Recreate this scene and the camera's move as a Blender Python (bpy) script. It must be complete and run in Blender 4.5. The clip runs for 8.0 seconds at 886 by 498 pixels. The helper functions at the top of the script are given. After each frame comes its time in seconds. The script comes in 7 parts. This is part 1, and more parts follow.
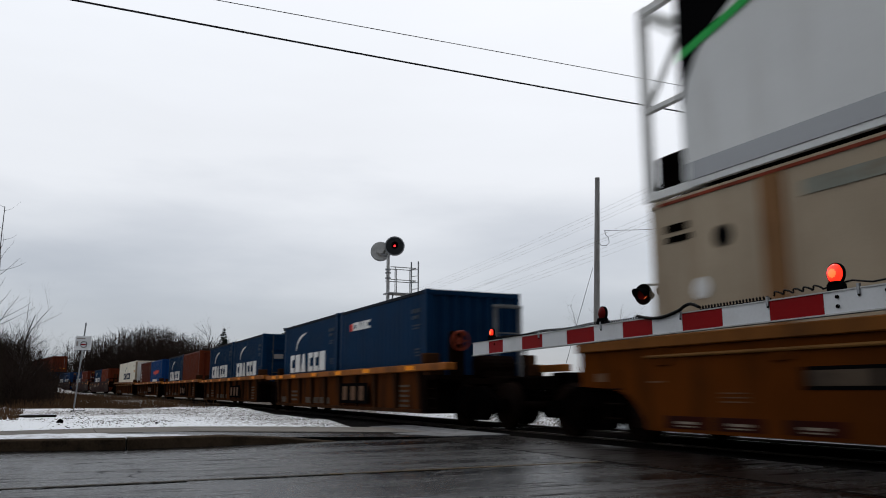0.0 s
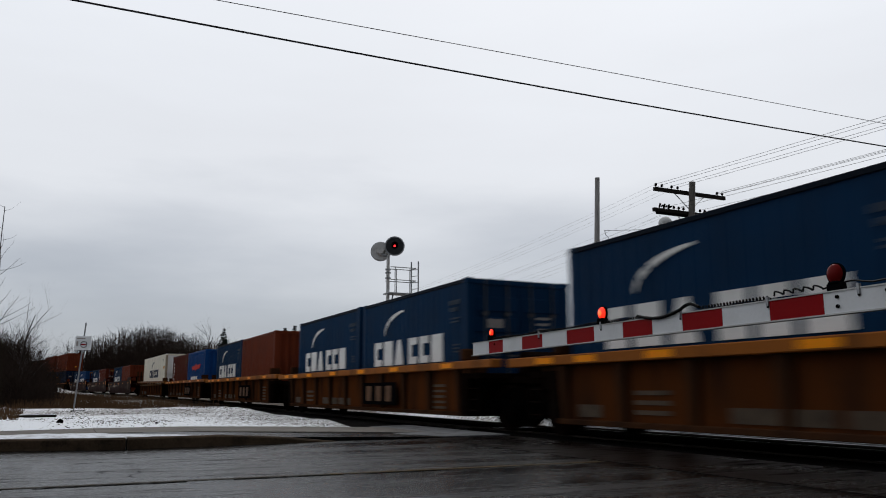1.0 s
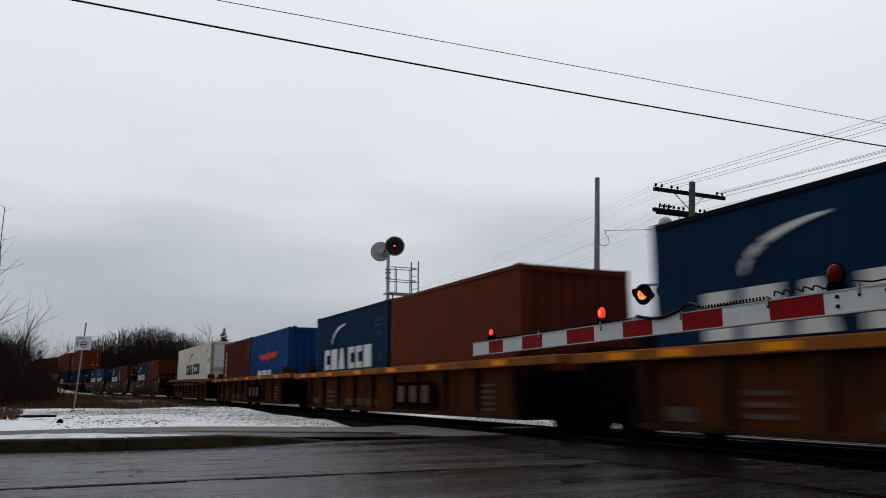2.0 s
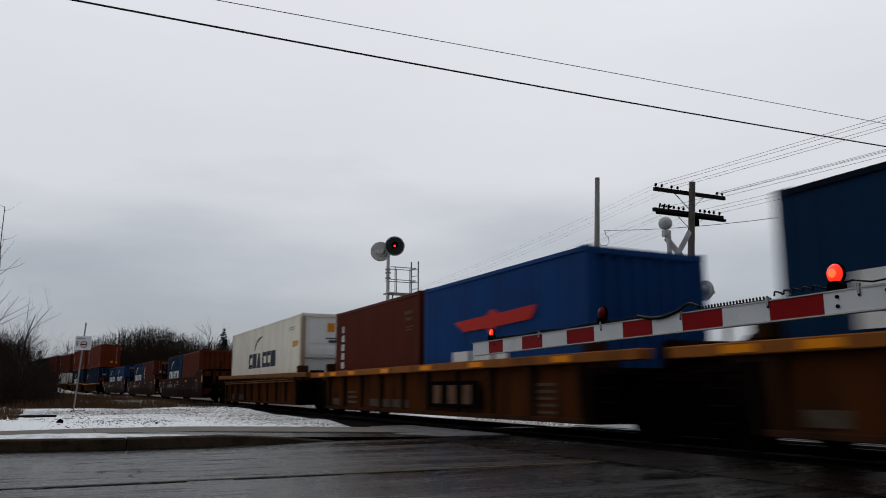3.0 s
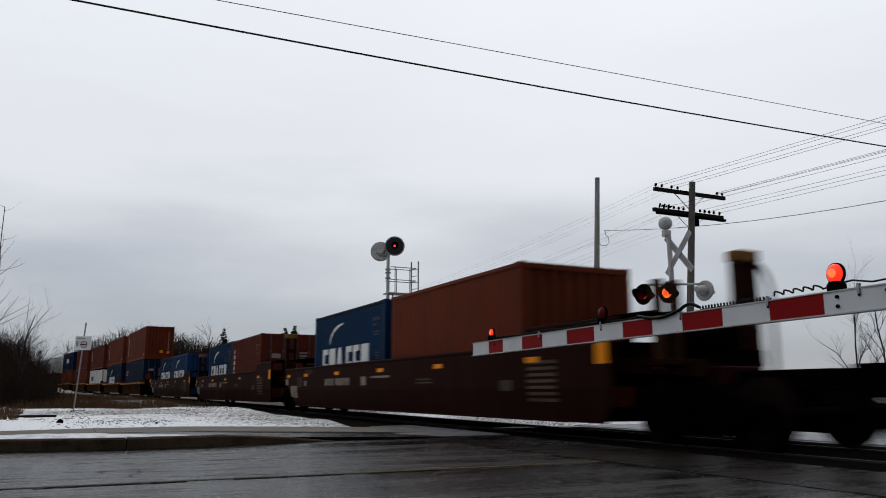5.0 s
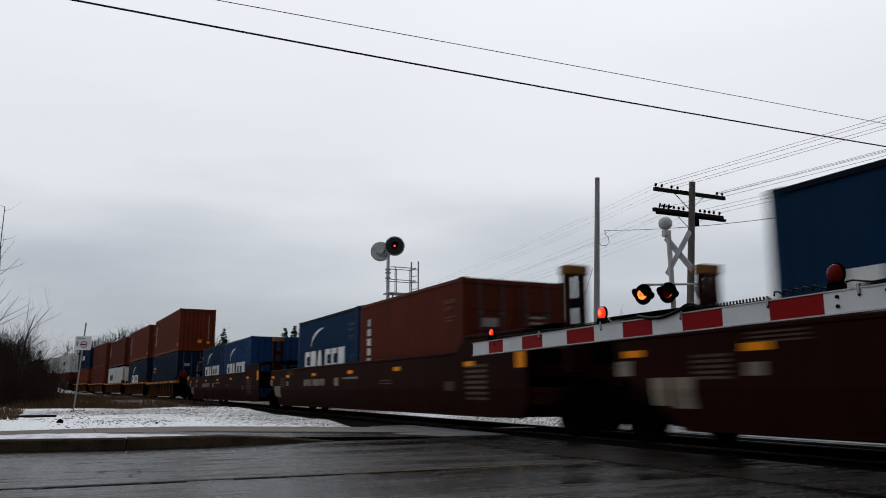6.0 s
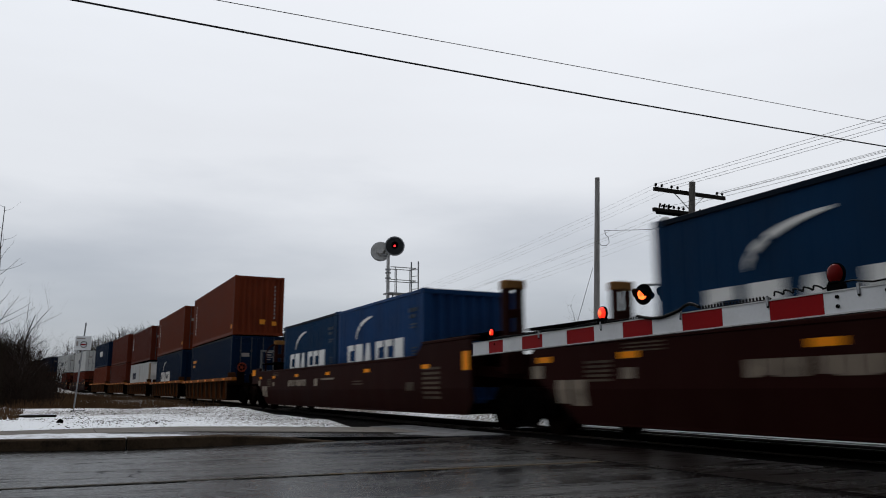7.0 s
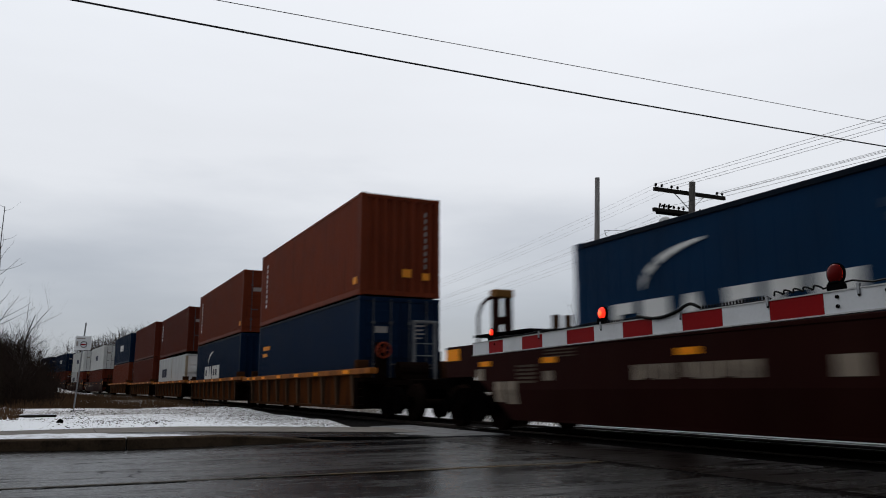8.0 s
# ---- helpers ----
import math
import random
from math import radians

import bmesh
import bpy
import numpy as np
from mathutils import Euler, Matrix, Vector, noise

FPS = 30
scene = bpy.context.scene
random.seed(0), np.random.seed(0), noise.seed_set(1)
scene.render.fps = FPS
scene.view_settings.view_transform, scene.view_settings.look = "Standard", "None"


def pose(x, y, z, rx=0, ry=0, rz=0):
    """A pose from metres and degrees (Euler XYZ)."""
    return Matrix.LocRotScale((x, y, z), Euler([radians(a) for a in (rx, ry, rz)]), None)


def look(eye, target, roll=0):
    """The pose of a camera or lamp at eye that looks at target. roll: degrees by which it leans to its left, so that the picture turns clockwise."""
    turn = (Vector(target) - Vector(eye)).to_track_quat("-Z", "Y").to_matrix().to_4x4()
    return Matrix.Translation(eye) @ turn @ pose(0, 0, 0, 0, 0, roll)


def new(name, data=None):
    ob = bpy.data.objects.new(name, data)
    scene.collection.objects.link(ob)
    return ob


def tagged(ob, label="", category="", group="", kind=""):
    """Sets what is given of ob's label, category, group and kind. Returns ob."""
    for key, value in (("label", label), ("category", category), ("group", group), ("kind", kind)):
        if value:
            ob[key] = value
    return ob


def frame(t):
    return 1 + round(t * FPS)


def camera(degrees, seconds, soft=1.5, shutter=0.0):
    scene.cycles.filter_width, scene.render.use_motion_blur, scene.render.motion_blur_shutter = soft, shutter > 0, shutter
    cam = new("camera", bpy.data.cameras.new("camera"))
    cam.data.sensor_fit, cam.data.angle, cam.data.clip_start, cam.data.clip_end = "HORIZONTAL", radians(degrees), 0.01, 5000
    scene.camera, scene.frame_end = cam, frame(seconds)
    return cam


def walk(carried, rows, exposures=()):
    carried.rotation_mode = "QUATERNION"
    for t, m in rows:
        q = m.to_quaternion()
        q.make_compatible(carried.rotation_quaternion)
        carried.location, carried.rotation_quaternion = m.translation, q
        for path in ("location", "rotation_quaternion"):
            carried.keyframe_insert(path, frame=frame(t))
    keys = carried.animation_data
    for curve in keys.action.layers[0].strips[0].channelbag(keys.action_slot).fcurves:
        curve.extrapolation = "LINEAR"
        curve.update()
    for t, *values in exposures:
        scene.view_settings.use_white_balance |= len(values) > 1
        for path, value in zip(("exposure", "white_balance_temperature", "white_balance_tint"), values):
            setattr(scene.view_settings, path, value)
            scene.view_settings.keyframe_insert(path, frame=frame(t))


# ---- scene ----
SECONDS = 8.0
EYE = Vector((0.0, 0.0, 0.72))
YAW, TILT = -1.1253, 0.1805
WAY = Vector((math.sin(YAW) * math.cos(TILT), math.cos(YAW) * math.cos(TILT), math.sin(TILT)))
cam = camera(58.93, SECONDS, soft=1.0, shutter=0.42)
walk(cam, [(0.0, look(EYE, EYE + WAY)), (SECONDS, look(EYE, EYE + WAY))],
     exposures=[(0.0, 0.02), (0.5, -0.02), (1.0, -0.10), (1.5, -0.12), (3.0, -0.28), (3.5, -0.19), (4.0, -0.15), (4.5, -0.11), (6.0, -0.10), (8.0, -0.08)])

# ---- world, sun ----
world = bpy.data.worlds.new("world")
scene.world = world
world.use_nodes = True
wn, wl = world.node_tree.nodes, world.node_tree.links
wn.clear()


def build_world():
    """Overcast winter sky: a thin share of clear sky behind a bright, mottled cloud deck."""
    out = wn.new("ShaderNodeOutputWorld")
    sky = wn.new("ShaderNodeTexSky")
    sky.sky_type, sky.sun_disc = 'NISHITA', False
    sky.sun_elevation, sky.sun_rotation = radians(47), radians(-54)
    clear = wn.new("ShaderNodeBackground")
    clear.inputs[1].default_value = 0.012
    wl.new(sky.outputs[0], clear.inputs[0])
    tc = wn.new("ShaderNodeTexCoord")
    sep = wn.new("ShaderNodeSeparateXYZ")
    wl.new(tc.outputs["Generated"], sep.inputs[0])
    height = wn.new("ShaderNodeValToRGB")
    e = height.color_ramp.elements
    e[0].position, e[0].color = 0.0, (0.262, 0.284, 0.328, 1)
    e[1].position, e[1].color = 0.62, (0.805, 0.83, 0.868, 1)
    m = e.new(0.10)
    m.color = (0.363, 0.385, 0.427, 1)
    m2 = e.new(0.27)
    m2.color = (0.663, 0.675, 0.70, 1)
    noise1 = wn.new("ShaderNodeTexNoise")
    noise1.inputs["Scale"].default_value, noise1.inputs["Detail"].default_value = 2.2, 6
    squash = wn.new("ShaderNodeMapping")
    squash.inputs["Scale"].default_value = (1.0, 1.0, 4.5)
    wl.new(tc.outputs["Generated"], squash.inputs[0])
    wl.new(squash.outputs[0], noise1.inputs["Vector"])
    add = wn.new("ShaderNodeMath")
    add.operation = 'MULTIPLY_ADD'
    add.inputs[1].default_value, add.inputs[2].default_value = 0.26, -0.13
    wl.new(noise1.outputs[0], add.inputs[0])
    tot = wn.new("ShaderNodeMath")
    wl.new(sep.outputs[2], tot.inputs[0])
    wl.new(add.outputs[0], tot.inputs[1])
    wl.new(tot.outputs[0], height.inputs[0])
    # the deck is bright on the far side and up the line, where the sun stands behind it, and dull behind the camera
    along = wn.new("ShaderNodeVectorMath")
    along.operation = 'DOT_PRODUCT'
    along.inputs[1].default_value = (-0.85, 0.30, 0.0)
    wl.new(tc.outputs["Generated"], along.inputs[0])
    side = wn.new("ShaderNodeMapRange")
    side.interpolation_type = 'SMOOTHSTEP'
    side.inputs[1].default_value, side.inputs[2].default_value = -0.75, 0.25
    side.inputs[3].default_value, side.inputs[4].default_value = 0.20, 1.0
    wl.new(along.outputs["Value"], side.inputs[0])
    power = wn.new("ShaderNodeMath")
    power.operation = 'MULTIPLY'
    power.inputs[1].default_value = 1.16
    wl.new(side.outputs[0], power.inputs[0])
    deck = wn.new("ShaderNodeBackground")
    wl.new(power.outputs[0], deck.inputs[1])
    wl.new(height.outputs[0], deck.inputs[0])
    both = wn.new("ShaderNodeAddShader")
    wl.new(clear.outputs[0], both.inputs[0])
    wl.new(deck.outputs[0], both.inputs[1])
    wl.new(both.outputs[0], out.inputs[0])


build_world()
sun = new("sun", bpy.data.lights.new("sun", 'SUN'))
sun.data.energy, sun.data.angle, sun.data.color = 0.5, radians(25), (1.0, 0.97, 0.93)
sun.matrix_world = look((-30, 22, 40), (0, 0, 0))

# ---- the line of the track ----
TRACK_Y, CURVE_X, CURVE_K = 8.35, -34.94, -0.0011


def rise(s):
    """Height of the line above the crossing, s metres along it (negative: back along the train)."""
    u = max(min(s + 10.0, 0.0), -160.0)
    return -0.0023 * u + 0.29 * u * u / 1e4


def on_track(s, side=0.0):
    """Place and heading (radians) of the point s along the line, side metres to its left."""
    u = min(0.0, s - CURVE_X)
    th = CURVE_K * u
    x = s if u == 0 else CURVE_X + math.sin(th) / CURVE_K
    y = TRACK_Y + (1 - math.cos(th)) / CURVE_K
    return Vector((x - math.sin(th) * side, y + math.cos(th) * side, rise(s))), th


def run(t):
    """How far the train still has to go at t to where it stands at the end."""
    dt = SECONDS - t
    return 18.151 * dt - 0.0156 * dt * dt


# ---- materials ----
def surface(name, base, rough=0.6, metal=0.0, var=0.18, scale=6.0, fine=60.0, bump=0.15, dist=0.004, dirt=None,
            amount=0.35, streak=1.0, spec=0.05, per=0.0):
    """A painted, stony or earthy surface: two scales of noise in colour and roughness, fine relief, and stains of another colour."""
    mt = bpy.data.materials.new(name)
    mt.use_nodes = True
    n, l = mt.node_tree.nodes, mt.node_tree.links
    b = n["Principled BSDF"]
    b.inputs["Metallic"].default_value = metal
    b.inputs["Specular IOR Level"].default_value = spec
    tc = n.new("ShaderNodeTexCoord")
    big = n.new("ShaderNodeTexNoise")
    big.inputs["Scale"].default_value, big.inputs["Detail"].default_value = scale * 0.15, 5
    small = n.new("ShaderNodeTexNoise")
    small.inputs["Scale"].default_value, small.inputs["Detail"].default_value = fine, 4
    l.new(tc.outputs["Object"], big.inputs["Vector"])
    l.new(tc.outputs["Object"], small.inputs["Vector"])
    ramp = n.new("ShaderNodeValToRGB")
    e = ramp.color_ramp.elements
    lo, hi = 1 - var, 1 + var
    e[0].position, e[0].color = 0.3, (*[c * lo for c in base], 1)
    e[1].position, e[1].color = 0.7, (*[min(1, c * hi) for c in base], 1)
    mixf = n.new("ShaderNodeMath")
    mixf.operation = 'MULTIPLY_ADD'
    mixf.inputs[1].default_value = 0.35
    half = n.new("ShaderNodeMath")
    half.operation = 'MULTIPLY'
    half.inputs[1].default_value = 0.65
    l.new(big.outputs[0], half.inputs[0])
    l.new(small.outputs[0], mixf.inputs[0])
    l.new(half.outputs[0], mixf.inputs[2])
    fac = mixf.outputs[0]
    if per:
        info = n.new("ShaderNodeObjectInfo")
        shift = n.new("ShaderNodeMath")
        shift.operation = 'MULTIPLY_ADD'
        shift.inputs[1].default_value = per
        l.new(info.outputs["Random"], shift.inputs[0])
        l.new(fac, shift.inputs[2])
        fac = shift.outputs[0]
    l.new(fac, ramp.inputs[0])
    colour = ramp.outputs[0]
    if dirt:
        mp = n.new("ShaderNodeMapping")
        mp.inputs["Scale"].default_value = (1, 1, 1 / streak)
        l.new(tc.outputs["Object"], mp.inputs[0])
        st = n.new("ShaderNodeTexNoise")
        st.inputs["Scale"].default_value, st.inputs["Detail"].default_value = scale * 0.5, 8
        st.inputs["Roughness"].default_value = 0.65
        l.new(mp.outputs[0], st.inputs["Vector"])
        sr = n.new("ShaderNodeValToRGB")
        sr.color_ramp.elements[0].position, sr.color_ramp.elements[0].color = 0.48, (0, 0, 0, 1)
        sr.color_ramp.elements[1].position, sr.color_ramp.elements[1].color = 0.75, (amount * 2, amount * 2, amount * 2, 1)
        l.new(st.outputs[0], sr.inputs[0])
        mix = n.new("ShaderNodeMix")
        mix.data_type = 'RGBA'
        l.new(sr.outputs[0], mix.inputs[0])
        l.new(colour, mix.inputs[6])
        mix.inputs[7].default_value = (*dirt, 1)
        colour = mix.outputs[2]
    l.new(colour, b.inputs["Base Color"])
    rr = n.new("ShaderNodeMath")
    rr.operation = 'MULTIPLY_ADD'
    rr.inputs[1].default_value, rr.inputs[2].default_value = 0.25, rough - 0.12
    l.new(big.outputs[0], rr.inputs[0])
    l.new(rr.outputs[0], b.inputs["Roughness"])
    if bump:
        bp = n.new("ShaderNodeBump")
        bp.inputs["Strength"].default_value, bp.inputs["Distance"].default_value = bump, dist
        l.new(small.outputs[0], bp.inputs["Height"])
        l.new(bp.outputs[0], b.inputs["Normal"])
    return mt


def glow(name, colour, strength):
    mt = bpy.data.materials.new(name)
    mt.use_nodes = True
    b = mt.node_tree.nodes["Principled BSDF"]
    b.inputs["Base Color"].default_value = (*colour, 1)
    b.inputs["Emission Color"].default_value = (*colour, 1)
    b.inputs["Emission Strength"].default_value = strength
    b.inputs["Roughness"].default_value = 0.3
    return mt


RUST = (0.035, 0.016, 0.009)
GRIME = (0.012, 0.010, 0.009)
paint_navy = surface("navy container paint", (0.0022, 0.024, 0.066), 0.5, dirt=(0.005, 0.012, 0.024), amount=0.2, streak=6, per=0.12, bump=0.08)
paint_blue = surface("blue container paint", (0.008, 0.055, 0.20), 0.5, dirt=GRIME, amount=0.15, streak=6, bump=0.08)
paint_orange = surface("red-brown container paint", (0.132, 0.0265, 0.0105), 0.55, dirt=RUST, amount=0.2, streak=6, per=0.1, bump=0.08)
paint_maroon = surface("maroon container paint", (0.095, 0.018, 0.009), 0.55, dirt=RUST, amount=0.2, streak=6, per=0.1, bump=0.08)
paint_white = surface("off-white container paint", (0.80, 0.75, 0.63), 0.5, var=0.1, dirt=(0.30, 0.24, 0.16), amount=0.14, streak=7, bump=0.05)
paint_unit = surface("clean white unit paint", (0.84, 0.84, 0.82), 0.5, var=0.06, dirt=(0.35, 0.27, 0.18), amount=0.10, streak=7, bump=0.04)
paint_grey = surface("light grey container paint", (0.60, 0.61, 0.60), 0.5, var=0.1, dirt=(0.25, 0.2, 0.14), amount=0.15, streak=7, bump=0.05)
paint_beige = surface("weathered beige container paint", (0.40, 0.325, 0.235), 0.6, var=0.18, dirt=(0.18, 0.10, 0.05), amount=0.35, streak=9, bump=0.06)
lettering_white = surface("white lettering", (0.74, 0.74, 0.72), 0.55, var=0.08, dirt=(0.3, 0.27, 0.22), amount=0.15, bump=0.03)
lettering_dim = surface("faded grey lettering", (0.055, 0.072, 0.095), 0.6, var=0.3, dirt=(0.03, 0.035, 0.05), amount=0.4, bump=0.03)
lettering_dark = surface("dark blue lettering", (0.03, 0.035, 0.06), 0.55, var=0.1, bump=0.03)
label_orange = surface("orange label", (0.75, 0.27, 0.03), 0.45, var=0.1, bump=0.02)
label_red = surface("red label", (0.55, 0.03, 0.02), 0.45, var=0.1, bump=0.02)
label_green = surface("green stripe paint", (0.03, 0.40, 0.08), 0.45, var=0.1, bump=0.02)
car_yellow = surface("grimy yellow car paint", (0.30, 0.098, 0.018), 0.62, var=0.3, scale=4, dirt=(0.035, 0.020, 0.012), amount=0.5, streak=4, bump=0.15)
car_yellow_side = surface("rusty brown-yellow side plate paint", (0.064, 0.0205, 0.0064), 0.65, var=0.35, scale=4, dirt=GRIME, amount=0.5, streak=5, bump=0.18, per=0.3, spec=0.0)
car_brown = surface("dark brown car paint", (0.0200, 0.0052, 0.0042), 0.5, var=0.25, scale=4, dirt=(0.034, 0.016, 0.012), amount=0.16, streak=6, bump=0.1, spec=0.012)
car_orange_side = surface("worn orange-brown side plate paint", (0.098, 0.0270, 0.0048), 0.6, var=0.3, scale=5, dirt=(0.016, 0.009, 0.005), amount=0.42, streak=5, bump=0.15, spec=0.0)
car_sill_brown = surface("grimy brown-orange sill paint", (0.185, 0.068, 0.014), 0.62, var=0.35, scale=4, dirt=(0.03, 0.016, 0.009), amount=0.5, streak=3, bump=0.15)
stencil_grimy = surface("grimy faded panel paint", (0.045, 0.031, 0.021), 0.65, var=0.3, dirt=GRIME, amount=0.4, bump=0.05)
frame_steel = surface("dull grey frame steel", (0.17, 0.175, 0.18), 0.5, 0.3, var=0.2, dirt=RUST, amount=0.3, bump=0.05)
rod_steel = surface("dull dark lock rod steel", (0.085, 0.088, 0.095), 0.5, 0.3, var=0.2, dirt=RUST, amount=0.3, bump=0.05)
paint_patch = surface("grey-green patch paint", (0.25, 0.26, 0.22), 0.6, var=0.3, dirt=(0.18, 0.10, 0.05), amount=0.35, bump=0.05)
rib_pale = surface("scuffed tan rib paint", (0.075, 0.046, 0.028), 0.65, var=0.4, scale=4, dirt=GRIME, amount=0.4, streak=5, bump=0.18, per=0.5, spec=0.0)
rust_post = surface("rust-stained post paint", (0.24, 0.125, 0.055), 0.65, var=0.3, dirt=(0.09, 0.035, 0.012), amount=0.4, streak=6, bump=0.1)
paint_pale = surface("pale grey smooth box paint", (0.74, 0.75, 0.74), 0.5, var=0.08, dirt=(0.30, 0.26, 0.20), amount=0.14, streak=8, bump=0.04)
paint_ink = surface("deep navy container paint", (0.0022, 0.0115, 0.034), 0.5, dirt=(0.003, 0.006, 0.012), amount=0.2, streak=6, per=0.12, bump=0.08)
stand_cap = surface("rusty tan stand cap paint", (0.20, 0.095, 0.028), 0.65, var=0.3, dirt=RUST, amount=0.4, bump=0.1)
wheel_red = surface("rusty red hand wheel paint", (0.22, 0.038, 0.018), 0.6, var=0.3, dirt=RUST, amount=0.3, bump=0.1)
# A darker copy of the navy container paint, for top rails only.
rail_navy = surface("darker navy top rail paint", (0.0015, 0.006, 0.014), 0.6, var=0.3, dirt=GRIME, amount=0.3, streak=2, bump=0.1, spec=0.05)
patch_red = surface("dull dark red patch paint", (0.030, 0.0055, 0.0035), 0.6, var=0.3, dirt=GRIME, amount=0.3, bump=0.1, spec=0.03)
# Darker than the side plates: shading between panels is put into this colour.
rib_paint = surface("worn brown-yellow rib paint, darkened for shade", (0.042, 0.0185, 0.0092), 0.65, var=0.35, scale=4, dirt=GRIME, amount=0.45, streak=5, bump=0.18, per=0.4, spec=0.0)
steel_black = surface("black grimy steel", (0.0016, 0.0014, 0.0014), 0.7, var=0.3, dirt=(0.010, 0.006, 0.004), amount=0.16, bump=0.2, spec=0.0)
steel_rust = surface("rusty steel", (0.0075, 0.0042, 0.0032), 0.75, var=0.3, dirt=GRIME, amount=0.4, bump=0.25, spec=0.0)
galvanised = surface("galvanised steel", (0.30, 0.31, 0.32), 0.45, 0.6, var=0.12, bump=0.05)
aluminium_paint = surface("dull silver paint", (0.50, 0.50, 0.49), 0.5, 0.2, var=0.12, dirt=(0.2, 0.18, 0.15), amount=0.2, bump=0.05)
black_paint = surface("matt black paint", (0.004, 0.004, 0.0045), 0.6, var=0.2, bump=0.05, spec=0.0)
wood_pole = surface("weathered grey pole wood", (0.13, 0.12, 0.11), 0.85, var=0.25, scale=8, fine=40, bump=0.4, dirt=(0.06, 0.05, 0.04), amount=0.3, streak=12)
wood_pale = surface("bleached grey pole wood", (0.30, 0.29, 0.28), 0.85, var=0.2, scale=8, fine=40, bump=0.3, dirt=(0.10, 0.09, 0.08), amount=0.3, streak=12)
wood_dark = surface("dark creosoted wood", (0.014, 0.012, 0.010), 0.8, var=0.3, fine=40, bump=0.4)
reflector_white = surface("white reflective sheeting", (0.72, 0.73, 0.74), 0.4, var=0.06, dirt=(0.35, 0.33, 0.3), amount=0.12, bump=0.02)
reflector_red = surface("red reflective sheeting", (0.27, 0.006, 0.008), 0.4, var=0.1, bump=0.02)
cable_black = surface("black cable rubber", (0.004, 0.004, 0.004), 0.5, var=0.1, bump=0.05)
wire_dark = surface("dark overhead wire", (0.02, 0.02, 0.022), 0.5, var=0.1, bump=0.0)
lens_red = surface("unlit red lens", (0.13, 0.006, 0.005), 0.15, var=0.1, bump=0.0)
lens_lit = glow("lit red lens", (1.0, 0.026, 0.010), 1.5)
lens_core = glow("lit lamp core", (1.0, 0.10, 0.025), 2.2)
signal_lit = glow("red signal light", (1.0, 0.03, 0.04), 2.2)
reflex_amber = surface("amber reflective tape", (1.0, 0.31, 0.010), 0.3, var=0.08, bump=0.0)


# ---- mesh helpers ----
def part(name, bm, material, parent=None, label="", smooth=False):
    """Links a bmesh (or a ready mesh) as one mesh object under a thing or a part."""
    if isinstance(bm, bpy.types.Mesh):
        me = bm
    else:
        me = bpy.data.meshes.new(name)
        bm.to_mesh(me)
        bm.free()
        if smooth:
            me.shade_smooth()
    if material is not None and not me.materials:
        me.materials.append(material)
    ob = new(name, me)
    if parent is not None:
        ob.parent = parent
    if label:
        ob["label"] = label
    return ob


def thing(name, label, category, m, group="", kind=""):
    ob = new(name)
    ob.empty_display_size = 0.2
    ob.matrix_basis = m
    return tagged(ob, label, category, group, kind)


def box(bm, x0, x1, y0, y1, z0, z1, bevel=0.0):
    m = Matrix.Translation(((x0 + x1) / 2, (y0 + y1) / 2, (z0 + z1) / 2)) @ Matrix.Diagonal((x1 - x0, y1 - y0, z1 - z0, 1))
    made = bmesh.ops.create_cube(bm, size=1, matrix=m)
    if bevel:
        edges = list({e for v in made["verts"] for e in v.link_edges})
        bmesh.ops.bevel(bm, geom=edges, offset=bevel, segments=1, affect='EDGES')
    return bm


def boxes(*rows, bevel=0.0):
    bm = bmesh.new()
    for r in rows:
        box(bm, *r, bevel=bevel)
    return bm


def rod(bm, a, b, r0, r1=None, seg=8):
    a, b = Vector(a), Vector(b)
    d = b - a
    m = Matrix.Translation((a + b) / 2) @ d.to_track_quat('Z', 'Y').to_matrix().to_4x4()
    bmesh.ops.create_cone(bm, cap_ends=True, segments=seg, radius1=r0, radius2=r0 if r1 is None else r1, depth=d.length, matrix=m)
    return bm


def beam(bm, a, b, w, h):
    """A square bar from a to b."""
    a, b = Vector(a), Vector(b)
    d = b - a
    m = Matrix.Translation((a + b) / 2) @ d.to_track_quat('X', 'Z').to_matrix().to_4x4() @ Matrix.Diagonal((d.length, w, h, 1))
    bmesh.ops.create_cube(bm, size=1, matrix=m)
    return bm


def tube(bm, pts, r, seg=6):
    for a, b in zip(pts, pts[1:]):
        rod(bm, a, b, r, r, seg)
    return bm


def prism(bm, outline, y0, y1):
    """An outline in x, z drawn out from y0 to y1."""
    a = [bm.verts.new((x, y0, z)) for x, z in outline]
    b = [bm.verts.new((x, y1, z)) for x, z in outline]
    bm.faces.new(a)
    bm.faces.new(b[::-1])
    for i in range(len(a)):
        j = (i + 1) % len(a)
        bm.faces.new((a[j], a[i], b[i], b[j]))
    bmesh.ops.recalc_face_normals(bm, faces=bm.faces)
    return bm


# ---- ground ----
def track_gap(x, y):
    """Distance of a ground point from the middle of the track."""
    u = min(0.0, x - CURVE_X)
    yc = TRACK_Y - (1 - math.sqrt(max(0.0, 1 - (u * CURVE_K) ** 2))) / -CURVE_K
    return y - yc


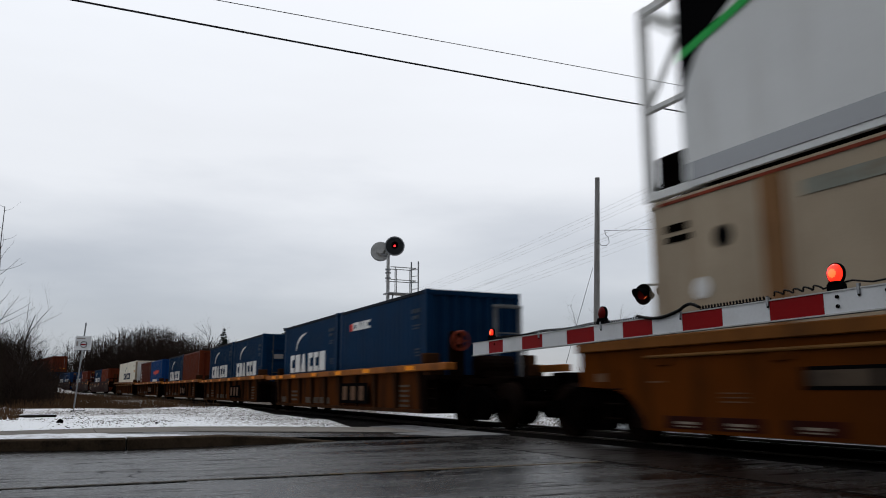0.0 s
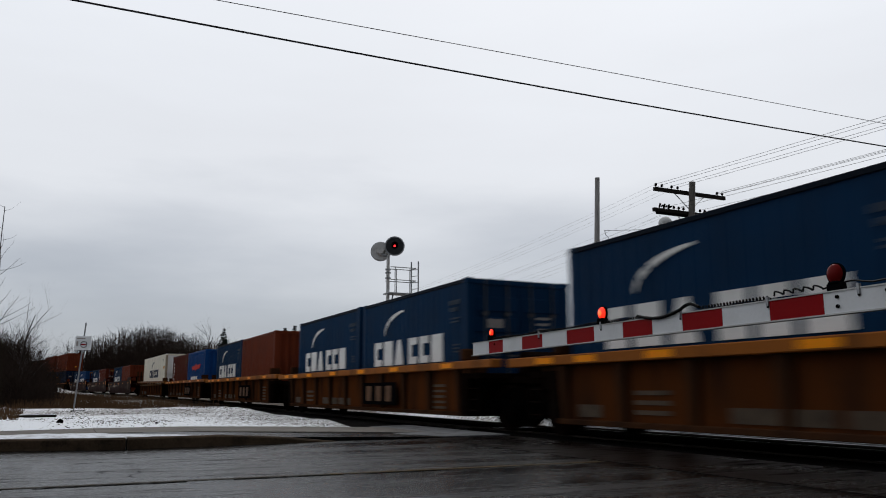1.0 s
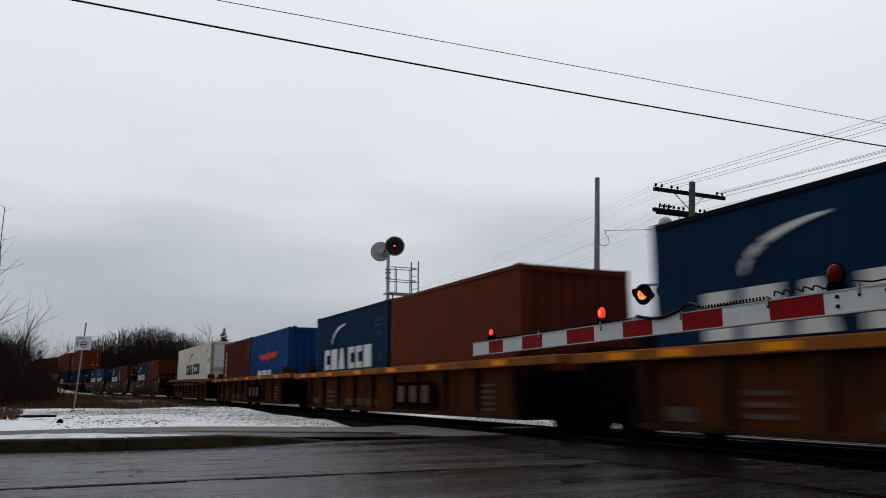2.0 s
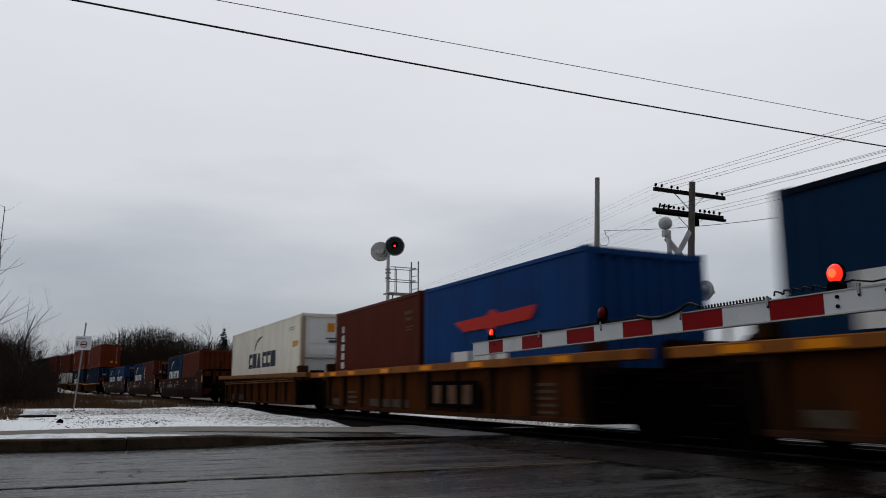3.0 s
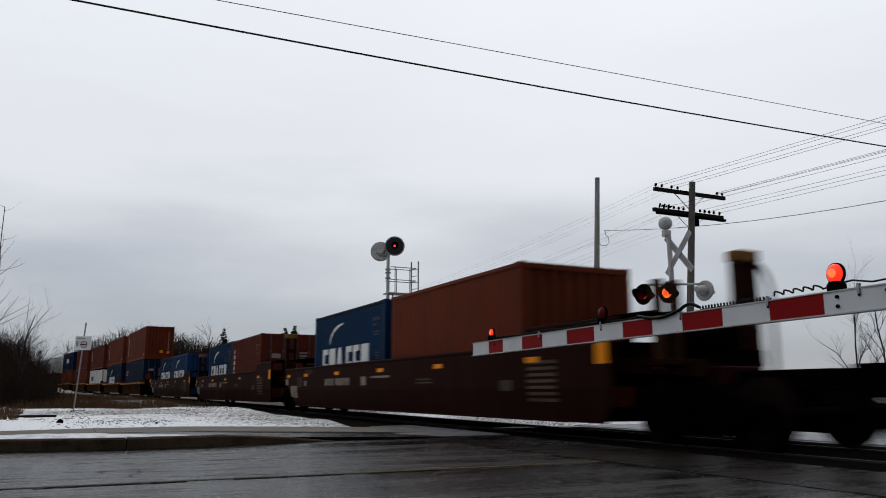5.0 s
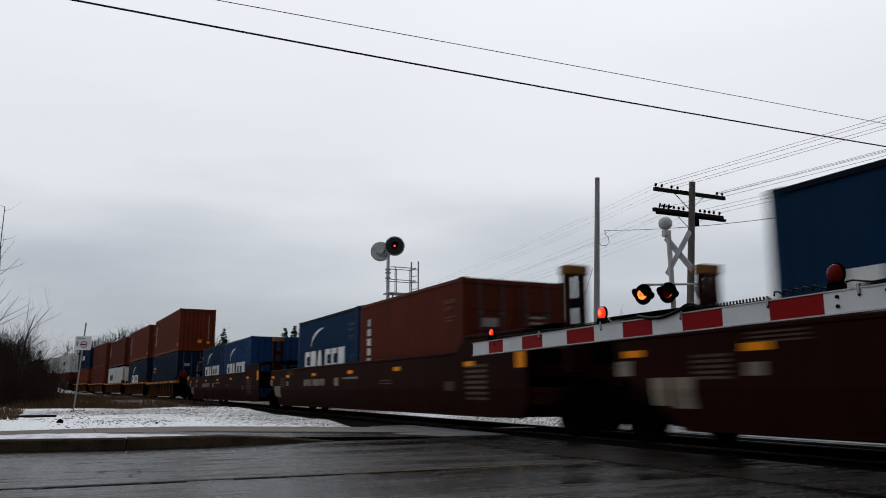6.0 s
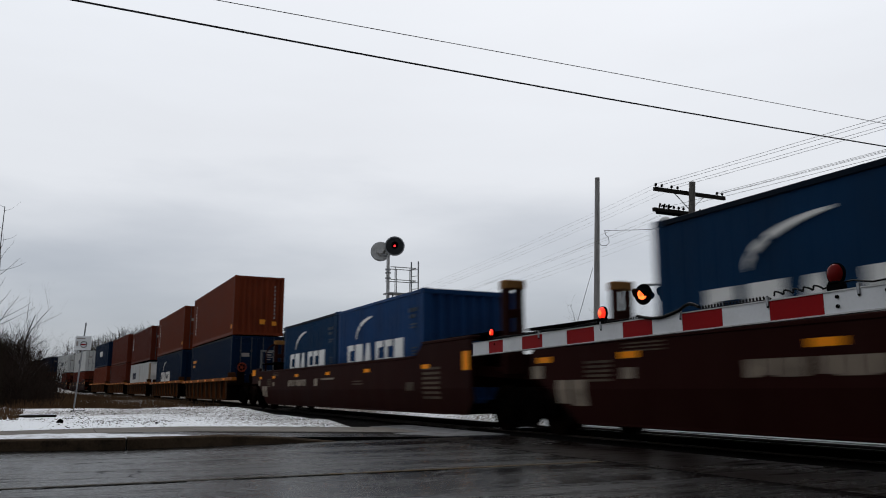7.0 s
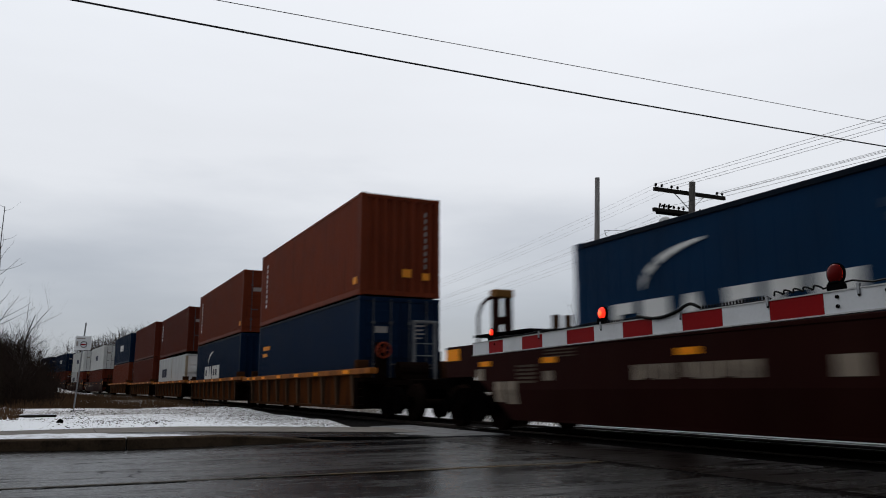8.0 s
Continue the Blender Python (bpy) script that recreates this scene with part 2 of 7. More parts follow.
def bank(x, y):
    """Height of the open ground."""
    near = max(0.0, min(1.0, (-14.3 - x) / 3.0))
    z = -0.08 + near * 0.20
    z += near * 0.10 * noise.noise((x * 0.12, y * 0.12, 3)) + near * 0.04 * noise.noise((x * 0.7, y * 0.7, 8))
    z += near * rise(x)
    if y < 2:
        z += near * min(1.2, max(0.0, (-24 - x) * 0.02)) * min(1, (2 - y) / 8)
    g = abs(track_gap(x, y))
    z = min(z, rise(x) - 0.12) if g < 2.95 else z
    far = math.hypot(x, y)
    if far > 120:
        z += min(1.5, (far - 120) * 0.01)
    return z


def spread(a, b, n, near):
    """n+1 values from a to b, denser at near."""
    out = []
    for i in range(n + 1):
        u = i / n
        out.append(a + (b - a) * u ** near)
    return out


def build_ground():
    xs = spread(-12.0, -70.0, 150, 1.4)[::-1] + spread(-11.0, 12.0, 10, 1.0)
    xs = [-2500, -1500, -900, -600, -420, -320, -250, -200, -170, -150, -135, -122, -110, -100, -92, -85, -78] + xs + [20, 40, 80, 200, 600, 2500]
    ys = [-2500, -1200, -600, -300, -180, -120, -80, -60, -45, -35, -28, -22, -18, -15] + [-12 + 0.3 * i for i in range(100)] + [19, 21, 24, 28, 34, 42, 55, 75, 110, 160, 240, 400, 900, 2500]
    verts = [(x, y, bank(x, y)) for x in xs for y in ys]
    w = len(ys)
    faces = [(i * w + j, (i + 1) * w + j, (i + 1) * w + j + 1, i * w + j + 1) for i in range(len(xs) - 1) for j in range(w - 1)]
    me = bpy.data.meshes.new("ground")
    me.from_pydata(verts, [], faces)
    me.shade_smooth()
    mt = bpy.data.materials.new("thin snow over winter grass and gravel")
    mt.use_nodes = True
    n, l = mt.node_tree.nodes, mt.node_tree.links
    b = n["Principled BSDF"]
    b.inputs["Roughness"].default_value = 0.75
    tc = n.new("ShaderNodeTexCoord")
    grain = n.new("ShaderNodeTexNoise")
    grain.inputs["Scale"].default_value, grain.inputs["Detail"].default_value, grain.inputs["Roughness"].default_value = 11.0, 12, 0.80
    patch = n.new("ShaderNodeTexNoise")
    patch.inputs["Scale"].default_value, patch.inputs["Detail"].default_value = 0.10, 4
    l.new(tc.outputs["Object"], grain.inputs["Vector"])
    l.new(tc.outputs["Object"], patch.inputs["Vector"])
    # snow thins out away from the crossing, where scrub and leaf litter take over
    sep = n.new("ShaderNodeSeparateXYZ")
    l.new(tc.outputs["Object"], sep.inputs[0])
    away = n.new("ShaderNodeMapRange")
    away.inputs[1].default_value, away.inputs[2].default_value = -21.0, -42.0
    away.inputs[3].default_value, away.inputs[4].default_value = 0.0, 0.14
    l.new(sep.outputs[0], away.inputs[0])
    s1 = n.new("ShaderNodeMath")
    s1.operation = 'MULTIPLY_ADD'
    s1.inputs[1].default_value = 0.55
    l.new(patch.outputs[0], s1.inputs[0])
    l.new(grain.outputs[0], s1.inputs[2])
    s2 = n.new("ShaderNodeMath")
    s2.operation = 'ADD'
    l.new(s1.outputs[0], s2.inputs[0])
    l.new(away.outputs[0], s2.inputs[1])
    ramp = n.new("ShaderNodeValToRGB")
    e = ramp.color_ramp.elements
    e[0].position, e[0].color = 0.80, (0.90, 0.92, 0.95, 1)
    e[1].position, e[1].color = 0.97, (0.075, 0.055, 0.036, 1)
    k = e.new(0.862)
    k.color = (0.50, 0.50, 0.51, 1)
    k2 = e.new(0.91)
    k2.color = (0.16, 0.13, 0.10, 1)
    # and beside the track, where gravel comes through
    edge = n.new("ShaderNodeMapRange")
    edge.inputs[1].default_value, edge.inputs[2].default_value = 2.5, 7.0
    edge.inputs[3].default_value, edge.inputs[4].default_value = 0.0, 0.075
    l.new(sep.outputs[1], edge.inputs[0])
    s3 = n.new("ShaderNodeMath")
    l.new(s2.outputs[0], s3.inputs[0])
    l.new(edge.outputs[0], s3.inputs[1])
    l.new(s3.outputs[0], ramp.inputs[0])
    l.new(ramp.outputs[0], b.inputs["Base Color"])
    bp = n.new("ShaderNodeBump")
    bp.inputs["Strength"].default_value, bp.inputs["Distance"].default_value = 0.8, 0.05
    l.new(grain.outputs[0], bp.inputs["Height"])
    l.new(bp.outputs[0], b.inputs["Normal"])
    me.materials.append(mt)
    tagged(new("ground", me), "patchy thin snow over gravel and brown winter grass", "ground", kind="structure")


def wet_asphalt(name, base, rough_lo, rough_hi, streaks, shine=0.105):
    mt = bpy.data.materials.new(name)
    mt.use_nodes = True
    n, l = mt.node_tree.nodes, mt.node_tree.links
    b = n["Principled BSDF"]
    tc = n.new("ShaderNodeTexCoord")
    mp = n.new("ShaderNodeMapping")
    mp.inputs["Scale"].default_value = streaks
    l.new(tc.outputs["Object"], mp.inputs[0])
    big = n.new("ShaderNodeTexNoise")
    big.inputs["Scale"].default_value, big.inputs["Detail"].default_value = 0.9, 6
    l.new(mp.outputs[0], big.inputs["Vector"])
    fine = n.new("ShaderNodeTexNoise")
    fine.inputs["Scale"].default_value, fine.inputs["Detail"].default_value = 90, 3
    l.new(tc.outputs["Object"], fine.inputs["Vector"])
    cr = n.new("ShaderNodeValToRGB")
    cr.color_ramp.elements[0].position, cr.color_ramp.elements[0].color = 0.35, (*[c * 0.55 for c in base], 1)
    cr.color_ramp.elements[1].position, cr.color_ramp.elements[1].color = 0.68, (*[c * 1.35 for c in base], 1)
    l.new(big.outputs[0], cr.inputs[0])
    # worn wheel paths and cracks along the road
    mp2 = n.new("ShaderNodeMapping")
    mp2.inputs["Scale"].default_value = (5.5, 0.9, 1)
    l.new(tc.outputs["Object"], mp2.inputs[0])
    wear = n.new("ShaderNodeTexNoise")
    wear.inputs["Scale"].default_value, wear.inputs["Detail"].default_value, wear.inputs["Roughness"].default_value = 1.1, 10, 0.7
    l.new(mp2.outputs[0], wear.inputs["Vector"])
    wr = n.new("ShaderNodeMapRange")
    wr.inputs[1].default_value, wr.inputs[2].default_value = 0.52, 0.68
    l.new(wear.outputs[0], wr.inputs[0])
    warp = n.new("ShaderNodeTexNoise")
    warp.inputs["Scale"].default_value, warp.inputs["Detail"].default_value = 1.6, 4
    l.new(tc.outputs["Object"], warp.inputs["Vector"])
    wmix = n.new("ShaderNodeMix")
    wmix.data_type = 'VECTOR'
    wmix.inputs[0].default_value = 0.35
    l.new(tc.outputs["Object"], wmix.inputs[4])
    l.new(warp.outputs[1], wmix.inputs[5])
    crack = n.new("ShaderNodeTexVoronoi")
    crack.feature = 'DISTANCE_TO_EDGE'
    crack.inputs["Scale"].default_value = 0.55
    l.new(wmix.outputs[1], crack.inputs["Vector"])
    ck = n.new("ShaderNodeMapRange")
    ck.inputs[1].default_value, ck.inputs[2].default_value = 0.001, 0.0045
    ck.inputs[3].default_value, ck.inputs[4].default_value = 1.0, 0.0
    l.new(crack.outputs[0], ck.inputs[0])
    some = n.new("ShaderNodeTexNoise")
    some.inputs["Scale"].default_value, some.inputs["Detail"].default_value = 0.8, 3
    l.new(tc.outputs["Object"], some.inputs["Vector"])
    here = n.new("ShaderNodeMapRange")
    here.inputs[1].default_value, here.inputs[2].default_value = 0.50, 0.60
    l.new(some.outputs[0], here.inputs[0])
    cracked = n.new("ShaderNodeMath")
    cracked.operation = 'MULTIPLY'
    l.new(ck.outputs[0], cracked.inputs[0])
    l.new(here.outputs[0], cracked.inputs[1])
    dark = n.new("ShaderNodeMath")
    dark.operation = 'MAXIMUM'
    l.new(wr.outputs[0], dark.inputs[0])
    l.new(cracked.outputs[0], dark.inputs[1])
    mixc = n.new("ShaderNodeMix")
    mixc.data_type = 'RGBA'
    l.new(dark.outputs[0], mixc.inputs[0])
    l.new(cr.outputs[0], mixc.inputs[6])
    mixc.inputs[7].default_value = (*[c * 0.25 for c in base], 1)
    l.new(mixc.outputs[2], b.inputs["Base Color"])
    rr = n.new("ShaderNodeMapRange")
    rr.inputs[1].default_value, rr.inputs[2].default_value = 0.35, 0.7
    rr.inputs[3].default_value, rr.inputs[4].default_value = rough_lo, rough_hi
    l.new(big.outputs[0], rr.inputs[0])
    rough = n.new("ShaderNodeMath")
    rough.operation = 'MULTIPLY_ADD'
    rough.inputs[1].default_value = 0.32
    l.new(wr.outputs[0], rough.inputs[0])
    l.new(rr.outputs[0], rough.inputs[2])
    l.new(rough.outputs[0], b.inputs["Roughness"])
    gloss = n.new("ShaderNodeMapRange")
    gloss.inputs[3].default_value, gloss.inputs[4].default_value = shine, 0.0
    l.new(dark.outputs[0], gloss.inputs[0])
    l.new(gloss.outputs[0], b.inputs["Specular IOR Level"])
    bp = n.new("ShaderNodeBump")
    bp.inputs["Strength"].default_value, bp.inputs["Distance"].default_value = 0.18, 0.004
    l.new(fine.outputs[0], bp.inputs["Height"])
    # shallow unevenness, as wide as a hand, that breaks up the reflections
    waves = n.new("ShaderNodeTexNoise")
    waves.inputs["Scale"].default_value, waves.inputs["Detail"].default_value = 7.0, 4
    l.new(mp2.outputs[0], waves.inputs["Vector"])
    bp2 = n.new("ShaderNodeBump")
    bp2.inputs["Strength"].default_value, bp2.inputs["Distance"].default_value = 0.35, 0.01
    l.new(waves.outputs[0], bp2.inputs["Height"])
    l.new(bp.outputs[0], bp2.inputs["Normal"])
    l.new(bp2.outputs[0], b.inputs["Normal"])
    return mt


asphalt = wet_asphalt("wet worn asphalt", (0.0046, 0.0044, 0.0045), 0.13, 0.36, (2.0, 0.16, 1))
approach_asphalt = wet_asphalt("brown worn approach asphalt", (0.0070, 0.0046, 0.0038), 0.20, 0.44, (0.6, 0.6, 1), 0.03)
# Pale colour that stands in for sky mirrored in the wet far road.
slush_sheen = surface("grey-white sky sheen on wet road", (0.30, 0.315, 0.335), 0.6, var=0.3, scale=8, fine=40, bump=0.4, dirt=(0.05, 0.045, 0.04), amount=0.5)
damp_pale = surface("pale damp concrete with a film of slush", (0.15, 0.15, 0.153), 0.6, var=0.3, scale=7, fine=50, bump=0.3, dirt=(0.035, 0.032, 0.030), amount=0.5)
concrete = surface("damp stained concrete", (0.155, 0.140, 0.124), 0.75, var=0.25, scale=8, fine=70, bump=0.4, dirt=(0.06, 0.05, 0.04), amount=0.35)
kerb_stone = surface("dirty brown kerb concrete", (0.060, 0.041, 0.026), 0.8, var=0.5, scale=10, fine=36, bump=0.9, dist=0.012, dirt=(0.008, 0.007, 0.006), amount=0.5)
snow_mat = surface("old thin snow", (0.72, 0.74, 0.78), 0.7, var=0.15, scale=14, fine=40, bump=0.6, dist=0.02, dirt=(0.10, 0.075, 0.05), amount=0.45)
line_yellow = surface("worn yellow road paint", (0.075, 0.045, 0.012), 0.55, var=0.4, scale=20, fine=50, dirt=(0.008, 0.0075, 0.007), amount=0.5, bump=0.2)
line_faded = surface("nearly worn off yellow road paint", (0.030, 0.024, 0.014), 0.55, var=0.4, scale=20, fine=50, dirt=(0.006, 0.006, 0.006), amount=0.5, bump=0.2)
ballast_mat = surface("dark wet ballast", (0.009, 0.008, 0.0075), 0.9, var=0.6, scale=30, fine=28, bump=1.0, dist=0.04, dirt=(0.25, 0.25, 0.26), amount=0.06, spec=0.0)


rubber = surface("worn black crossing rubber", (0.0045, 0.004, 0.0038), 0.8, var=0.4, scale=8, dirt=(0.012, 0.010, 0.009), amount=0.25, bump=0.4, spec=0.0)
rail_steel = surface("dull damp rail steel", (0.035, 0.028, 0.024), 0.6, 0.3, var=0.25, dirt=(0.03, 0.018, 0.012), amount=0.4, bump=0.1)


def flat(bm, pts, z0, z1):
    """A slab with an outline in x, y."""
    a = [bm.verts.new((x, y, z1)) for x, y in pts]
    b = [bm.verts.new((x, y, z0)) for x, y in pts]
    bm.faces.new(a)
    bm.faces.new(b[::-1])
    for i in range(len(a)):
        j = (i + 1) % len(a)
        bm.faces.new((a[j], a[i], b[i], b[j]))
    bmesh.ops.recalc_face_normals(bm, faces=bm.faces)
    return bm


def kerb_x(y):
    """Front line of the kerb, which swings back towards the track."""
    return -11.05 - max(0.0, y - 0.7) * 0.13 + max(-3.0, min(0.0, y - 0.7)) * 0.18


def build_road():
    bm = bmesh.new()
    flat(bm, [(-14.6, -60), (8, -60), (8, 60), (-14.6, 60)], -0.3, 0.0)
    tagged(part("road", bm, asphalt), "wet dark worn asphalt road over the rail crossing", "road", kind="structure")
    for a, b, paint, lb in ((-60, 2.2, line_faded, "nearly worn off painted line on the wet road"), (2.2, 5.16, line_yellow, "worn yellow painted line on the wet road"), (11.5, 60, line_yellow, "worn yellow painted line beyond the railway")):
        bm = bmesh.new()
        flat(bm, [(-6.995, a), (-6.925, a), (-6.925, b), (-6.995, b)], -0.01, 0.004)
        tagged(part("centre_line", bm, paint), lb, "road marking", kind="structure")
    # open seam in the asphalt beside the line
    rj = random.Random(41)
    bm = bmesh.new()
    y = -9.0
    while y < 2.6:
        n = rj.randrange(3, 9)
        edge = [(-6.86 + rj.uniform(-0.012, 0.012), y + 0.16 * i) for i in range(n)]
        flat(bm, edge + [(x - rj.uniform(0.002, 0.007), v) for x, v in edge[::-1]], -0.01, 0.004)
        y += 0.16 * n + rj.uniform(0.0, 0.25)
    tagged(part("road_seam", bm, steel_black), "dark open seam along the worn road line", "road seam", kind="structure")
    # browner, coarser strip of asphalt laid against the crossing
    bm = bmesh.new()
    near = [(-11.6 + 0.4 * i, 5.22 + rj.uniform(-0.02, 0.02)) for i in range(50)]
    flat(bm, near + [(8.0, 6.78), (-11.6, 6.78)], -0.02, 0.006)
    tagged(part("approach_strip", bm, approach_asphalt), "brown worn asphalt strip beside the crossing panels", "road", kind="structure")
    bm = bmesh.new()
    flat(bm, [(-15.5, 5.75), (-14.2, 5.25), (-12.4, 5.15), (-11.62, 5.6), (-11.62, 6.78), (-15.9, 6.78)], -0.1, 0.028)
    tagged(part("approach_slab", bm, damp_pale), "pale damp concrete slab with slush beside the track", "pavement", kind="structure")
    # Added strip beyond the rails: the road's sky reflection as plain pale colour.
    bm = bmesh.new()
    far_edge = [(-14.6 + 0.5 * i, 13.2 + rj.uniform(-0.25, 0.25)) for i in range(46)]
    flat(bm, [(7.9, 10.15), (-14.6, 10.15)] + far_edge, -0.02, 0.012)
    tagged(part("slush_strip", bm, slush_sheen), "grey-white strip for sky reflected in the wet road beyond the track", "snow", kind="structure")
    # kerb, raised verge strip with snow, footpath
    ys = [-60, -30, -15, -8, -4, -2, -1] + [-0.5 + 0.25 * i for i in range(19)]
    kerb = thing("kerb", "dirty brown concrete kerb with a dusting of snow", "kerb", Matrix(), kind="structure")
    for y0, y1 in ((-60, -5.42), (-5.4, -2.22), (-2.2, 0.78), (0.80, 3.75)):
        bm = bmesh.new()
        yy = [y for y in ys if y0 < y < y1]
        yy = [y0] + yy + [y1]
        hgt = lambda y: 0.140 - 0.05 * max(0.0, min(1.0, (y - 2.0) / 0.9)) - 0.088 * max(0.0, min(1.0, (y - 2.9) / 0.8))
        rows = []
        for y in yy:
            x, t = kerb_x(y), hgt(y)
            rows.append([bm.verts.new(p) for p in ((x + 0.02, y, -0.1), (x, y, t - 0.02), (x - 0.02, y, t), (x - 0.20, y, t), (x - 0.20, y, -0.1))])
        for r, q in zip(rows, rows[1:]):
            for i in range(5):
                j = (i + 1) % 5
                bm.faces.new((r[i], q[i], q[j], r[j]))
        bm.faces.new(rows[0])
        bm.faces.new(rows[-1][::-1])
        bmesh.ops.recalc_face_normals(bm, faces=bm.faces)
        part("kerbstone", bm, kerb_stone, kerb)
    back = lambda v: -13.85 - 0.36 * (max(-6.0, min(v, 2.6)) + 0.8)
    front = lambda v: -12.45 - 0.17 * (max(-6.0, min(v, 2.0)) + 0.7)
    level = lambda v: 0.140 - 0.024 * max(0.0, v - 1.2)
    rs = random.Random(8)
    # old snow on the verge between kerb and footpath, running out towards the crossing
    bm = bmesh.new()
    rows = []
    y = -30.0
    while y < 2.05:
        u = max(0.0, min(1.0, (y - 0.3) / 1.75))
        x0 = kerb_x(y) - 0.10 - rs.uniform(0.0, 0.05) - 0.04 * u
        x1 = front(y) * (1 - u) ** 1.5 + (x0 - 0.03) * (1 - (1 - u) ** 1.5) + rs.uniform(-0.06, 0.06) * (1 - u)
        rows.append([bm.verts.new((x0 + (x1 - x0) * k / 6, y, (0.155 if 0 < k < 6 else 0.130) - 0.018 * u + rs.uniform(-0.006, 0.006))) for k in range(7)])
        y += 0.16 if y > -6 else 1.2
    for r, q in zip(rows, rows[1:]):
        for k in range(6):
            bm.faces.new((r[k], q[k], q[k + 1], r[k + 1]))
    rim = bmesh.ops.extrude_edge_only(bm, edges=[e for e in bm.edges if e.is_boundary])
    for v in rim["geom"]:
        if isinstance(v, bmesh.types.BMVert):
            v.co.z = 0.0
    bmesh.ops.recalc_face_normals(bm, faces=bm.faces)
    tagged(part("snow_verge", bm, snow_mat), "strip of old snow between kerb and footpath", "snow", kind="structure")
    path = thing("footpath", "damp grey-brown concrete footpath behind the snowy verge", "pavement", Matrix(), kind="structure")
    y = -31.0
    while y < 5.6:
        bm = bmesh.new()
        v = y + 1.485
        top = [bm.verts.new(p) for p in ((back(y), y, level(y)), (front(y), y, level(y)), (front(v), v, level(v)), (back(v), v, level(v)))]
        low = [bm.verts.new((p.co.x, p.co.y, -0.1)) for p in top]
        bm.faces.new(top)
        for i in range(4):
            j = (i + 1) % 4
            bm.faces.new((top[j], top[i], low[i], low[j]))
        bmesh.ops.recalc_face_normals(bm, faces=bm.faces)
        part("slab", bm, concrete, path)
        y += 1.5
    # the asphalt ramp between kerb end, footpath and crossing
    bm = bmesh.new()
    rows = []
    for i in range(14):
        y = -1.0 + i * 0.56
        u = max(0.0, (y - 1.45) / 4.7)
        z = 0.118 * (1 - min(1.0, u)) ** 1.2 + 0.006
        x0 = kerb_x(min(y, 3.6)) - 0.19
        x1 = front(y) - 0.02
        rows.append([bm.verts.new((x0 + (x1 - x0) * k / 5, y, z + 0.004 * (k % 2))) for k in range(6)])
    for r, q in zip(rows, rows[1:]):
        for k in range(5):
            bm.faces.new((r[k], q[k], q[k + 1], r[k + 1]))
    rim = bmesh.ops.extrude_edge_only(bm, edges=[e for e in bm.edges if e.is_boundary])
    for v in rim["geom"]:
        if isinstance(v, bmesh.types.BMVert):
            v.co.z = -0.1
    bmesh.ops.recalc_face_normals(bm, faces=bm.faces)
    tagged(part("apron", bm, asphalt), "wet asphalt ramp leading to the rail crossing", "pavement", kind="structure")


def build_track():
    bm = bmesh.new()
    rows = []
    s = 60.0
    while s > -420:
        row = []
        for side, z in ((-3.5, -0.30), (-2.9, 0.0), (-1.7, -0.05), (1.7, -0.05), (2.7, -0.30)):
            p, th = on_track(s, side)
            row.append(bm.verts.new((p.x, p.y, p.z + z)))
        rows.append(row)
        s -= 4.0
    for r, q in zip(rows, rows[1:]):
        for i in range(4):
            bm.faces.new((r[i], q[i], q[i + 1], r[i + 1]))
    bmesh.ops.recalc_face_normals(bm, faces=bm.faces)
    tagged(part("ballast", bm, ballast_mat), "dark stone ballast under the railway track", "ballast", kind="structure")
    profile = ((-0.07, -0.13), (0.07, -0.13), (0.07, -0.115), (0.012, -0.10), (0.012, -0.03), (0.036, -0.022), (0.036, 0.02), (-0.036, 0.02), (-0.036, -0.022), (-0.012, -0.03), (-0.012, -0.10), (-0.07, -0.115))
    for side in (-0.7175, 0.7175):
        bm = bmesh.new()
        rows = []
        s = 60.0
        while s > -420:
            row = []
            for a, z in profile:
                p, th = on_track(s, side + a)
                row.append(bm.verts.new((p.x, p.y, p.z + z)))
            rows.append(row)
            s -= 4.0
        for r, q in zip(rows, rows[1:]):
            for i in range(len(profile)):
                j = (i + 1) % len(profile)
                bm.faces.new((r[i], q[i], q[j], r[j]))
        bmesh.ops.recalc_face_normals(bm, faces=bm.faces)
        tagged(part("rail", bm, rail_steel), "worn steel running rail", "rail", "rails of the track", kind="structure")
    ties = thing("track_ties", "dark creosoted wooden track ties", "railway ties", Matrix(), kind="structure")
    me = None
    for i in range(60):
        s = -15.0 - 0.55 * i
        p, th = on_track(s)
        if me is None:
            bm = boxes((-0.115, 0.115, -1.3, 1.3, -0.25, -0.115), bevel=0.01)
            tie = part("tie", bm, wood_dark, ties)
            me = tie.data
        else:
            tie = part("tie", me, None, ties)
        tie.matrix_basis = Matrix.Translation((p.x, p.y, p.z)) @ Matrix.Rotation(th, 4, 'Z')
    # crossing surface between and beside the rails
    cross = thing("crossing_surface", "wet dark rubber and timber panels between the rails", "crossing panels", Matrix(), kind="structure")
    for x in range(7):
        for y0, y1 in ((-1.55, -0.80), (-0.63, 0.63), (0.80, 1.55)):
            bm = boxes((-14.0 + x * 2.4, -14.0 + x * 2.4 + 2.38, TRACK_Y + y0, TRACK_Y + y1, -0.2, 0.004))
            part("panel", bm, rubber, cross)


build_ground()
build_road()
build_track()


# ---- containers ----
SHELF = {}
lettering_grey = surface("faded white lettering", (0.30, 0.27, 0.25), 0.6, var=0.2, bump=0.03)
LOADS = []          # (thing, place along the train, height)
HALF = 1.219


def shared(key, build, material):
    """One mesh for alike parts, made on the first call."""
    if key not in SHELF:
        bm = build()
        me = bpy.data.meshes.new(key[0])
        bm.to_mesh(me)
        bm.free()
        me.materials.append(material)
        SHELF[key] = me
    return SHELF[key]


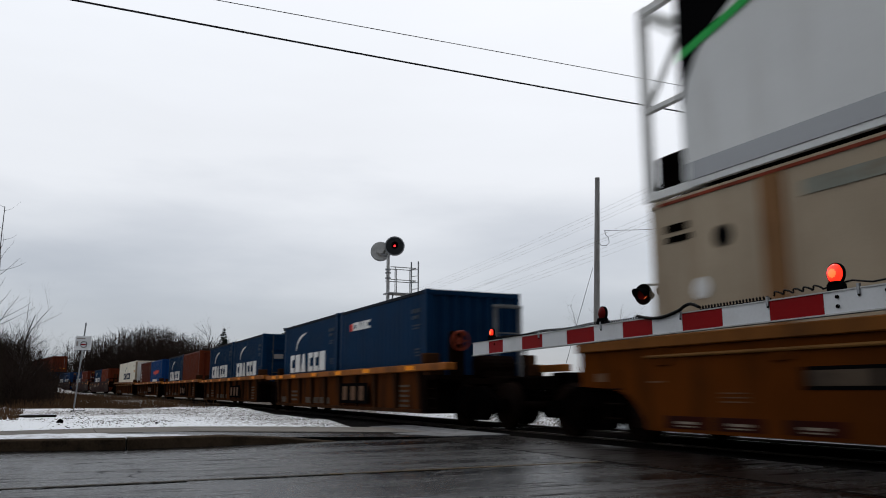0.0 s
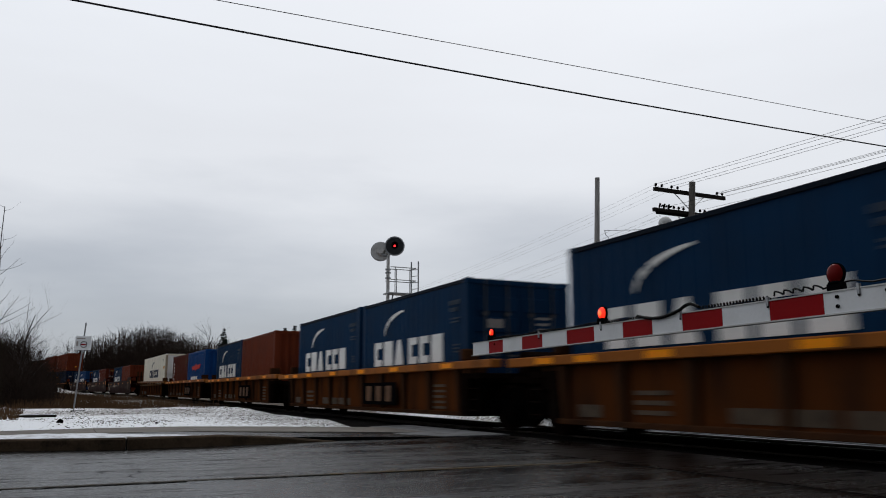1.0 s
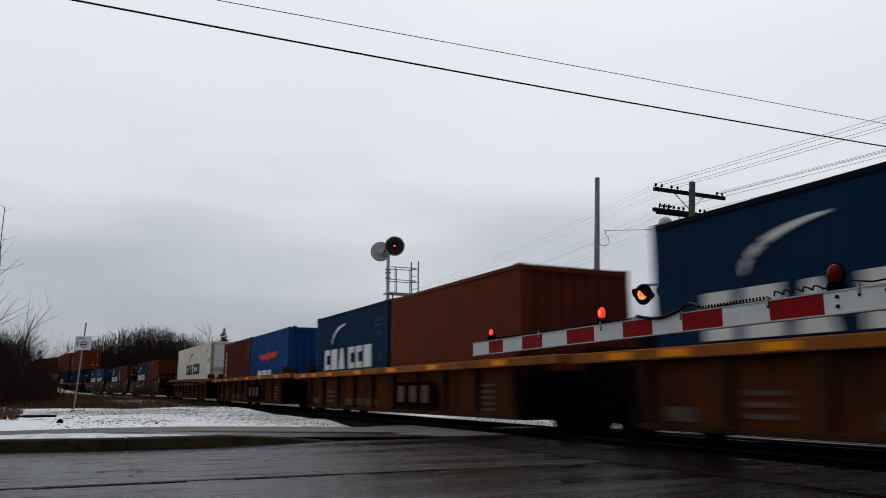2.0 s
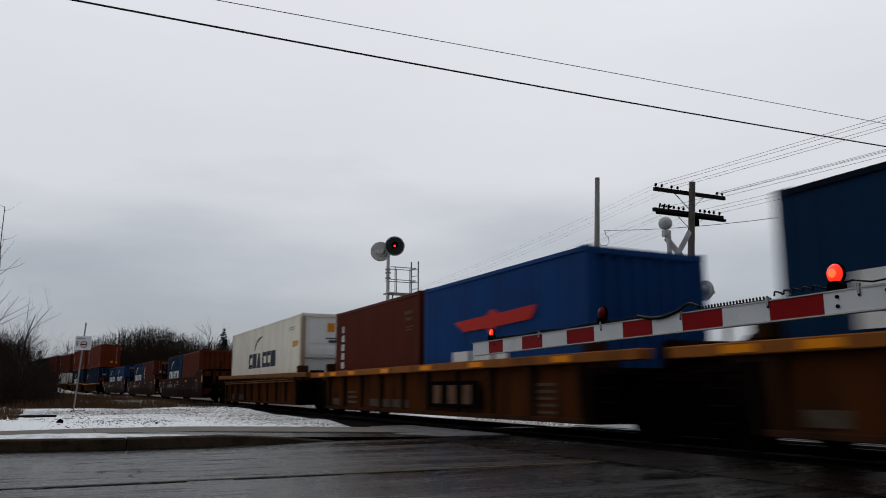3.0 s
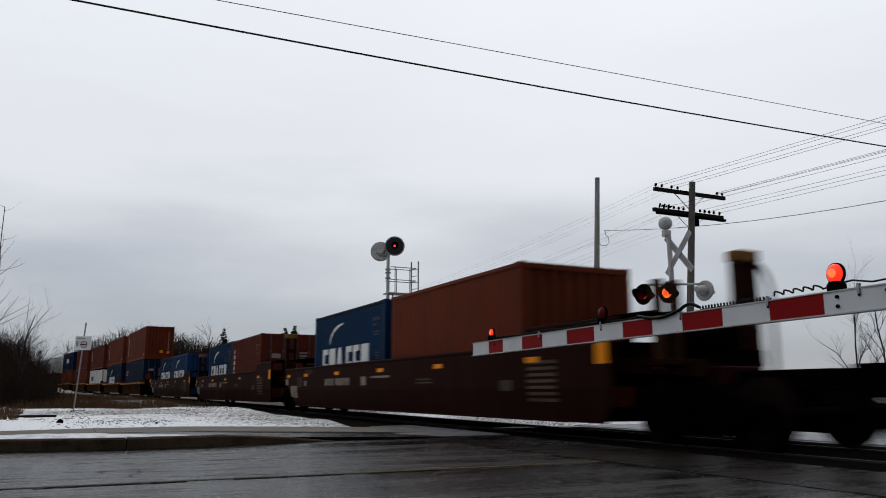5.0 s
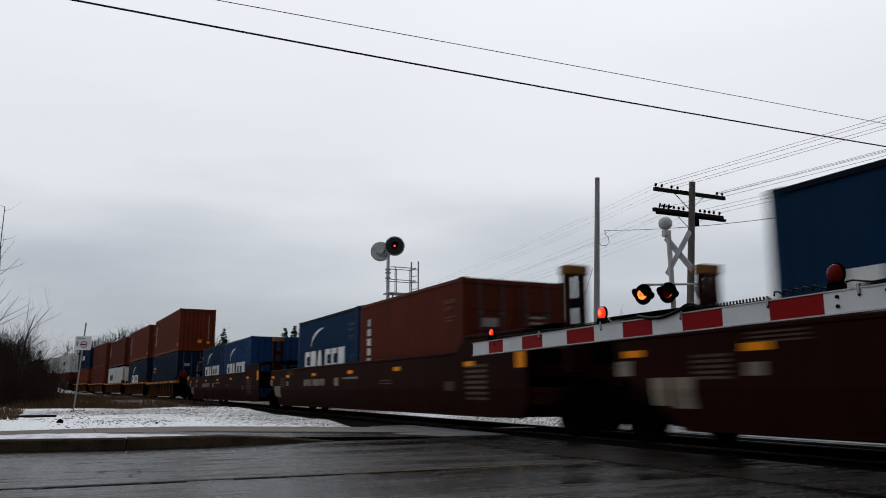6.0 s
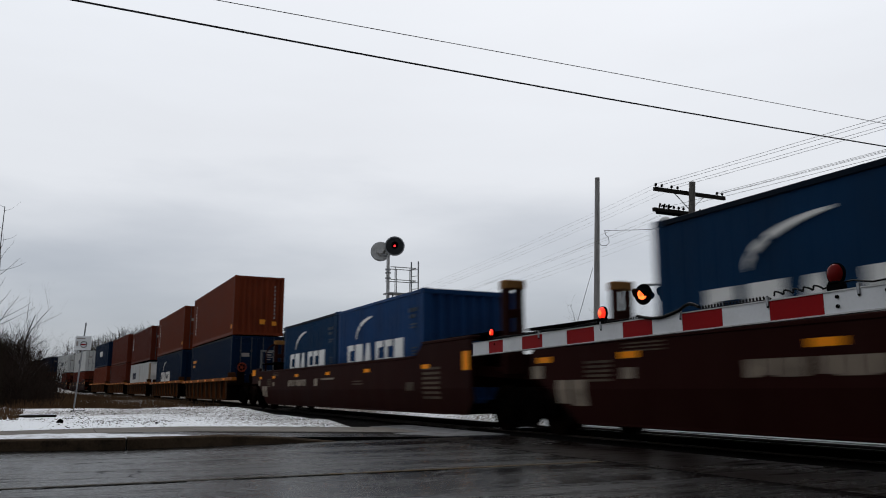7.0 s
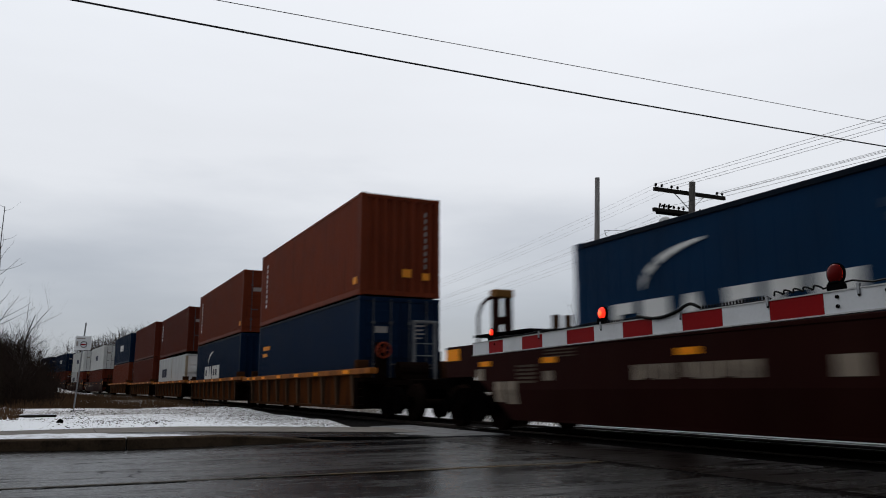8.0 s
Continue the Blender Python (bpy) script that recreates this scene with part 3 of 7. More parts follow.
def corrugated(x0, x1, z0, z1, y, out, pitch=0.278, depth=0.036):
    """A steel wall in trapezoid waves between x0 and x1, its outer face at y, waves going inward; out: +1 or -1."""
    def build():
        bm = bmesh.new()
        pts, x = [], x0
        while x < x1 - 1e-4:
            for dx, dy in ((0, 0), (0.072, 0), (0.14, depth), (0.212, depth)):
                if x + dx < x1:
                    pts.append((x + dx, y - out * dy))
            x += pitch
        pts.append((x1, y))
        inner = [(px, py - out * 0.01) for px, py in pts]
        rows = [[bm.verts.new((px, py, z)) for px, py in pts] for z in (z0, z1)]
        back = [[bm.verts.new((px, py, z)) for px, py in inner] for z in (z0, z1)]
        for i in range(len(pts) - 1):
            bm.faces.new((rows[0][i], rows[0][i + 1], rows[1][i + 1], rows[1][i]))
            bm.faces.new((back[0][i + 1], back[0][i], back[1][i], back[1][i + 1]))
            bm.faces.new((rows[1][i], rows[1][i + 1], back[1][i + 1], back[1][i]))
            bm.faces.new((rows[0][i + 1], rows[0][i], back[0][i], back[0][i + 1]))
        bmesh.ops.recalc_face_normals(bm, faces=bm.faces)
        return bm
    return build


def smooth_wall(x0, x1, z0, z1, y, out, seams):
    """A flat skin with narrow seams, in one sheet."""
    def build():
        bm = bmesh.new()
        step = (x1 - x0) / seams
        pts = [(x0, y)]
        for i in range(1, seams):
            x = x0 + i * step
            pts += [(x - 0.014, y), (x - 0.005, y - out * 0.007), (x + 0.005, y - out * 0.007), (x + 0.014, y)]
        pts.append((x1, y))
        rows = [[bm.verts.new((px, py - out * d, z)) for px, py in pts] for z, d in ((z0, 0), (z1, 0), (z1, 0.03), (z0, 0.03))]
        for k in range(4):
            for i in range(len(pts) - 1):
                bm.faces.new((rows[k][i], rows[k][i + 1], rows[(k + 1) % 4][i + 1], rows[(k + 1) % 4][i]))
        bmesh.ops.recalc_face_normals(bm, faces=bm.faces)
        return bm
    return build


def turned(build):
    """The same wall across the end: x becomes y."""
    def made():
        bm = build()
        bmesh.ops.rotate(bm, verts=bm.verts, cent=(0, 0, 0), matrix=Matrix.Rotation(math.pi / 2, 3, 'Z'))
        return bm
    return made


def swoosh(x, z, wide, tall, y):
    """A curved tapering stroke in three pieces, the mark on the carrier's boxes: it starts at x, z and sweeps up and forward."""
    def build():
        bm = bmesh.new()
        n = 18
        for a, b in ((0, 4), (5, 8), (9, 18)):
            outer, inner = [], []
            for i in range(a, b + 1):
                u = i / n
                ang = radians(180 - 78 * u)
                w = tall * (0.045 + 0.095 * math.sin(math.pi * min(1.0, 0.08 + u * 0.88)))
                px, pz = x + wide * (1 + math.cos(ang)) * 1.22, z + tall * math.sin(ang)
                outer.append((px - 0.4 * w, pz + 0.75 * w))
                inner.append((px + 0.3 * w, pz - 0.45 * w))
            prism(bm, outer + inner[::-1], y - 0.004, y + 0.012)
        return bm
    return build


def block_row(x0, widths, z0, z1, y, gap, only=None):
    """A row of plain blocks, the size of the carrier's name."""
    def build():
        bm = bmesh.new()
        x = x0
        for i, w in enumerate(widths):
            if w > 0 and only not in (None, i):
                x += w + gap
            elif w > 0:
                h = z1 - z0
                if i in (0, 4, 5):      # block with a notch
                    t = h * 0.27
                    prism(bm, [(x, z0), (x + w, z0), (x + w, z0 + t), (x + t * 1.1, z0 + t), (x + t * 1.1, z1 - t), (x + w, z1 - t), (x + w, z1), (x, z1)], y - 0.004, y + 0.012)
                elif i in (1, 3, 6):    # plain block
                    prism(bm, [(x, z0), (x + w, z0), (x + w * 0.97, z1), (x + w * 0.03, z1)], y - 0.004, y + 0.012)
                else:               # wedge
                    prism(bm, [(x, z0), (x + w, z0), (x + w * 0.68, z1), (x + w * 0.32, z1)], y - 0.004, y + 0.012)
                x += w + gap
            else:
                x -= w
        return bm
    return build


def bars(rows, y):
    """Unreadable writing as plain bars: rows of (x0, x1, z0, z1)."""
    def build():
        bm = bmesh.new()
        for x0, x1, z0, z1 in rows:
            box(bm, x0, x1, y - 0.004, y + 0.012, z0, z1)
        return bm
    return build


def end_bars(rows, x):
    def build():
        bm = bmesh.new()
        for y0, y1, z0, z1 in rows:
            box(bm, x - 0.008, x + 0.006, y0, y1, z0, z1)
        return bm
    return build


reefer_code = surface("faint grey-brown lettering", (0.30, 0.28, 0.24), 0.6, var=0.3, bump=0.02)
label_tan = surface("faded tan-orange label", (0.62, 0.34, 0.10), 0.5, var=0.2, bump=0.02)


def container(name, label, length, height, paint, place, deck, front="end", marks="", group="", smooth=False):
    """A shipping container, nose at +x, standing at place (its middle) along the train on the level deck."""
    th = thing(name, label, "shipping container", Matrix(), group)
    L, H, P = length / 2, height, paint.name
    key = (round(length, 1), round(height, 2), P)

    def put(nm, k, build, material=paint, parent=th, label="", m=None):
        ob = part(nm, shared((nm, k, *key, material.name), build, material), None, parent, label)
        if m is not None:
            ob.matrix_basis = m
        return ob

    wall = smooth_wall if smooth else corrugated
    for side in (-1, 1):
        extra = (10,) if smooth else ()
        put("side_panel", side, wall(-L + 0.15, L - 0.15, 0.155, H - 0.09, side * (HALF - 0.012), side, *extra))
        put("bottom_rail", side, lambda: boxes((-L + 0.12, L - 0.12, min(side * HALF, side * (HALF - 0.06)), max(side * HALF, side * (HALF - 0.06)), 0.015, 0.16), bevel=0.008))
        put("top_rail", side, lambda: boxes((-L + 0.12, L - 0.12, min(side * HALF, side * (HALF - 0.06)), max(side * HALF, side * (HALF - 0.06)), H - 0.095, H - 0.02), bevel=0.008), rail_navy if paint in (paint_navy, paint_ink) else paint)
        for end in (-1, 1):
            x0, x1 = sorted((end * (L - 0.16), end * (L - 0.005)))
            y0, y1 = sorted((side * (HALF - 0.15), side * (HALF - 0.003)))
            put("corner_post", (side, end), lambda: boxes((x0, x1, y0, y1, 0.118, H - 0.118), bevel=0.01), paint_beige if front == "reefer" else paint)
            for z in (0.0, H - 0.118):
                x0c, x1c = sorted((end * (L - 0.178), end * L))
                y0c, y1c = sorted((side * (HALF - 0.162), side * HALF))

                def casting():
                    bm = boxes((x0c, x1c, y0c, y1c, z, z + 0.118), bevel=0.012)
                    return bm
                put("corner_casting", (side, end, z > 1), casting)
    for end in (-1, 1):
        x0, x1 = sorted((end * (L - 0.10), end * (L - 0.01)))
        put("end_sill", end, lambda: boxes((x0, x1, -HALF + 0.15, HALF - 0.15, 0.015, 0.14), bevel=0.008))
        put("end_header", end, lambda: boxes((x0, x1, -HALF + 0.15, HALF - 0.15, H - 0.125, H - 0.01), bevel=0.008))

    def roof():
        bm = bmesh.new()
        n = int(length / 0.42)
        for i in range(n):
            a = -L + 0.16 + i * (length - 0.32) / n
            box(bm, a, a + (length - 0.32) / n - 0.07, -HALF + 0.10, HALF - 0.10, H - 0.05, H - 0.012, bevel=0.008)
        box(bm, -L + 0.10, L - 0.10, -HALF + 0.05, HALF - 0.05, H - 0.06, H - 0.03)
        return bm
    put("roof", 0, roof)
    put("floor", 0, lambda: boxes((-L + 0.1, L - 0.1, -HALF + 0.06, HALF - 0.06, 0.10, 0.155)), steel_black)
    # the rear end, and the nose
    put("end_wall", "rear", turned(corrugated(-HALF + 0.15, HALF - 0.15, 0.14, H - 0.12, L - 0.03, 1, 0.25, 0.04)))
    if front == "end":
        put("end_wall", "nose", turned(corrugated(-HALF + 0.15, HALF - 0.15, 0.14, H - 0.12, -L + 0.03, -1, 0.278, 0.06)))
    elif front == "door":
        for k in (-1, 1):
            y0, y1 = sorted((k * 0.008, k * (HALF - 0.15)))

            def leaf():
                bm = boxes((L - 0.07, L - 0.03, y0, y1, 0.145, H - 0.13), bevel=0.006)
                for j in range(5):
                    z = 0.25 + j * (H - 0.5) / 5
                    box(bm, L - 0.04, L - 0.008, y0 + 0.07, y1 - 0.07, z, z + (H - 0.5) / 5 - 0.12, bevel=0.012)
                return bm
            door = put("door", k, leaf)
            for r in (0.28, 0.80):
                rodp = put("lock_rod", (k, r), lambda: rod(bmesh.new(), (L + 0.005, k * r, 0.06), (L + 0.005, k * r, H - 0.05), 0.019, None, 8), rod_steel, door, "dull steel door locking rod")
                put("rod_handle", (k, r), lambda: boxes((L + 0.02, L + 0.045, k * r - 0.02, k * r + 0.30, 1.02, 1.06)), rod_steel, door)
                for zk in (0.55, H - 0.75):
                    put("rod_keeper", (k, r, zk > 1), lambda: boxes((L - 0.02, L + 0.03, k * r - 0.05, k * r + 0.05, zk, zk + 0.07)), rod_steel, door)
        put("door_writing", 0, end_bars([(0.40, 0.74, H - 0.80, H - 0.75), (0.40, 0.70, H - 0.92, H - 0.87), (0.45, 0.74, H - 1.02, H - 0.98), (0.40, 0.66, H - 1.14, H - 1.10), (-0.75, -0.38, H - 1.0, H - 0.82)], L - 0.01), lettering_grey)["kind"] = "stuff"
    elif front == "reefer":
        def unit():
            bm = boxes((L - 0.30, L - 0.06, -HALF + 0.15, HALF - 0.15, 1.42, H - 0.13), (L - 0.40, L - 0.16, -HALF + 0.15, HALF - 0.15, 0.14, 1.42), bevel=0.015)
            box(bm, L - 0.07, L - 0.04, -0.92, 0.92, 1.50, 1.78, bevel=0.01)
            box(bm, L - 0.07, L - 0.045, -0.95, -0.05, 1.90, H - 0.22, bevel=0.01)
            box(bm, L - 0.07, L - 0.045, 0.05, 0.95, 1.90, H - 0.22, bevel=0.01)
            return bm
        u = put("cooling_unit", 0, unit, paint_unit, th, "white cooling unit")
        put("fan", 0, lambda: rod(bmesh.new(), (L - 0.20, 0.25, 0.95), (L - 0.10, 0.25, 0.95), 0.36, None, 20), black_paint, u, "black round condenser fan")
        put("compressor", 0, lambda: boxes((L - 0.2, L - 0.07, -0.85, -0.35, 0.35, 1.0), bevel=0.02), steel_rust, u, "rust-brown compressor")
        put("control_box", 0, lambda: boxes((L - 0.2, L - 0.09, 0.7, 0.98, 0.35, 1.2), bevel=0.02), steel_rust, u, "rust-brown control box")
        put("unit_label", 0, end_bars([(-0.30, -0.04, 2.30, 2.60), (0.38, 0.62, 2.34, 2.58)], L - 0.045), label_orange, u, "square orange label")
        put("unit_writing", 0, end_bars([(-0.35, 0.7, 2.06, 2.10), (-0.25, 0.6, 1.94, 2.02)], L - 0.035), lettering_dim, u)
    # markings on the side that faces the road
    yo = -HALF
    code = [(L - 0.80 + 0.085 * i, L - 0.745 + 0.085 * i, H - 0.50, H - 0.41) for i in range(6)] + [(L - 0.75 + 0.085 * i, L - 0.70 + 0.085 * i, H - 0.64, H - 0.56) for i in range(4)] + [(L - 0.72, L - 0.34, H - 0.80, H - 0.77), (L - 0.72, L - 0.42, H - 0.87, H - 0.84)]
    small = [(L - 0.62, L - 0.35, 1.25, 1.28), (L - 0.62, L - 0.40, 1.18, 1.21), (L - 0.58, L - 0.35, 1.11, 1.14)]
    if marks == "swoosh":
        put("side_mark", "s", swoosh(-L + 1.6, 1.70, 1.22, 0.52, yo), lettering_white, th, "white curved swoosh mark")
        for i, w in enumerate((0.48, 0.58, 0.52, -0.18, 0.48, 0.48, 0.58)):
            if w > 0:
                put("name_block", ("s", i), block_row(-L + 0.92, (0.48, 0.58, 0.52, -0.18, 0.48, 0.48, 0.58), 0.95, 1.54, yo, 0.145, i), lettering_white, th, "white block shape")
        put("side_writing", "s", bars(code + small, yo), lettering_dim)["kind"] = "stuff"
    elif marks == "far_swoosh":
        put("side_mark", "f", swoosh(-2.2, 1.75, 1.4, 0.6, yo), lettering_white, th, "white curved swoosh mark")
        for i, w in enumerate((0.56, 0.68, 0.60, -0.16, 0.56, 0.56, 0.68)):
            if w > 0:
                put("name_block", ("f", i), block_row(-3.2, (0.56, 0.68, 0.60, -0.16, 0.56, 0.56, 0.68), 0.92, 1.60, yo, 0.10, i), lettering_white, th, "white block shape")
        put("side_writing", "f", bars([(L - 0.6, L - 0.25, 1.0, 1.15)], yo), lettering_white)
    elif marks == "small":
        put("side_mark", "m", block_row(-L + 1.15, (0.22, 0.26, 0.22, 0.22, 0.26), H - 0.62, H - 0.40, yo, 0.04), lettering_white, th, "small row of white block shapes")
        put("side_mark_red", "m", bars([(-L + 0.9, -L + 1.15, H - 0.62, H - 0.42)], yo), label_red, th, "small red block")
        put("side_writing", "m", bars(code + small, yo), lettering_dim)["kind"] = "stuff"
        put("side_label", "m", bars([(L - 0.75, L - 0.45, 0.55, 0.75)], yo), label_orange)
    elif marks == "reefer":
        put("side_mark", "r", swoosh(-1.05, 1.98, 1.25, 0.5, yo), lettering_dark, th, "dark curved swoosh mark")
        for i, w in enumerate((0.60, 0.72, 0.66, -0.20, 0.60, 0.60, 0.74)):
            if w > 0:
                put("name_block", ("r", i), block_row(-2.15, (0.60, 0.72, 0.66, -0.20, 0.60, 0.60, 0.74), 1.24, 1.84, yo, 0.11, i), lettering_dark, th, "dark block shape")
        put("side_writing", "r", bars([(L - 1.65, L - 0.95, 2.50, 2.53), (L - 1.6, L - 0.95, 2.42, 2.45)], yo), reefer_code)
        put("side_label", "r", bars([(L - 1.10, L - 0.80, 1.82, 2.02), (L - 0.72, L - 0.45, 1.84, 2.02)], yo), label_tan, th, "orange side labels")
    elif marks == "redbar":
        put("side_mark", "b", lambda: prism(bmesh.new(), [(-1.1, 1.50), (-0.2, 1.52), (0.0, 1.40), (0.2, 1.52), (1.4, 1.56), (1.6, 1.80), (0.3, 1.76), (0.05, 1.86), (-0.2, 1.75), (-1.5, 1.72)], yo - 0.004, yo + 0.012), label_red, th, "red flag-like mark")
        for i, (a, c) in enumerate(((-1.6, -0.9), (-0.75, 0.0), (0.15, 0.6))):
            put("name_block", ("b", i), bars([(a, c, 0.80, 1.12)], yo), lettering_white, th, "white block shape")
    elif marks == "column":
        put("side_mark", "c", bars([(-L + 0.66 - w / 2, -L + 0.72 + w / 2, H - 0.62 - 0.25 * i, H - 0.44 - 0.25 * i) for i, w in enumerate((0.04, 0.10, 0.14, 0.10, 0.14))], yo), lettering_white, th, "white blocks one above another")
        put("side_writing", "c", bars(code, yo), lettering_tan)["kind"] = "stuff"
    elif marks == "sidecode":
        put("side_writing", "d", bars([(-L + 0.97, -L + 1.07, H - 0.62 - 0.2 * i, H - 0.49 - 0.2 * i) for i in range(9)], yo), lettering_white)
        put("side_label", "d", bars([(L - 0.55, L - 0.25, 0.32, 0.52)], yo), label_orange)
    elif marks == "badge":
        put("side_mark", "g", bars([(-1.2, -0.2, 1.3, 1.9), (0.0, 0.5, 1.3, 1.9), (0.7, 1.1, 1.3, 1.9)], yo), lettering_white)
    elif marks == "darkbadge":
        put("side_mark", "k", bars([(-1.2, -0.3, 1.2, 1.8), (-0.1, 0.9, 1.2, 1.8)], yo), lettering_dark)
    elif marks == "yellowcode":
        put("side_writing", "y", bars([(-L + 0.8, -L + 1.9, H - 1.0, H - 0.85), (-L + 0.8, -L + 1.5, H - 1.25, H - 1.12)], yo), label_orange)
    if front == "end" and marks == "sidecode":
        put("end_writing", "e", end_bars([(0.73, 0.79, H - 0.55 - 0.19 * i, H - 0.43 - 0.19 * i) for i in range(9)], L), lettering_grey)
        put("end_label", "e", end_bars([(0.05, 0.32, 0.55, 0.78), (0.66, 0.88, 0.5, 0.7)], L), label_orange)["kind"] = "stuff"
    LOADS.append((th, place, deck))
    return th


# ---- well cars ----
lettering_tan = surface("faded tan lettering", (0.15, 0.080, 0.045), 0.65, var=0.25, dirt=GRIME, amount=0.35, bump=0.05)
lettering_pale = surface("pale car lettering", (0.27, 0.22, 0.17), 0.6, var=0.2, dirt=GRIME, amount=0.3, bump=0.05)
lettering_stencil = surface("grimy pale stencil paint", (0.095, 0.070, 0.050), 0.65, var=0.3, dirt=GRIME, amount=0.4, bump=0.05)
CARS = []
WHEELS = []


def bogie(parent, x, at):
    """A four-wheel truck: two side frames, bolster, springs, two wheelsets."""
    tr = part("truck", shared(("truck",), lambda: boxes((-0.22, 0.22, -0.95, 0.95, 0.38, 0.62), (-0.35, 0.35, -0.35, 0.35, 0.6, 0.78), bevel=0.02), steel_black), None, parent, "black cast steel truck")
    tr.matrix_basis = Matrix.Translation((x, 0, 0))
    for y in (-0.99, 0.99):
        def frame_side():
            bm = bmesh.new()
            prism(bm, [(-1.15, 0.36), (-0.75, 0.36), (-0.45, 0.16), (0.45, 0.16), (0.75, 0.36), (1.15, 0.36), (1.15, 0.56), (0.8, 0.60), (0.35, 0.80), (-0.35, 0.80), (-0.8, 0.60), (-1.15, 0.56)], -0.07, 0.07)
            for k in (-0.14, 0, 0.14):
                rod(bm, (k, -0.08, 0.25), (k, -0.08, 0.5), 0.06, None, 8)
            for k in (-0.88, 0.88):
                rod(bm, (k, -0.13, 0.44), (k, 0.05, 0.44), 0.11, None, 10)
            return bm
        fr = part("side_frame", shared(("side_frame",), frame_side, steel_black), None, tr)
        fr.matrix_basis = Matrix.Translation((0, y, 0)) @ (Matrix() if y < 0 else Matrix.Rotation(math.pi, 4, 'Z'))
    for k in (-0.88, 0.88):
        def wheelset():
            bm = bmesh.new()
            rod(bm, (0, -0.85, 0), (0, 0.85, 0), 0.075, None, 10)
            for y in (-1, 1):
                rod(bm, (0, y * 0.70, 0), (0, y * 0.83, 0), 0.42, 0.42, 28)
                rod(bm, (0, y * 0.665, 0), (0, y * 0.70, 0), 0.447, 0.447, 28)
                rod(bm, (0, y * 0.83, 0), (0, y * 0.845, 0), 0.36, 0.34, 28)
                for a in range(5):
                    c, s = math.cos(a * 1.2566), math.sin(a * 1.2566)
                    rod(bm, (c * 0.24, y * 0.83, s * 0.24), (c * 0.24, y * 0.853, s * 0.24), 0.05, None, 8)
            return bm
        w = part("wheelset", shared(("wheelset",), wheelset, steel_rust), None, tr, "rusty steel wheels on an axle")
        w.matrix_basis = Matrix.Translation((k, 0, 0.44))
        WHEELS.append((w, k, at))
    return tr


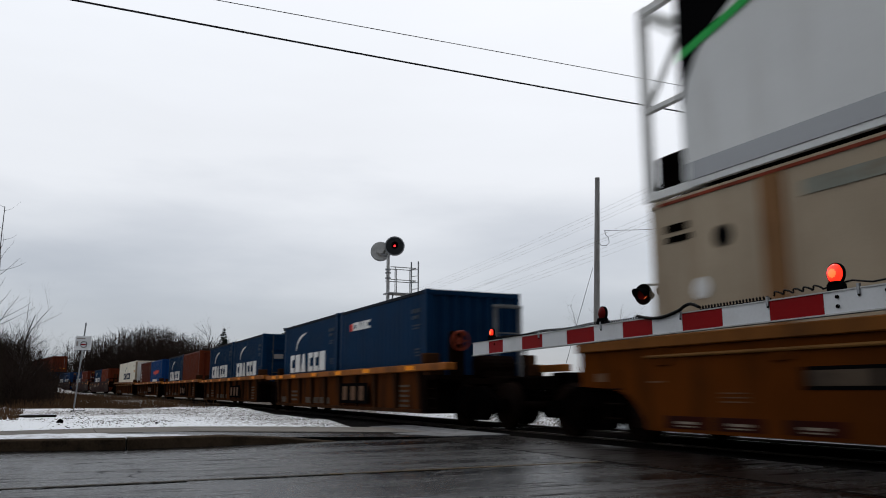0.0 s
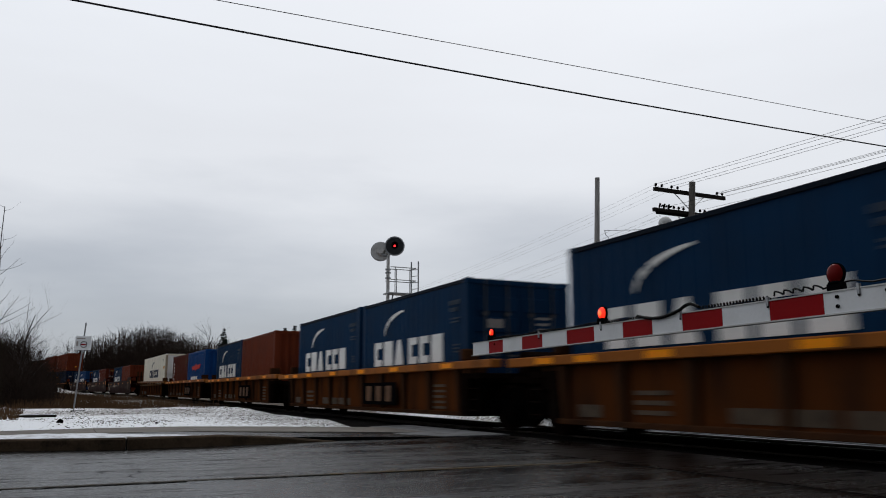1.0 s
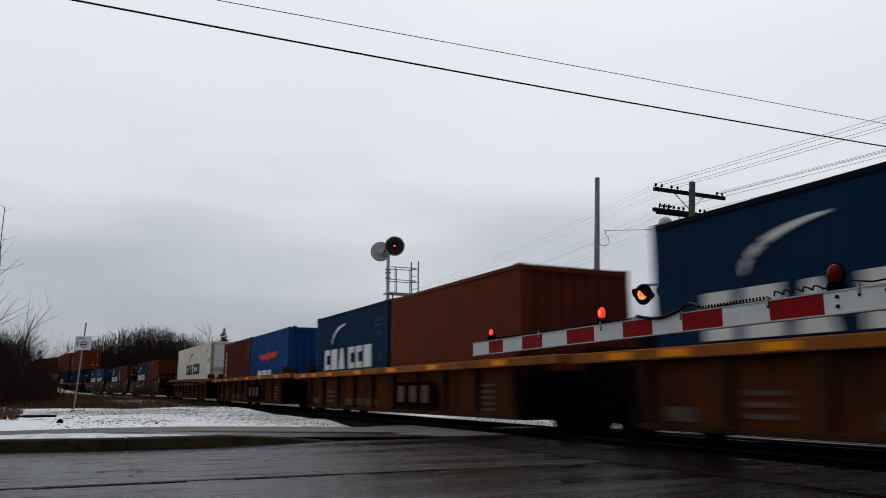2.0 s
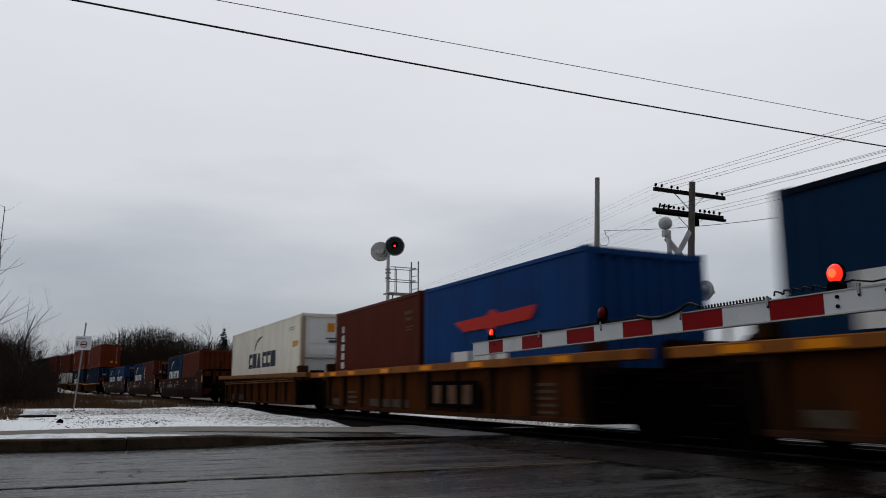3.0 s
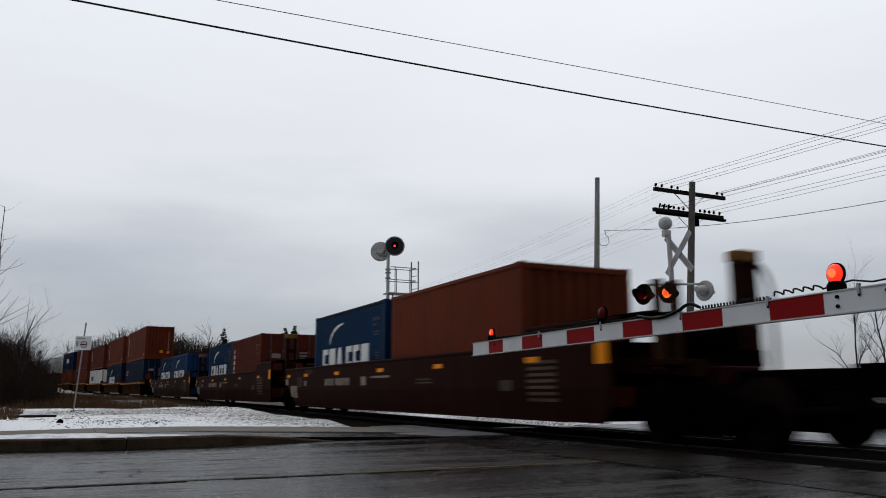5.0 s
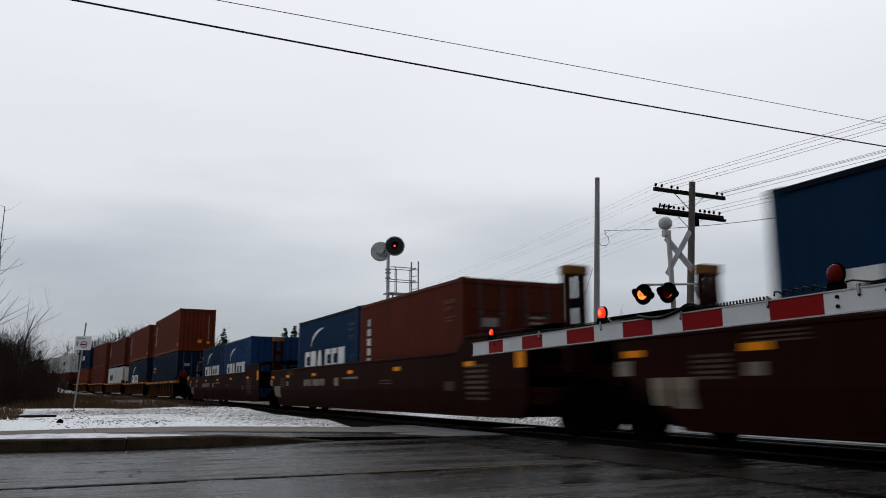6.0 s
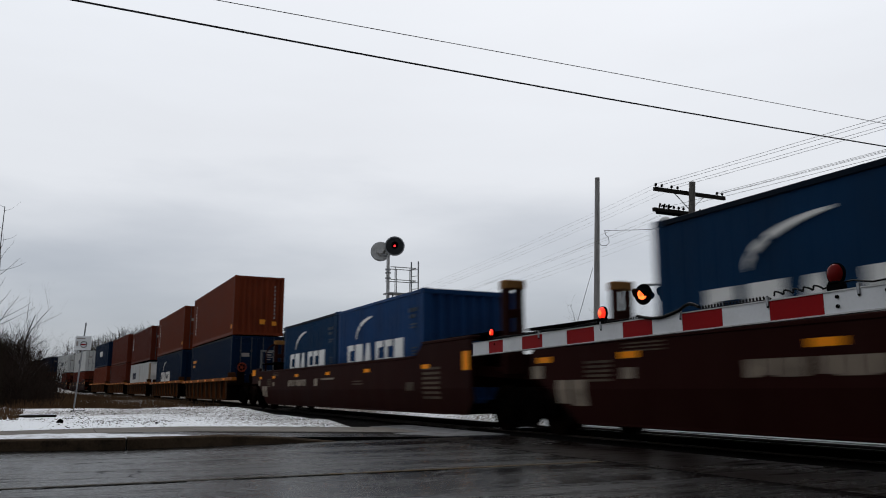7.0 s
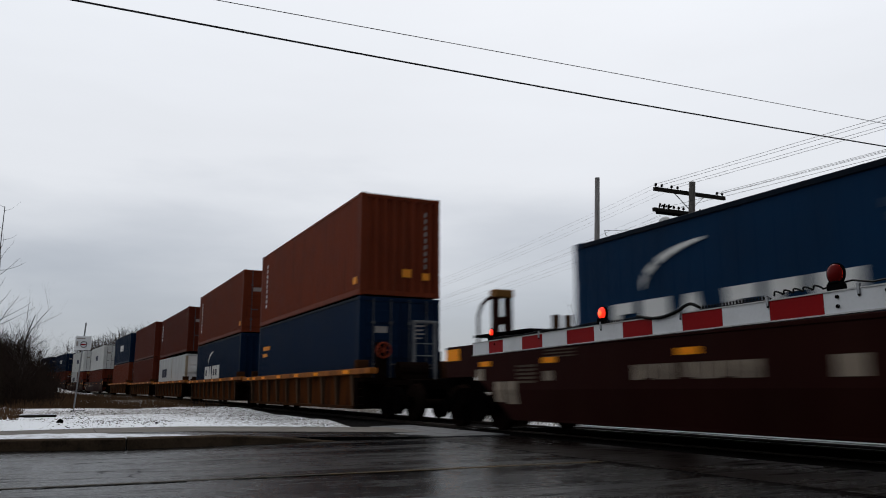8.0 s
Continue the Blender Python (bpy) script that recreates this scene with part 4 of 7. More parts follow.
def yellow_car(place, trucks, ends=(False, False), style="ribbed"):
    """A grimy yellow well for a 40 ft box: side plates with ribs under a broad top sill, end platforms, bulkheads."""
    th = thing("well_car", "worn orange-brown steel well car with smooth sides" if style == "smooth" else "grimy yellow-brown steel well car with ribbed sides", "rail car", Matrix(), "yellow well cars")
    A, B = 6.35, 7.95
    for s in (-1, 1):
        k = ("y", s)
        y = lambda a: tuple(sorted((s * a[0], s * a[1])))
        def top_sill():
            bm = boxes((-A - 1.40, A + 1.40, *y((1.28, 1.50)), 1.13, 1.28), bevel=0.012)
            if style == "smooth":       # the end units stand higher on their springs
                bmesh.ops.translate(bm, verts=bm.verts, vec=(0, 0, 0.155))
            elif style == "tall":
                for v in bm.verts:
                    v.co.z += max(0.0, 0.010 * (5.0 - v.co.x))
            return bm
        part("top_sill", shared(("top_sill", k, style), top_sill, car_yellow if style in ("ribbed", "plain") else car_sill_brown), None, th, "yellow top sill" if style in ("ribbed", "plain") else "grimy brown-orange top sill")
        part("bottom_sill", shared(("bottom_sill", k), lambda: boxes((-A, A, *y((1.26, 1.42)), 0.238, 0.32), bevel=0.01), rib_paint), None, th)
        if style == "smooth":
            part("side_plate", shared(("side_plate", "o", s), lambda: prism(bmesh.new(), [(-7.70, 1.30), (-7.70, 0.80), (-6.95, 0.76), (-6.65, 0.68), (-6.45, 0.52), (-6.32, 0.38), (-6.26, 0.235), (6.26, 0.235), (6.32, 0.38), (6.45, 0.52), (6.65, 0.68), (6.95, 0.76), (7.70, 0.80), (7.70, 1.30)], *y((1.42, 1.45))), car_orange_side), None, th, "orange-brown flush side plate arched over the wheels")
            part("conduit", shared(("conduit", s), lambda: rod(bmesh.new(), (-6.2, s * 1.47, 1.17), (6.2, s * 1.47, 1.17), 0.022), stand_cap), None, th, "thin conduit under the sill")
            for x in (-5.9, -4.05, -2.2, -0.3, 1.7, 3.6, 5.6):
                r = part("stiffener", shared(("stiffener", s), lambda: boxes((-0.13, 0.13, *y((1.448, 1.475)), 1.05, 1.285), bevel=0.01), car_orange_side), None, th)
                r.matrix_basis = Matrix.Translation((x, 0, 0))
            lay = lambda rows: boxes(*[(a, b, *y((1.449, 1.456)), c, d) for a, b, c, d in rows])
            part("stencil_panel", shared(("stencil_panel", "o", s), lambda: lay([(-3.80, -1.60, 0.74, 0.98)]), black_paint), None, th, "dark painted panel")
            part("stencil", shared(("stencil", "o", s), lambda: boxes(*[(a, b, *y((1.455, 1.463)), 0.78, 0.94) for a, b in ((-3.72, -2.98), (-2.85, -2.20), (-2.1, -1.68))]), lettering_stencil), None, th, "row of plain grey bars")["kind"] = "stuff"
            for x in (-5.55, -4.70, -3.7):
                pr = part("red_patch", shared(("red_patch", s), lambda: lay([(-0.36, 0.36, 0.275, 0.43)]), patch_red), None, th, "dull red patch on the side plate")
                pr.matrix_basis = Matrix.Translation((x, 0, 0))
                part("patch_writing", shared(("patch_writing", s), lambda: boxes((-0.16, 0.18, *y((1.455, 1.460)), 0.335, 0.365), (-0.14, 0.14, *y((1.455, 1.460)), 0.30, 0.315)), lettering_pale), None, pr)
            part("data_stencil", shared(("data_stencil", "o", s), lambda: lay([(-4.95, -4.55, 0.60 + 0.05 * i, 0.615 + 0.05 * i) for i in range(3)] + [(-7.35, -7.1, 0.86, 0.98), (-6.2, -5.9, 0.84, 0.86), (-2.4, -1.9, 0.5, 0.52), (-2.4, -2.0, 0.56, 0.58)]), lettering_tan), None, th)["kind"] = "stuff"
            continue
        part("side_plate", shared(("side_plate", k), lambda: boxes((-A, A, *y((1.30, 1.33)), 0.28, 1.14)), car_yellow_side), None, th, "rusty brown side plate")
        if style == "tall":
            part("upper_plate", shared(("upper_plate", k), lambda: prism(bmesh.new(), [(-A, 1.13), (A, 1.13), (A, 1.14), (5.0, 1.14), (-A, 1.25)], *y((1.31, 1.325))), car_yellow_side), None, th)
            for z in (1.02, 1.09):
                part("conduit", shared(("conduit", "t", s, z), lambda: rod(bmesh.new(), (-6.2, s * 1.45, z), (6.2, s * 1.45, z), 0.016), stand_cap), None, th, "thin conduit under the sill")
            part("stencil", shared(("stencil", "t", s), lambda: boxes((-4.3, -3.65, *y((1.45, 1.458)), 0.34, 0.58), (-2.85, -1.75, *y((1.45, 1.458)), 0.34, 0.56)), stencil_grimy), None, th, "faded plain panels low on the side")["kind"] = "stuff"
        n = 10
        for i in range(n):
            x = -A + 0.15 + i * (2 * A - 0.3) / (n - 1)

            def rib():
                bm = bmesh.new()
                prism(bm, [(-0.05, 0.30), (0.05, 0.30), (0.10, 1.14), (-0.10, 1.14)], *y((1.32, 1.445)))
                for v in bm.verts:      # deepest under the sill
                    if v.co.z < 0.5 and abs(v.co.y) > 1.4:
                        v.co.y = s * 1.40
                return bm
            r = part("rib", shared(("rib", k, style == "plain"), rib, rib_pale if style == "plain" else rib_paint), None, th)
            r.matrix_basis = Matrix.Translation((x, 0, 0))
        for x in (-6.6, -5.5, -3.9, -1.5, 0.85, 3.1, 5.9) if style in ("ribbed", "plain") else ():
            r = part("reflector", shared(("reflector", k), lambda: boxes((-0.25, 0.25, *y((1.498, 1.506)), 1.158, 1.252)), reflex_amber), None, th, "amber reflective strip")
            r.matrix_basis = Matrix.Translation((x, 0, 0))
        if style == "ribbed":
            part("stencil_panel", shared(("stencil_panel", k), lambda: boxes((0.92, 3.15, *y((1.45, 1.458)), 0.40, 0.92)), black_paint), None, th, "dark painted panel")
            part("stencil", shared(("stencil", k), lambda: boxes(*[(a, b, *y((1.456, 1.464)), 0.48, 0.84) for a, b in ((1.20, 1.54), (1.86, 2.20), (2.50, 2.84))]), lettering_tan), None, th, "row of plain tan shapes")["kind"] = "stuff"
        if style == "ribbed":
            part("data_stencil", shared(("data_stencil", k), lambda: boxes(*[(4.95, 5.5, *y((1.335, 1.342)), 0.36 + 0.11 * i, 0.41 + 0.11 * i) for i in range(5)], *[(-4.6, -3.9, *y((1.335, 1.342)), 0.42 + 0.13 * i, 0.48 + 0.13 * i) for i in range(3)], *[(a, b, *y((1.335, 1.342)), 0.36, 0.54) for a, b in ((-5.9, -5.35), (-2.9, -2.2), (-2.05, -1.5), (-1.35, -0.4))]), lettering_stencil), None, th)["kind"] = "stuff"
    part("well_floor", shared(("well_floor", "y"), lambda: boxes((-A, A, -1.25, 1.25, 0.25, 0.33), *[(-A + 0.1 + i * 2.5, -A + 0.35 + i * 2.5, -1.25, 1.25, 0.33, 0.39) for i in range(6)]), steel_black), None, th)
    for e in (-1, 1):
        def platform():
            bm = bmesh.new()
            x = lambda a, b: tuple(sorted((e * a, e * b)))
            box(bm, *x(A + 0.25, A + 0.85), -1.42, 1.42, 0.94, 1.04, bevel=0.01)
            return bm

        def bulkhead():
            return boxes((*sorted((e * A, e * (A + 0.25))), -1.42, 1.42, 0.24, 1.05), bevel=0.015)

        def draft_sill():
            return boxes((*sorted((e * (A + 0.25), e * B)), -0.42, 0.42, 0.72, 1.0), bevel=0.02)
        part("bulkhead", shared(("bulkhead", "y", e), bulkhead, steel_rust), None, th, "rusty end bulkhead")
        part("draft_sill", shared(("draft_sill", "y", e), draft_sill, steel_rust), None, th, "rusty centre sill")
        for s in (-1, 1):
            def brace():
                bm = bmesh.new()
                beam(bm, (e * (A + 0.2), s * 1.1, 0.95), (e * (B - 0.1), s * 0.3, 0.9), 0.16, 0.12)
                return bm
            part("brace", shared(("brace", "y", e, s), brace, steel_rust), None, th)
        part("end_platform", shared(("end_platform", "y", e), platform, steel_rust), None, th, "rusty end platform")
        for s in (-1, 1):
            def bracket():
                bm = bmesh.new()
                x = lambda a, b: tuple(sorted((e * a, e * b)))
                y0, y1 = sorted((s * 1.05, s * 1.40))
                box(bm, *x(A + 0.02, A + 0.45), y0, y1, 1.04, 1.30, bevel=0.02)
                box(bm, *x(A - 0.05, A + 0.15), y0, y1, 1.30, 1.52, bevel=0.02)
                return bm
            part("corner_bracket", shared(("corner_bracket", e, s), bracket, rib_paint), None, th, "rusty corner bracket")

            def ladder():
                bm = bmesh.new()
                for xx in (0.42, 0.78):
                    rod(bm, (e * (A + xx), s * 1.44, 0.30), (e * (A + xx), s * 1.44, 1.02), 0.016)
                for z in (0.36, 0.56, 0.76):
                    rod(bm, (e * (A + 0.42), s * 1.44, z), (e * (A + 0.78), s * 1.44, z), 0.014)
                return bm
            part("ladder", shared(("ladder", e, s), ladder, steel_rust), None, th)

        def hose():
            bm = bmesh.new()
            rod(bm, (e * (A + 0.9), -0.55, 1.25), (e * (A + 0.9), 0.3, 1.25), 0.20, None, 14)
            box(bm, *sorted((e * (A + 0.65), e * (A + 1.15))), -0.5, 0.25, 1.0, 1.12)
            rod(bm, (e * (A + 0.75), 0.75, 1.0), (e * (A + 0.75), 0.75, 1.75), 0.035, None, 8)
            return bm
        part("brake_gear", shared(("brake_gear", e), hose, steel_rust), None, th, "rusty brake reservoir and pipework")
    for x in trucks:
        bogie(th, x, place + x)
    for e, on in zip((-1, 1), ends):
        if on and e < 0:
            part("equipment_box", boxes((-A - 1.55, -A - 0.80, -1.25, 1.25, 0.72, 1.10), bevel=0.02), steel_black, th, "black equipment box on the end platform")
        if on and e > 0:
            # hand brake wheel and the step frame that stands up at the coupler end
            def hand_wheel():
                bm = bmesh.new()
                c = Vector((e * (A + 0.98), -e * 0.96, 1.74))
                for i in range(20):
                    p, q = (c + Vector((0, math.cos(t) * 0.19, math.sin(t) * 0.19)) for t in (math.pi * i / 10, math.pi * (i + 1) / 10))
                    rod(bm, p, q, 0.028, None, 6)
                for i in range(5):
                    t = math.pi * 2 * i / 5
                    beam(bm, c, c + Vector((0, math.cos(t) * 0.19, math.sin(t) * 0.19)), 0.05, 0.02)
                rod(bm, c - Vector((e * 0.12, 0, 0)), c + Vector((e * 0.03, 0, 0)), 0.06, None, 10)
                return bm

            def step_frame():
                bm = bmesh.new()
                for yy in (-0.06, 0.54):
                    box(bm, *sorted((e * (A + 0.82), e * (A + 0.92))), *sorted((e * (yy - 0.032), e * (yy + 0.032))), 1.0, 2.52, bevel=0.01)
                box(bm, *sorted((e * (A + 0.82), e * (A + 0.92))), *sorted((e * -0.11, e * 0.59)), 2.48, 2.55, bevel=0.01)
                for z in (1.3, 1.62, 1.94):
                    rod(bm, (e * (A + 0.87), e * -0.06, z), (e * (A + 0.87), e * 0.54, z), 0.012)
                return bm
            part("brake_stand", shared(("brake_stand", e), lambda: boxes((*sorted((e * (A + 0.72), e * (A + 0.86))), *sorted((-e * 0.80, -e * 1.12)), 0.98, 1.95), bevel=0.02), steel_rust), None, th, "rusty hand brake stand")
            part("hand_wheel", shared(("hand_wheel", e), hand_wheel, wheel_red), None, th, "rusty red hand brake wheel")
            part("step_frame", shared(("step_frame", e), step_frame, frame_steel), None, th, "grey steel step frame")
        if on:
            part("coupler", shared(("coupler", e), lambda: boxes((*sorted((e * 7.6, e * 9.9)), -0.16, 0.16, 0.72, 0.98), (*sorted((e * 9.6, e * 10.1)), -0.24, 0.24, 0.66, 1.04), bevel=0.02), steel_black), None, th, "black knuckle coupler")
    CARS.append((th, place))
    return th


def brown_car(place, trucks, ends=(False, False)):
    """A dark brown well for 53 ft boxes: tall smooth side plates with cut-off ends, end posts."""
    th = thing("deep_well_car", "dark brown steel well car with smooth tall sides", "rail car", Matrix(), "brown well cars")
    A = 8.35

    def creased(bm, s):
        """Leans what lies below the crease in towards the track."""
        bmesh.ops.bisect_plane(bm, geom=bm.verts[:] + bm.edges[:] + bm.faces[:], plane_co=(0, 0, 0.76), plane_no=(0, 0, 1))
        for v in bm.verts:
            v.co.y -= s * 0.16 * max(0.0, 0.76 - v.co.z)
        return bm
    for s in (-1, 1):
        y0, y1 = sorted((s * 1.40, s * 1.46))
        part("side_plate", shared(("side_plate", "b", s), lambda: creased(prism(bmesh.new(), [(-A + 0.55, 0.255), (A + 0.30, 0.255), (A + 0.62, 0.55), (A + 0.62, 1.70), (6.7, 1.70), (6.3, 1.42), (-A - 0.62, 1.42), (-A - 0.62, 1.00), (-A - 0.15, 0.78)], y0, y1), s), car_brown), None, th, "dark brown smooth side plate")
        part("top_sill", shared(("top_sill", "b", s), lambda: boxes((-A - 0.6, 6.3, *sorted((s * 1.26, s * 1.475)), 1.40, 1.47), (6.68, A + 0.62, *sorted((s * 1.26, s * 1.475)), 1.68, 1.75), bevel=0.015), car_brown), None, th)
        part("bottom_sill", shared(("bottom_sill", "b", s), lambda: boxes((-A + 0.6, A - 0.6, *sorted((s * 1.18, s * 1.385)), 0.245, 0.32), bevel=0.015), car_brown), None, th)
        yo = s * 1.46
        lay = lambda rows: creased(boxes(*[(a, b, *sorted((yo - s * 0.004, yo + s * 0.006)), c, d) for a, b, c, d in rows]), s)
        part("car_marking", shared(("car_marking", "b", s), lambda: lay([(-4.45 + 0.21 * i + (0.12 if i > 3 else 0), -4.29 + 0.21 * i + (0.12 if i > 3 else 0), 0.88 + 0.02 * (i % 3 == 1), 1.08) for i in range(10)] + [(-0.65, 0.6, 1.04, 1.09), (-1.35, -1.0, 0.87, 1.09), (-8.26, -7.95, 0.55, 0.90), (-7.88, -7.5, 0.52, 0.90), (-8.95, -8.65, 0.93, 1.13), (-6.67, -6.4, 0.90, 1.05)]), lettering_pale), None, th, "pale plain bars")["kind"] = "stuff"
        part("data_stencil", shared(("data_stencil", "b", s), lambda: lay([(A - 1.6, A - 0.75, 0.55 + 0.10 * i, 0.60 + 0.10 * i) for i in range(7)] + [(A - 2.5, A - 2.1, 0.72, 0.9)] + [(-7.5, -6.9, 0.87 + 0.065 * i, 0.905 + 0.065 * i) for i in range(5)] + [(-6.6, -5.8, 1.26 + 0.05 * i, 1.28 + 0.05 * i) for i in range(3)] + [(2.2, 3.0, 0.88, 0.91), (2.2, 2.9, 0.95, 0.98)]), lettering_stencil), None, th)["kind"] = "stuff"
        for x in (-8.6, -6.5, -3.4, 0.0, 3.3, 6.9):
            r = part("reflector", shared(("reflector", "b", s), lambda: boxes((-0.20, 0.20, *sorted((yo - s * 0.004, yo + s * 0.007)), -0.045, 0.045)), reflex_amber), None, th, "amber reflective strip")
            r.matrix_basis = Matrix.Translation((x, 0, 1.22))
        part("nose_reflector", shared(("nose_reflector", s), lambda: boxes((A + 0.28, A + 0.56, *sorted((yo - s * 0.004, yo + s * 0.008)), 1.10, 1.46)), reflex_amber), None, th, "amber reflective plate")
    part("well_floor", shared(("well_floor", "b"), lambda: boxes((-A + 0.4, A - 0.4, -1.28, 1.28, 0.25, 0.33), *[(-A + 1.1 + i * 2.8, -A + 1.4 + i * 2.8, -1.28, 1.28, 0.33, 0.39) for i in range(6)]), steel_black), None, th)
    for e in (-1, 1):
        x = lambda a, b: tuple(sorted((e * a, e * b)))

        part("end_bulkhead", shared(("end_bulkhead", "b", e), lambda: boxes((*x(A, A + 0.2), -1.40, 1.40, 0.78, 1.44), bevel=0.015), car_brown), None, th)
        part("draft_sill", shared(("draft_sill", "b", e), lambda: boxes((*x(A + 0.2, 10.0), -0.40, 0.40, 0.78, 1.05), bevel=0.02), car_brown), None, th)
        for k in (-1, 1):
            part("brace", shared(("brace", "b", e, k), lambda: beam(bmesh.new(), (e * (A + 0.2), k * 1.2, 1.1), (e * 9.8, k * 0.45, 1.0), 0.18, 0.2), car_brown), None, th)
        part("end_platform", shared(("end_platform", "b", e), lambda: boxes((*x(A + 0.2, A + 1.3), -1.0, 0.8, 1.06, 1.15), bevel=0.01), car_brown), None, th)
        part("running_board", shared(("running_board", e), lambda: boxes((*x(A - 0.9, A + 1.15), -1.22, 1.22, 1.755, 1.80), *[(*x(A + 0.3, A + 0.4), k - 0.05, k + 0.05, 1.15, 1.76) for k in (-0.9, 0.6)], bevel=0.008), steel_black), None, th, "dark grating running board")
        coupled = ends[(e + 1) // 2]
        yy = e * 0.53 if coupled else -e * 0.90
        part("end_post", shared(("end_post", e, yy), lambda: boxes((*x(9.5, 9.68), yy - 0.20, yy - 0.08, 1.0, 2.60), (*x(9.5, 9.68), yy + 0.08, yy + 0.20, 1.0, 2.60), (*x(9.52, 9.66), yy - 0.09, yy + 0.09, 1.0, 1.75), (*x(9.52, 9.66), yy - 0.09, yy + 0.09, 2.05, 2.2), bevel=0.012), car_brown), None, th, "upright brown brake stand")
        part("post_cap", shared(("post_cap", e, yy), lambda: boxes((*x(9.46, 9.72), yy - 0.21, yy + 0.21, 2.58, 2.74), bevel=0.015), stand_cap), None, th, "rusty tan stand cap")
        if coupled and e < 0:
            for k in (-1, 1):
                part("end_wing", shared(("end_wing", k), lambda: boxes((-10.30, -A - 0.60, *sorted((k * 1.36, k * 1.43)), 1.0, 1.60), bevel=0.012), car_brown), None, th, "brown end plate over the wheels")
                part("tail_reflector", shared(("tail_reflector", k), lambda: boxes((-10.26, -9.70, *sorted((k * 1.428, k * 1.438)), 1.32, 1.55)), reflex_amber), None, th, "amber reflective plate")
            part("air_tank", rod(bmesh.new(), (-9.3, -0.9, 1.36), (-9.3, 0.9, 1.36), 0.2, None, 16), steel_black, th, "black air tank")
        if coupled:
            gy = e * 1.06
            part("grab_iron", shared(("grab_iron", e, gy), lambda: tube(bmesh.new(), [(e * 9.6, gy, 1.0), (e * 9.6, gy, 2.2), (e * 9.6, gy - e * 0.08, 2.42), (e * 9.6, gy - e * 0.22, 2.55), (e * 9.6, gy - e * 0.34, 2.58)], 0.035, 7), car_brown), None, th, "bent pipe grab iron")
            for k in (-0.15, 0.15):
                part("short_post", shared(("short_post", e, k), lambda: boxes((*x(9.3, 9.42), -e * 0.75 + k - 0.07, -e * 0.75 + k + 0.07, 1.0, 2.27), bevel=0.012), rib_paint), None, th, "short brown upright")
        part("brake_gear", shared(("brake_gear", "b", e), lambda: rod(boxes((*x(A + 0.9, A + 1.4), -0.3, 0.7, 1.1, 1.3), bevel=0.02), (e * (A + 1.15), -0.3, 1.45), (e * (A + 1.15), 0.5, 1.45), 0.17, None, 14), steel_black), None, th, "black brake reservoir")
    for t in trucks:
        bogie(th, t, place + t)
    for e, on in zip((-1, 1), ends):
        if on:
            part("coupler", shared(("coupler", "b", e), lambda: boxes((*sorted((e * 9.8, e * 11.6)), -0.16, 0.16, 0.72, 0.98), bevel=0.02), steel_black), None, th, "black knuckle coupler")
    CARS.append((th, place))
    return th


# ---- the train, from the head of what is seen to its far end ----
LOW, HICUBE, TWENTY, FORTY = 2.591, 2.896, 6.058, 12.192
DECK = 0.385
T20 = "shipping containers, twenty feet"
T40 = "shipping containers, forty feet"


def pair(first, second, place_a, place_b, deck=DECK):
    """Two short boxes in one well: (paint, front, marks, label)."""
    for (paint, fr, mk, lb), s in ((first, place_a), (second, place_b)):
        container("container", lb, TWENTY, LOW, paint, s, deck, fr, mk, T20)


NAVY_L = "navy corrugated steel container with white swoosh and block shapes"
ORANGE_L = "red-brown corrugated steel container, twenty feet long"


def head_marks(th):
    """Dark panel, green stripe, bottom band and the open frame behind the top box of the head stack."""
    yo = -HALF
    part("dark_panel", prism(bmesh.new(), [(-5.69, 1.10), (-5.6, 1.42), (-5.4, 1.75), (-5.1, 2.02), (-4.74, 2.24), (-4.2, 2.48), (-3.6, 2.66), (-3.6, 2.80), (-5.69, 2.80)], yo - 0.004, yo + 0.012), black_paint, th, "dark painted panel with a curved edge")
    part("green_stripe", prism(bmesh.new(), [(-5.69, 1.76), (-5.1, 1.90), (-4.48, 2.05), (-3.6, 2.34), (-3.6, 2.48), (-4.48, 2.18), (-5.1, 2.03), (-5.69, 1.89)], yo - 0.010, yo - 0.003), label_green, th, "bright green curved stripe")
    part("bottom_band", boxes((-5.6, 5.6, yo - 0.012, yo + 0.01, 0.10, 0.34), bevel=0.005), galvanised, th, "grey metal band")
    part("side_writing", bars([(-3.05, -1.9, 1.55, 1.68), (-1.8, -1.2, 1.55, 1.68)], yo)(), lettering_dim, th)
    bm = bmesh.new()
    for y in (-HALF + 0.07, HALF - 0.07):
        box(bm, -6.50, -6.38, y - 0.06, y + 0.06, 0.0, HICUBE, bevel=0.01)
        box(bm, -6.45, -5.70, y - 0.05, y + 0.05, HICUBE - 0.12, HICUBE - 0.01, bevel=0.01)
        box(bm, -6.45, -5.70, y - 0.05, y + 0.05, 0.0, 0.12, bevel=0.01)
        box(bm, -6.45, -5.70, y - 0.04, y + 0.04, 1.28, 1.36, bevel=0.01)
        beam(bm, (-6.42, y, 1.32), (-5.72, y, 2.2), 0.06, 0.06)
        beam(bm, (-6.42, y, 2.75), (-5.72, y, 2.2), 0.06, 0.06)
    box(bm, -6.48, -6.40, -HALF + 0.1, HALF - 0.1, 0.0, 0.12)
    box(bm, -6.48, -6.40, -HALF + 0.1, HALF - 0.1, HICUBE - 0.12, HICUBE)
    part("end_frame", bm, lettering_white, th, "open white steel end frame")
    part("frame_box", boxes((-6.35, -5.75, -HALF + 0.12, HALF - 0.2, 0.12, 0.62), bevel=0.02), steel_black, th, "dark equipment box in the frame")


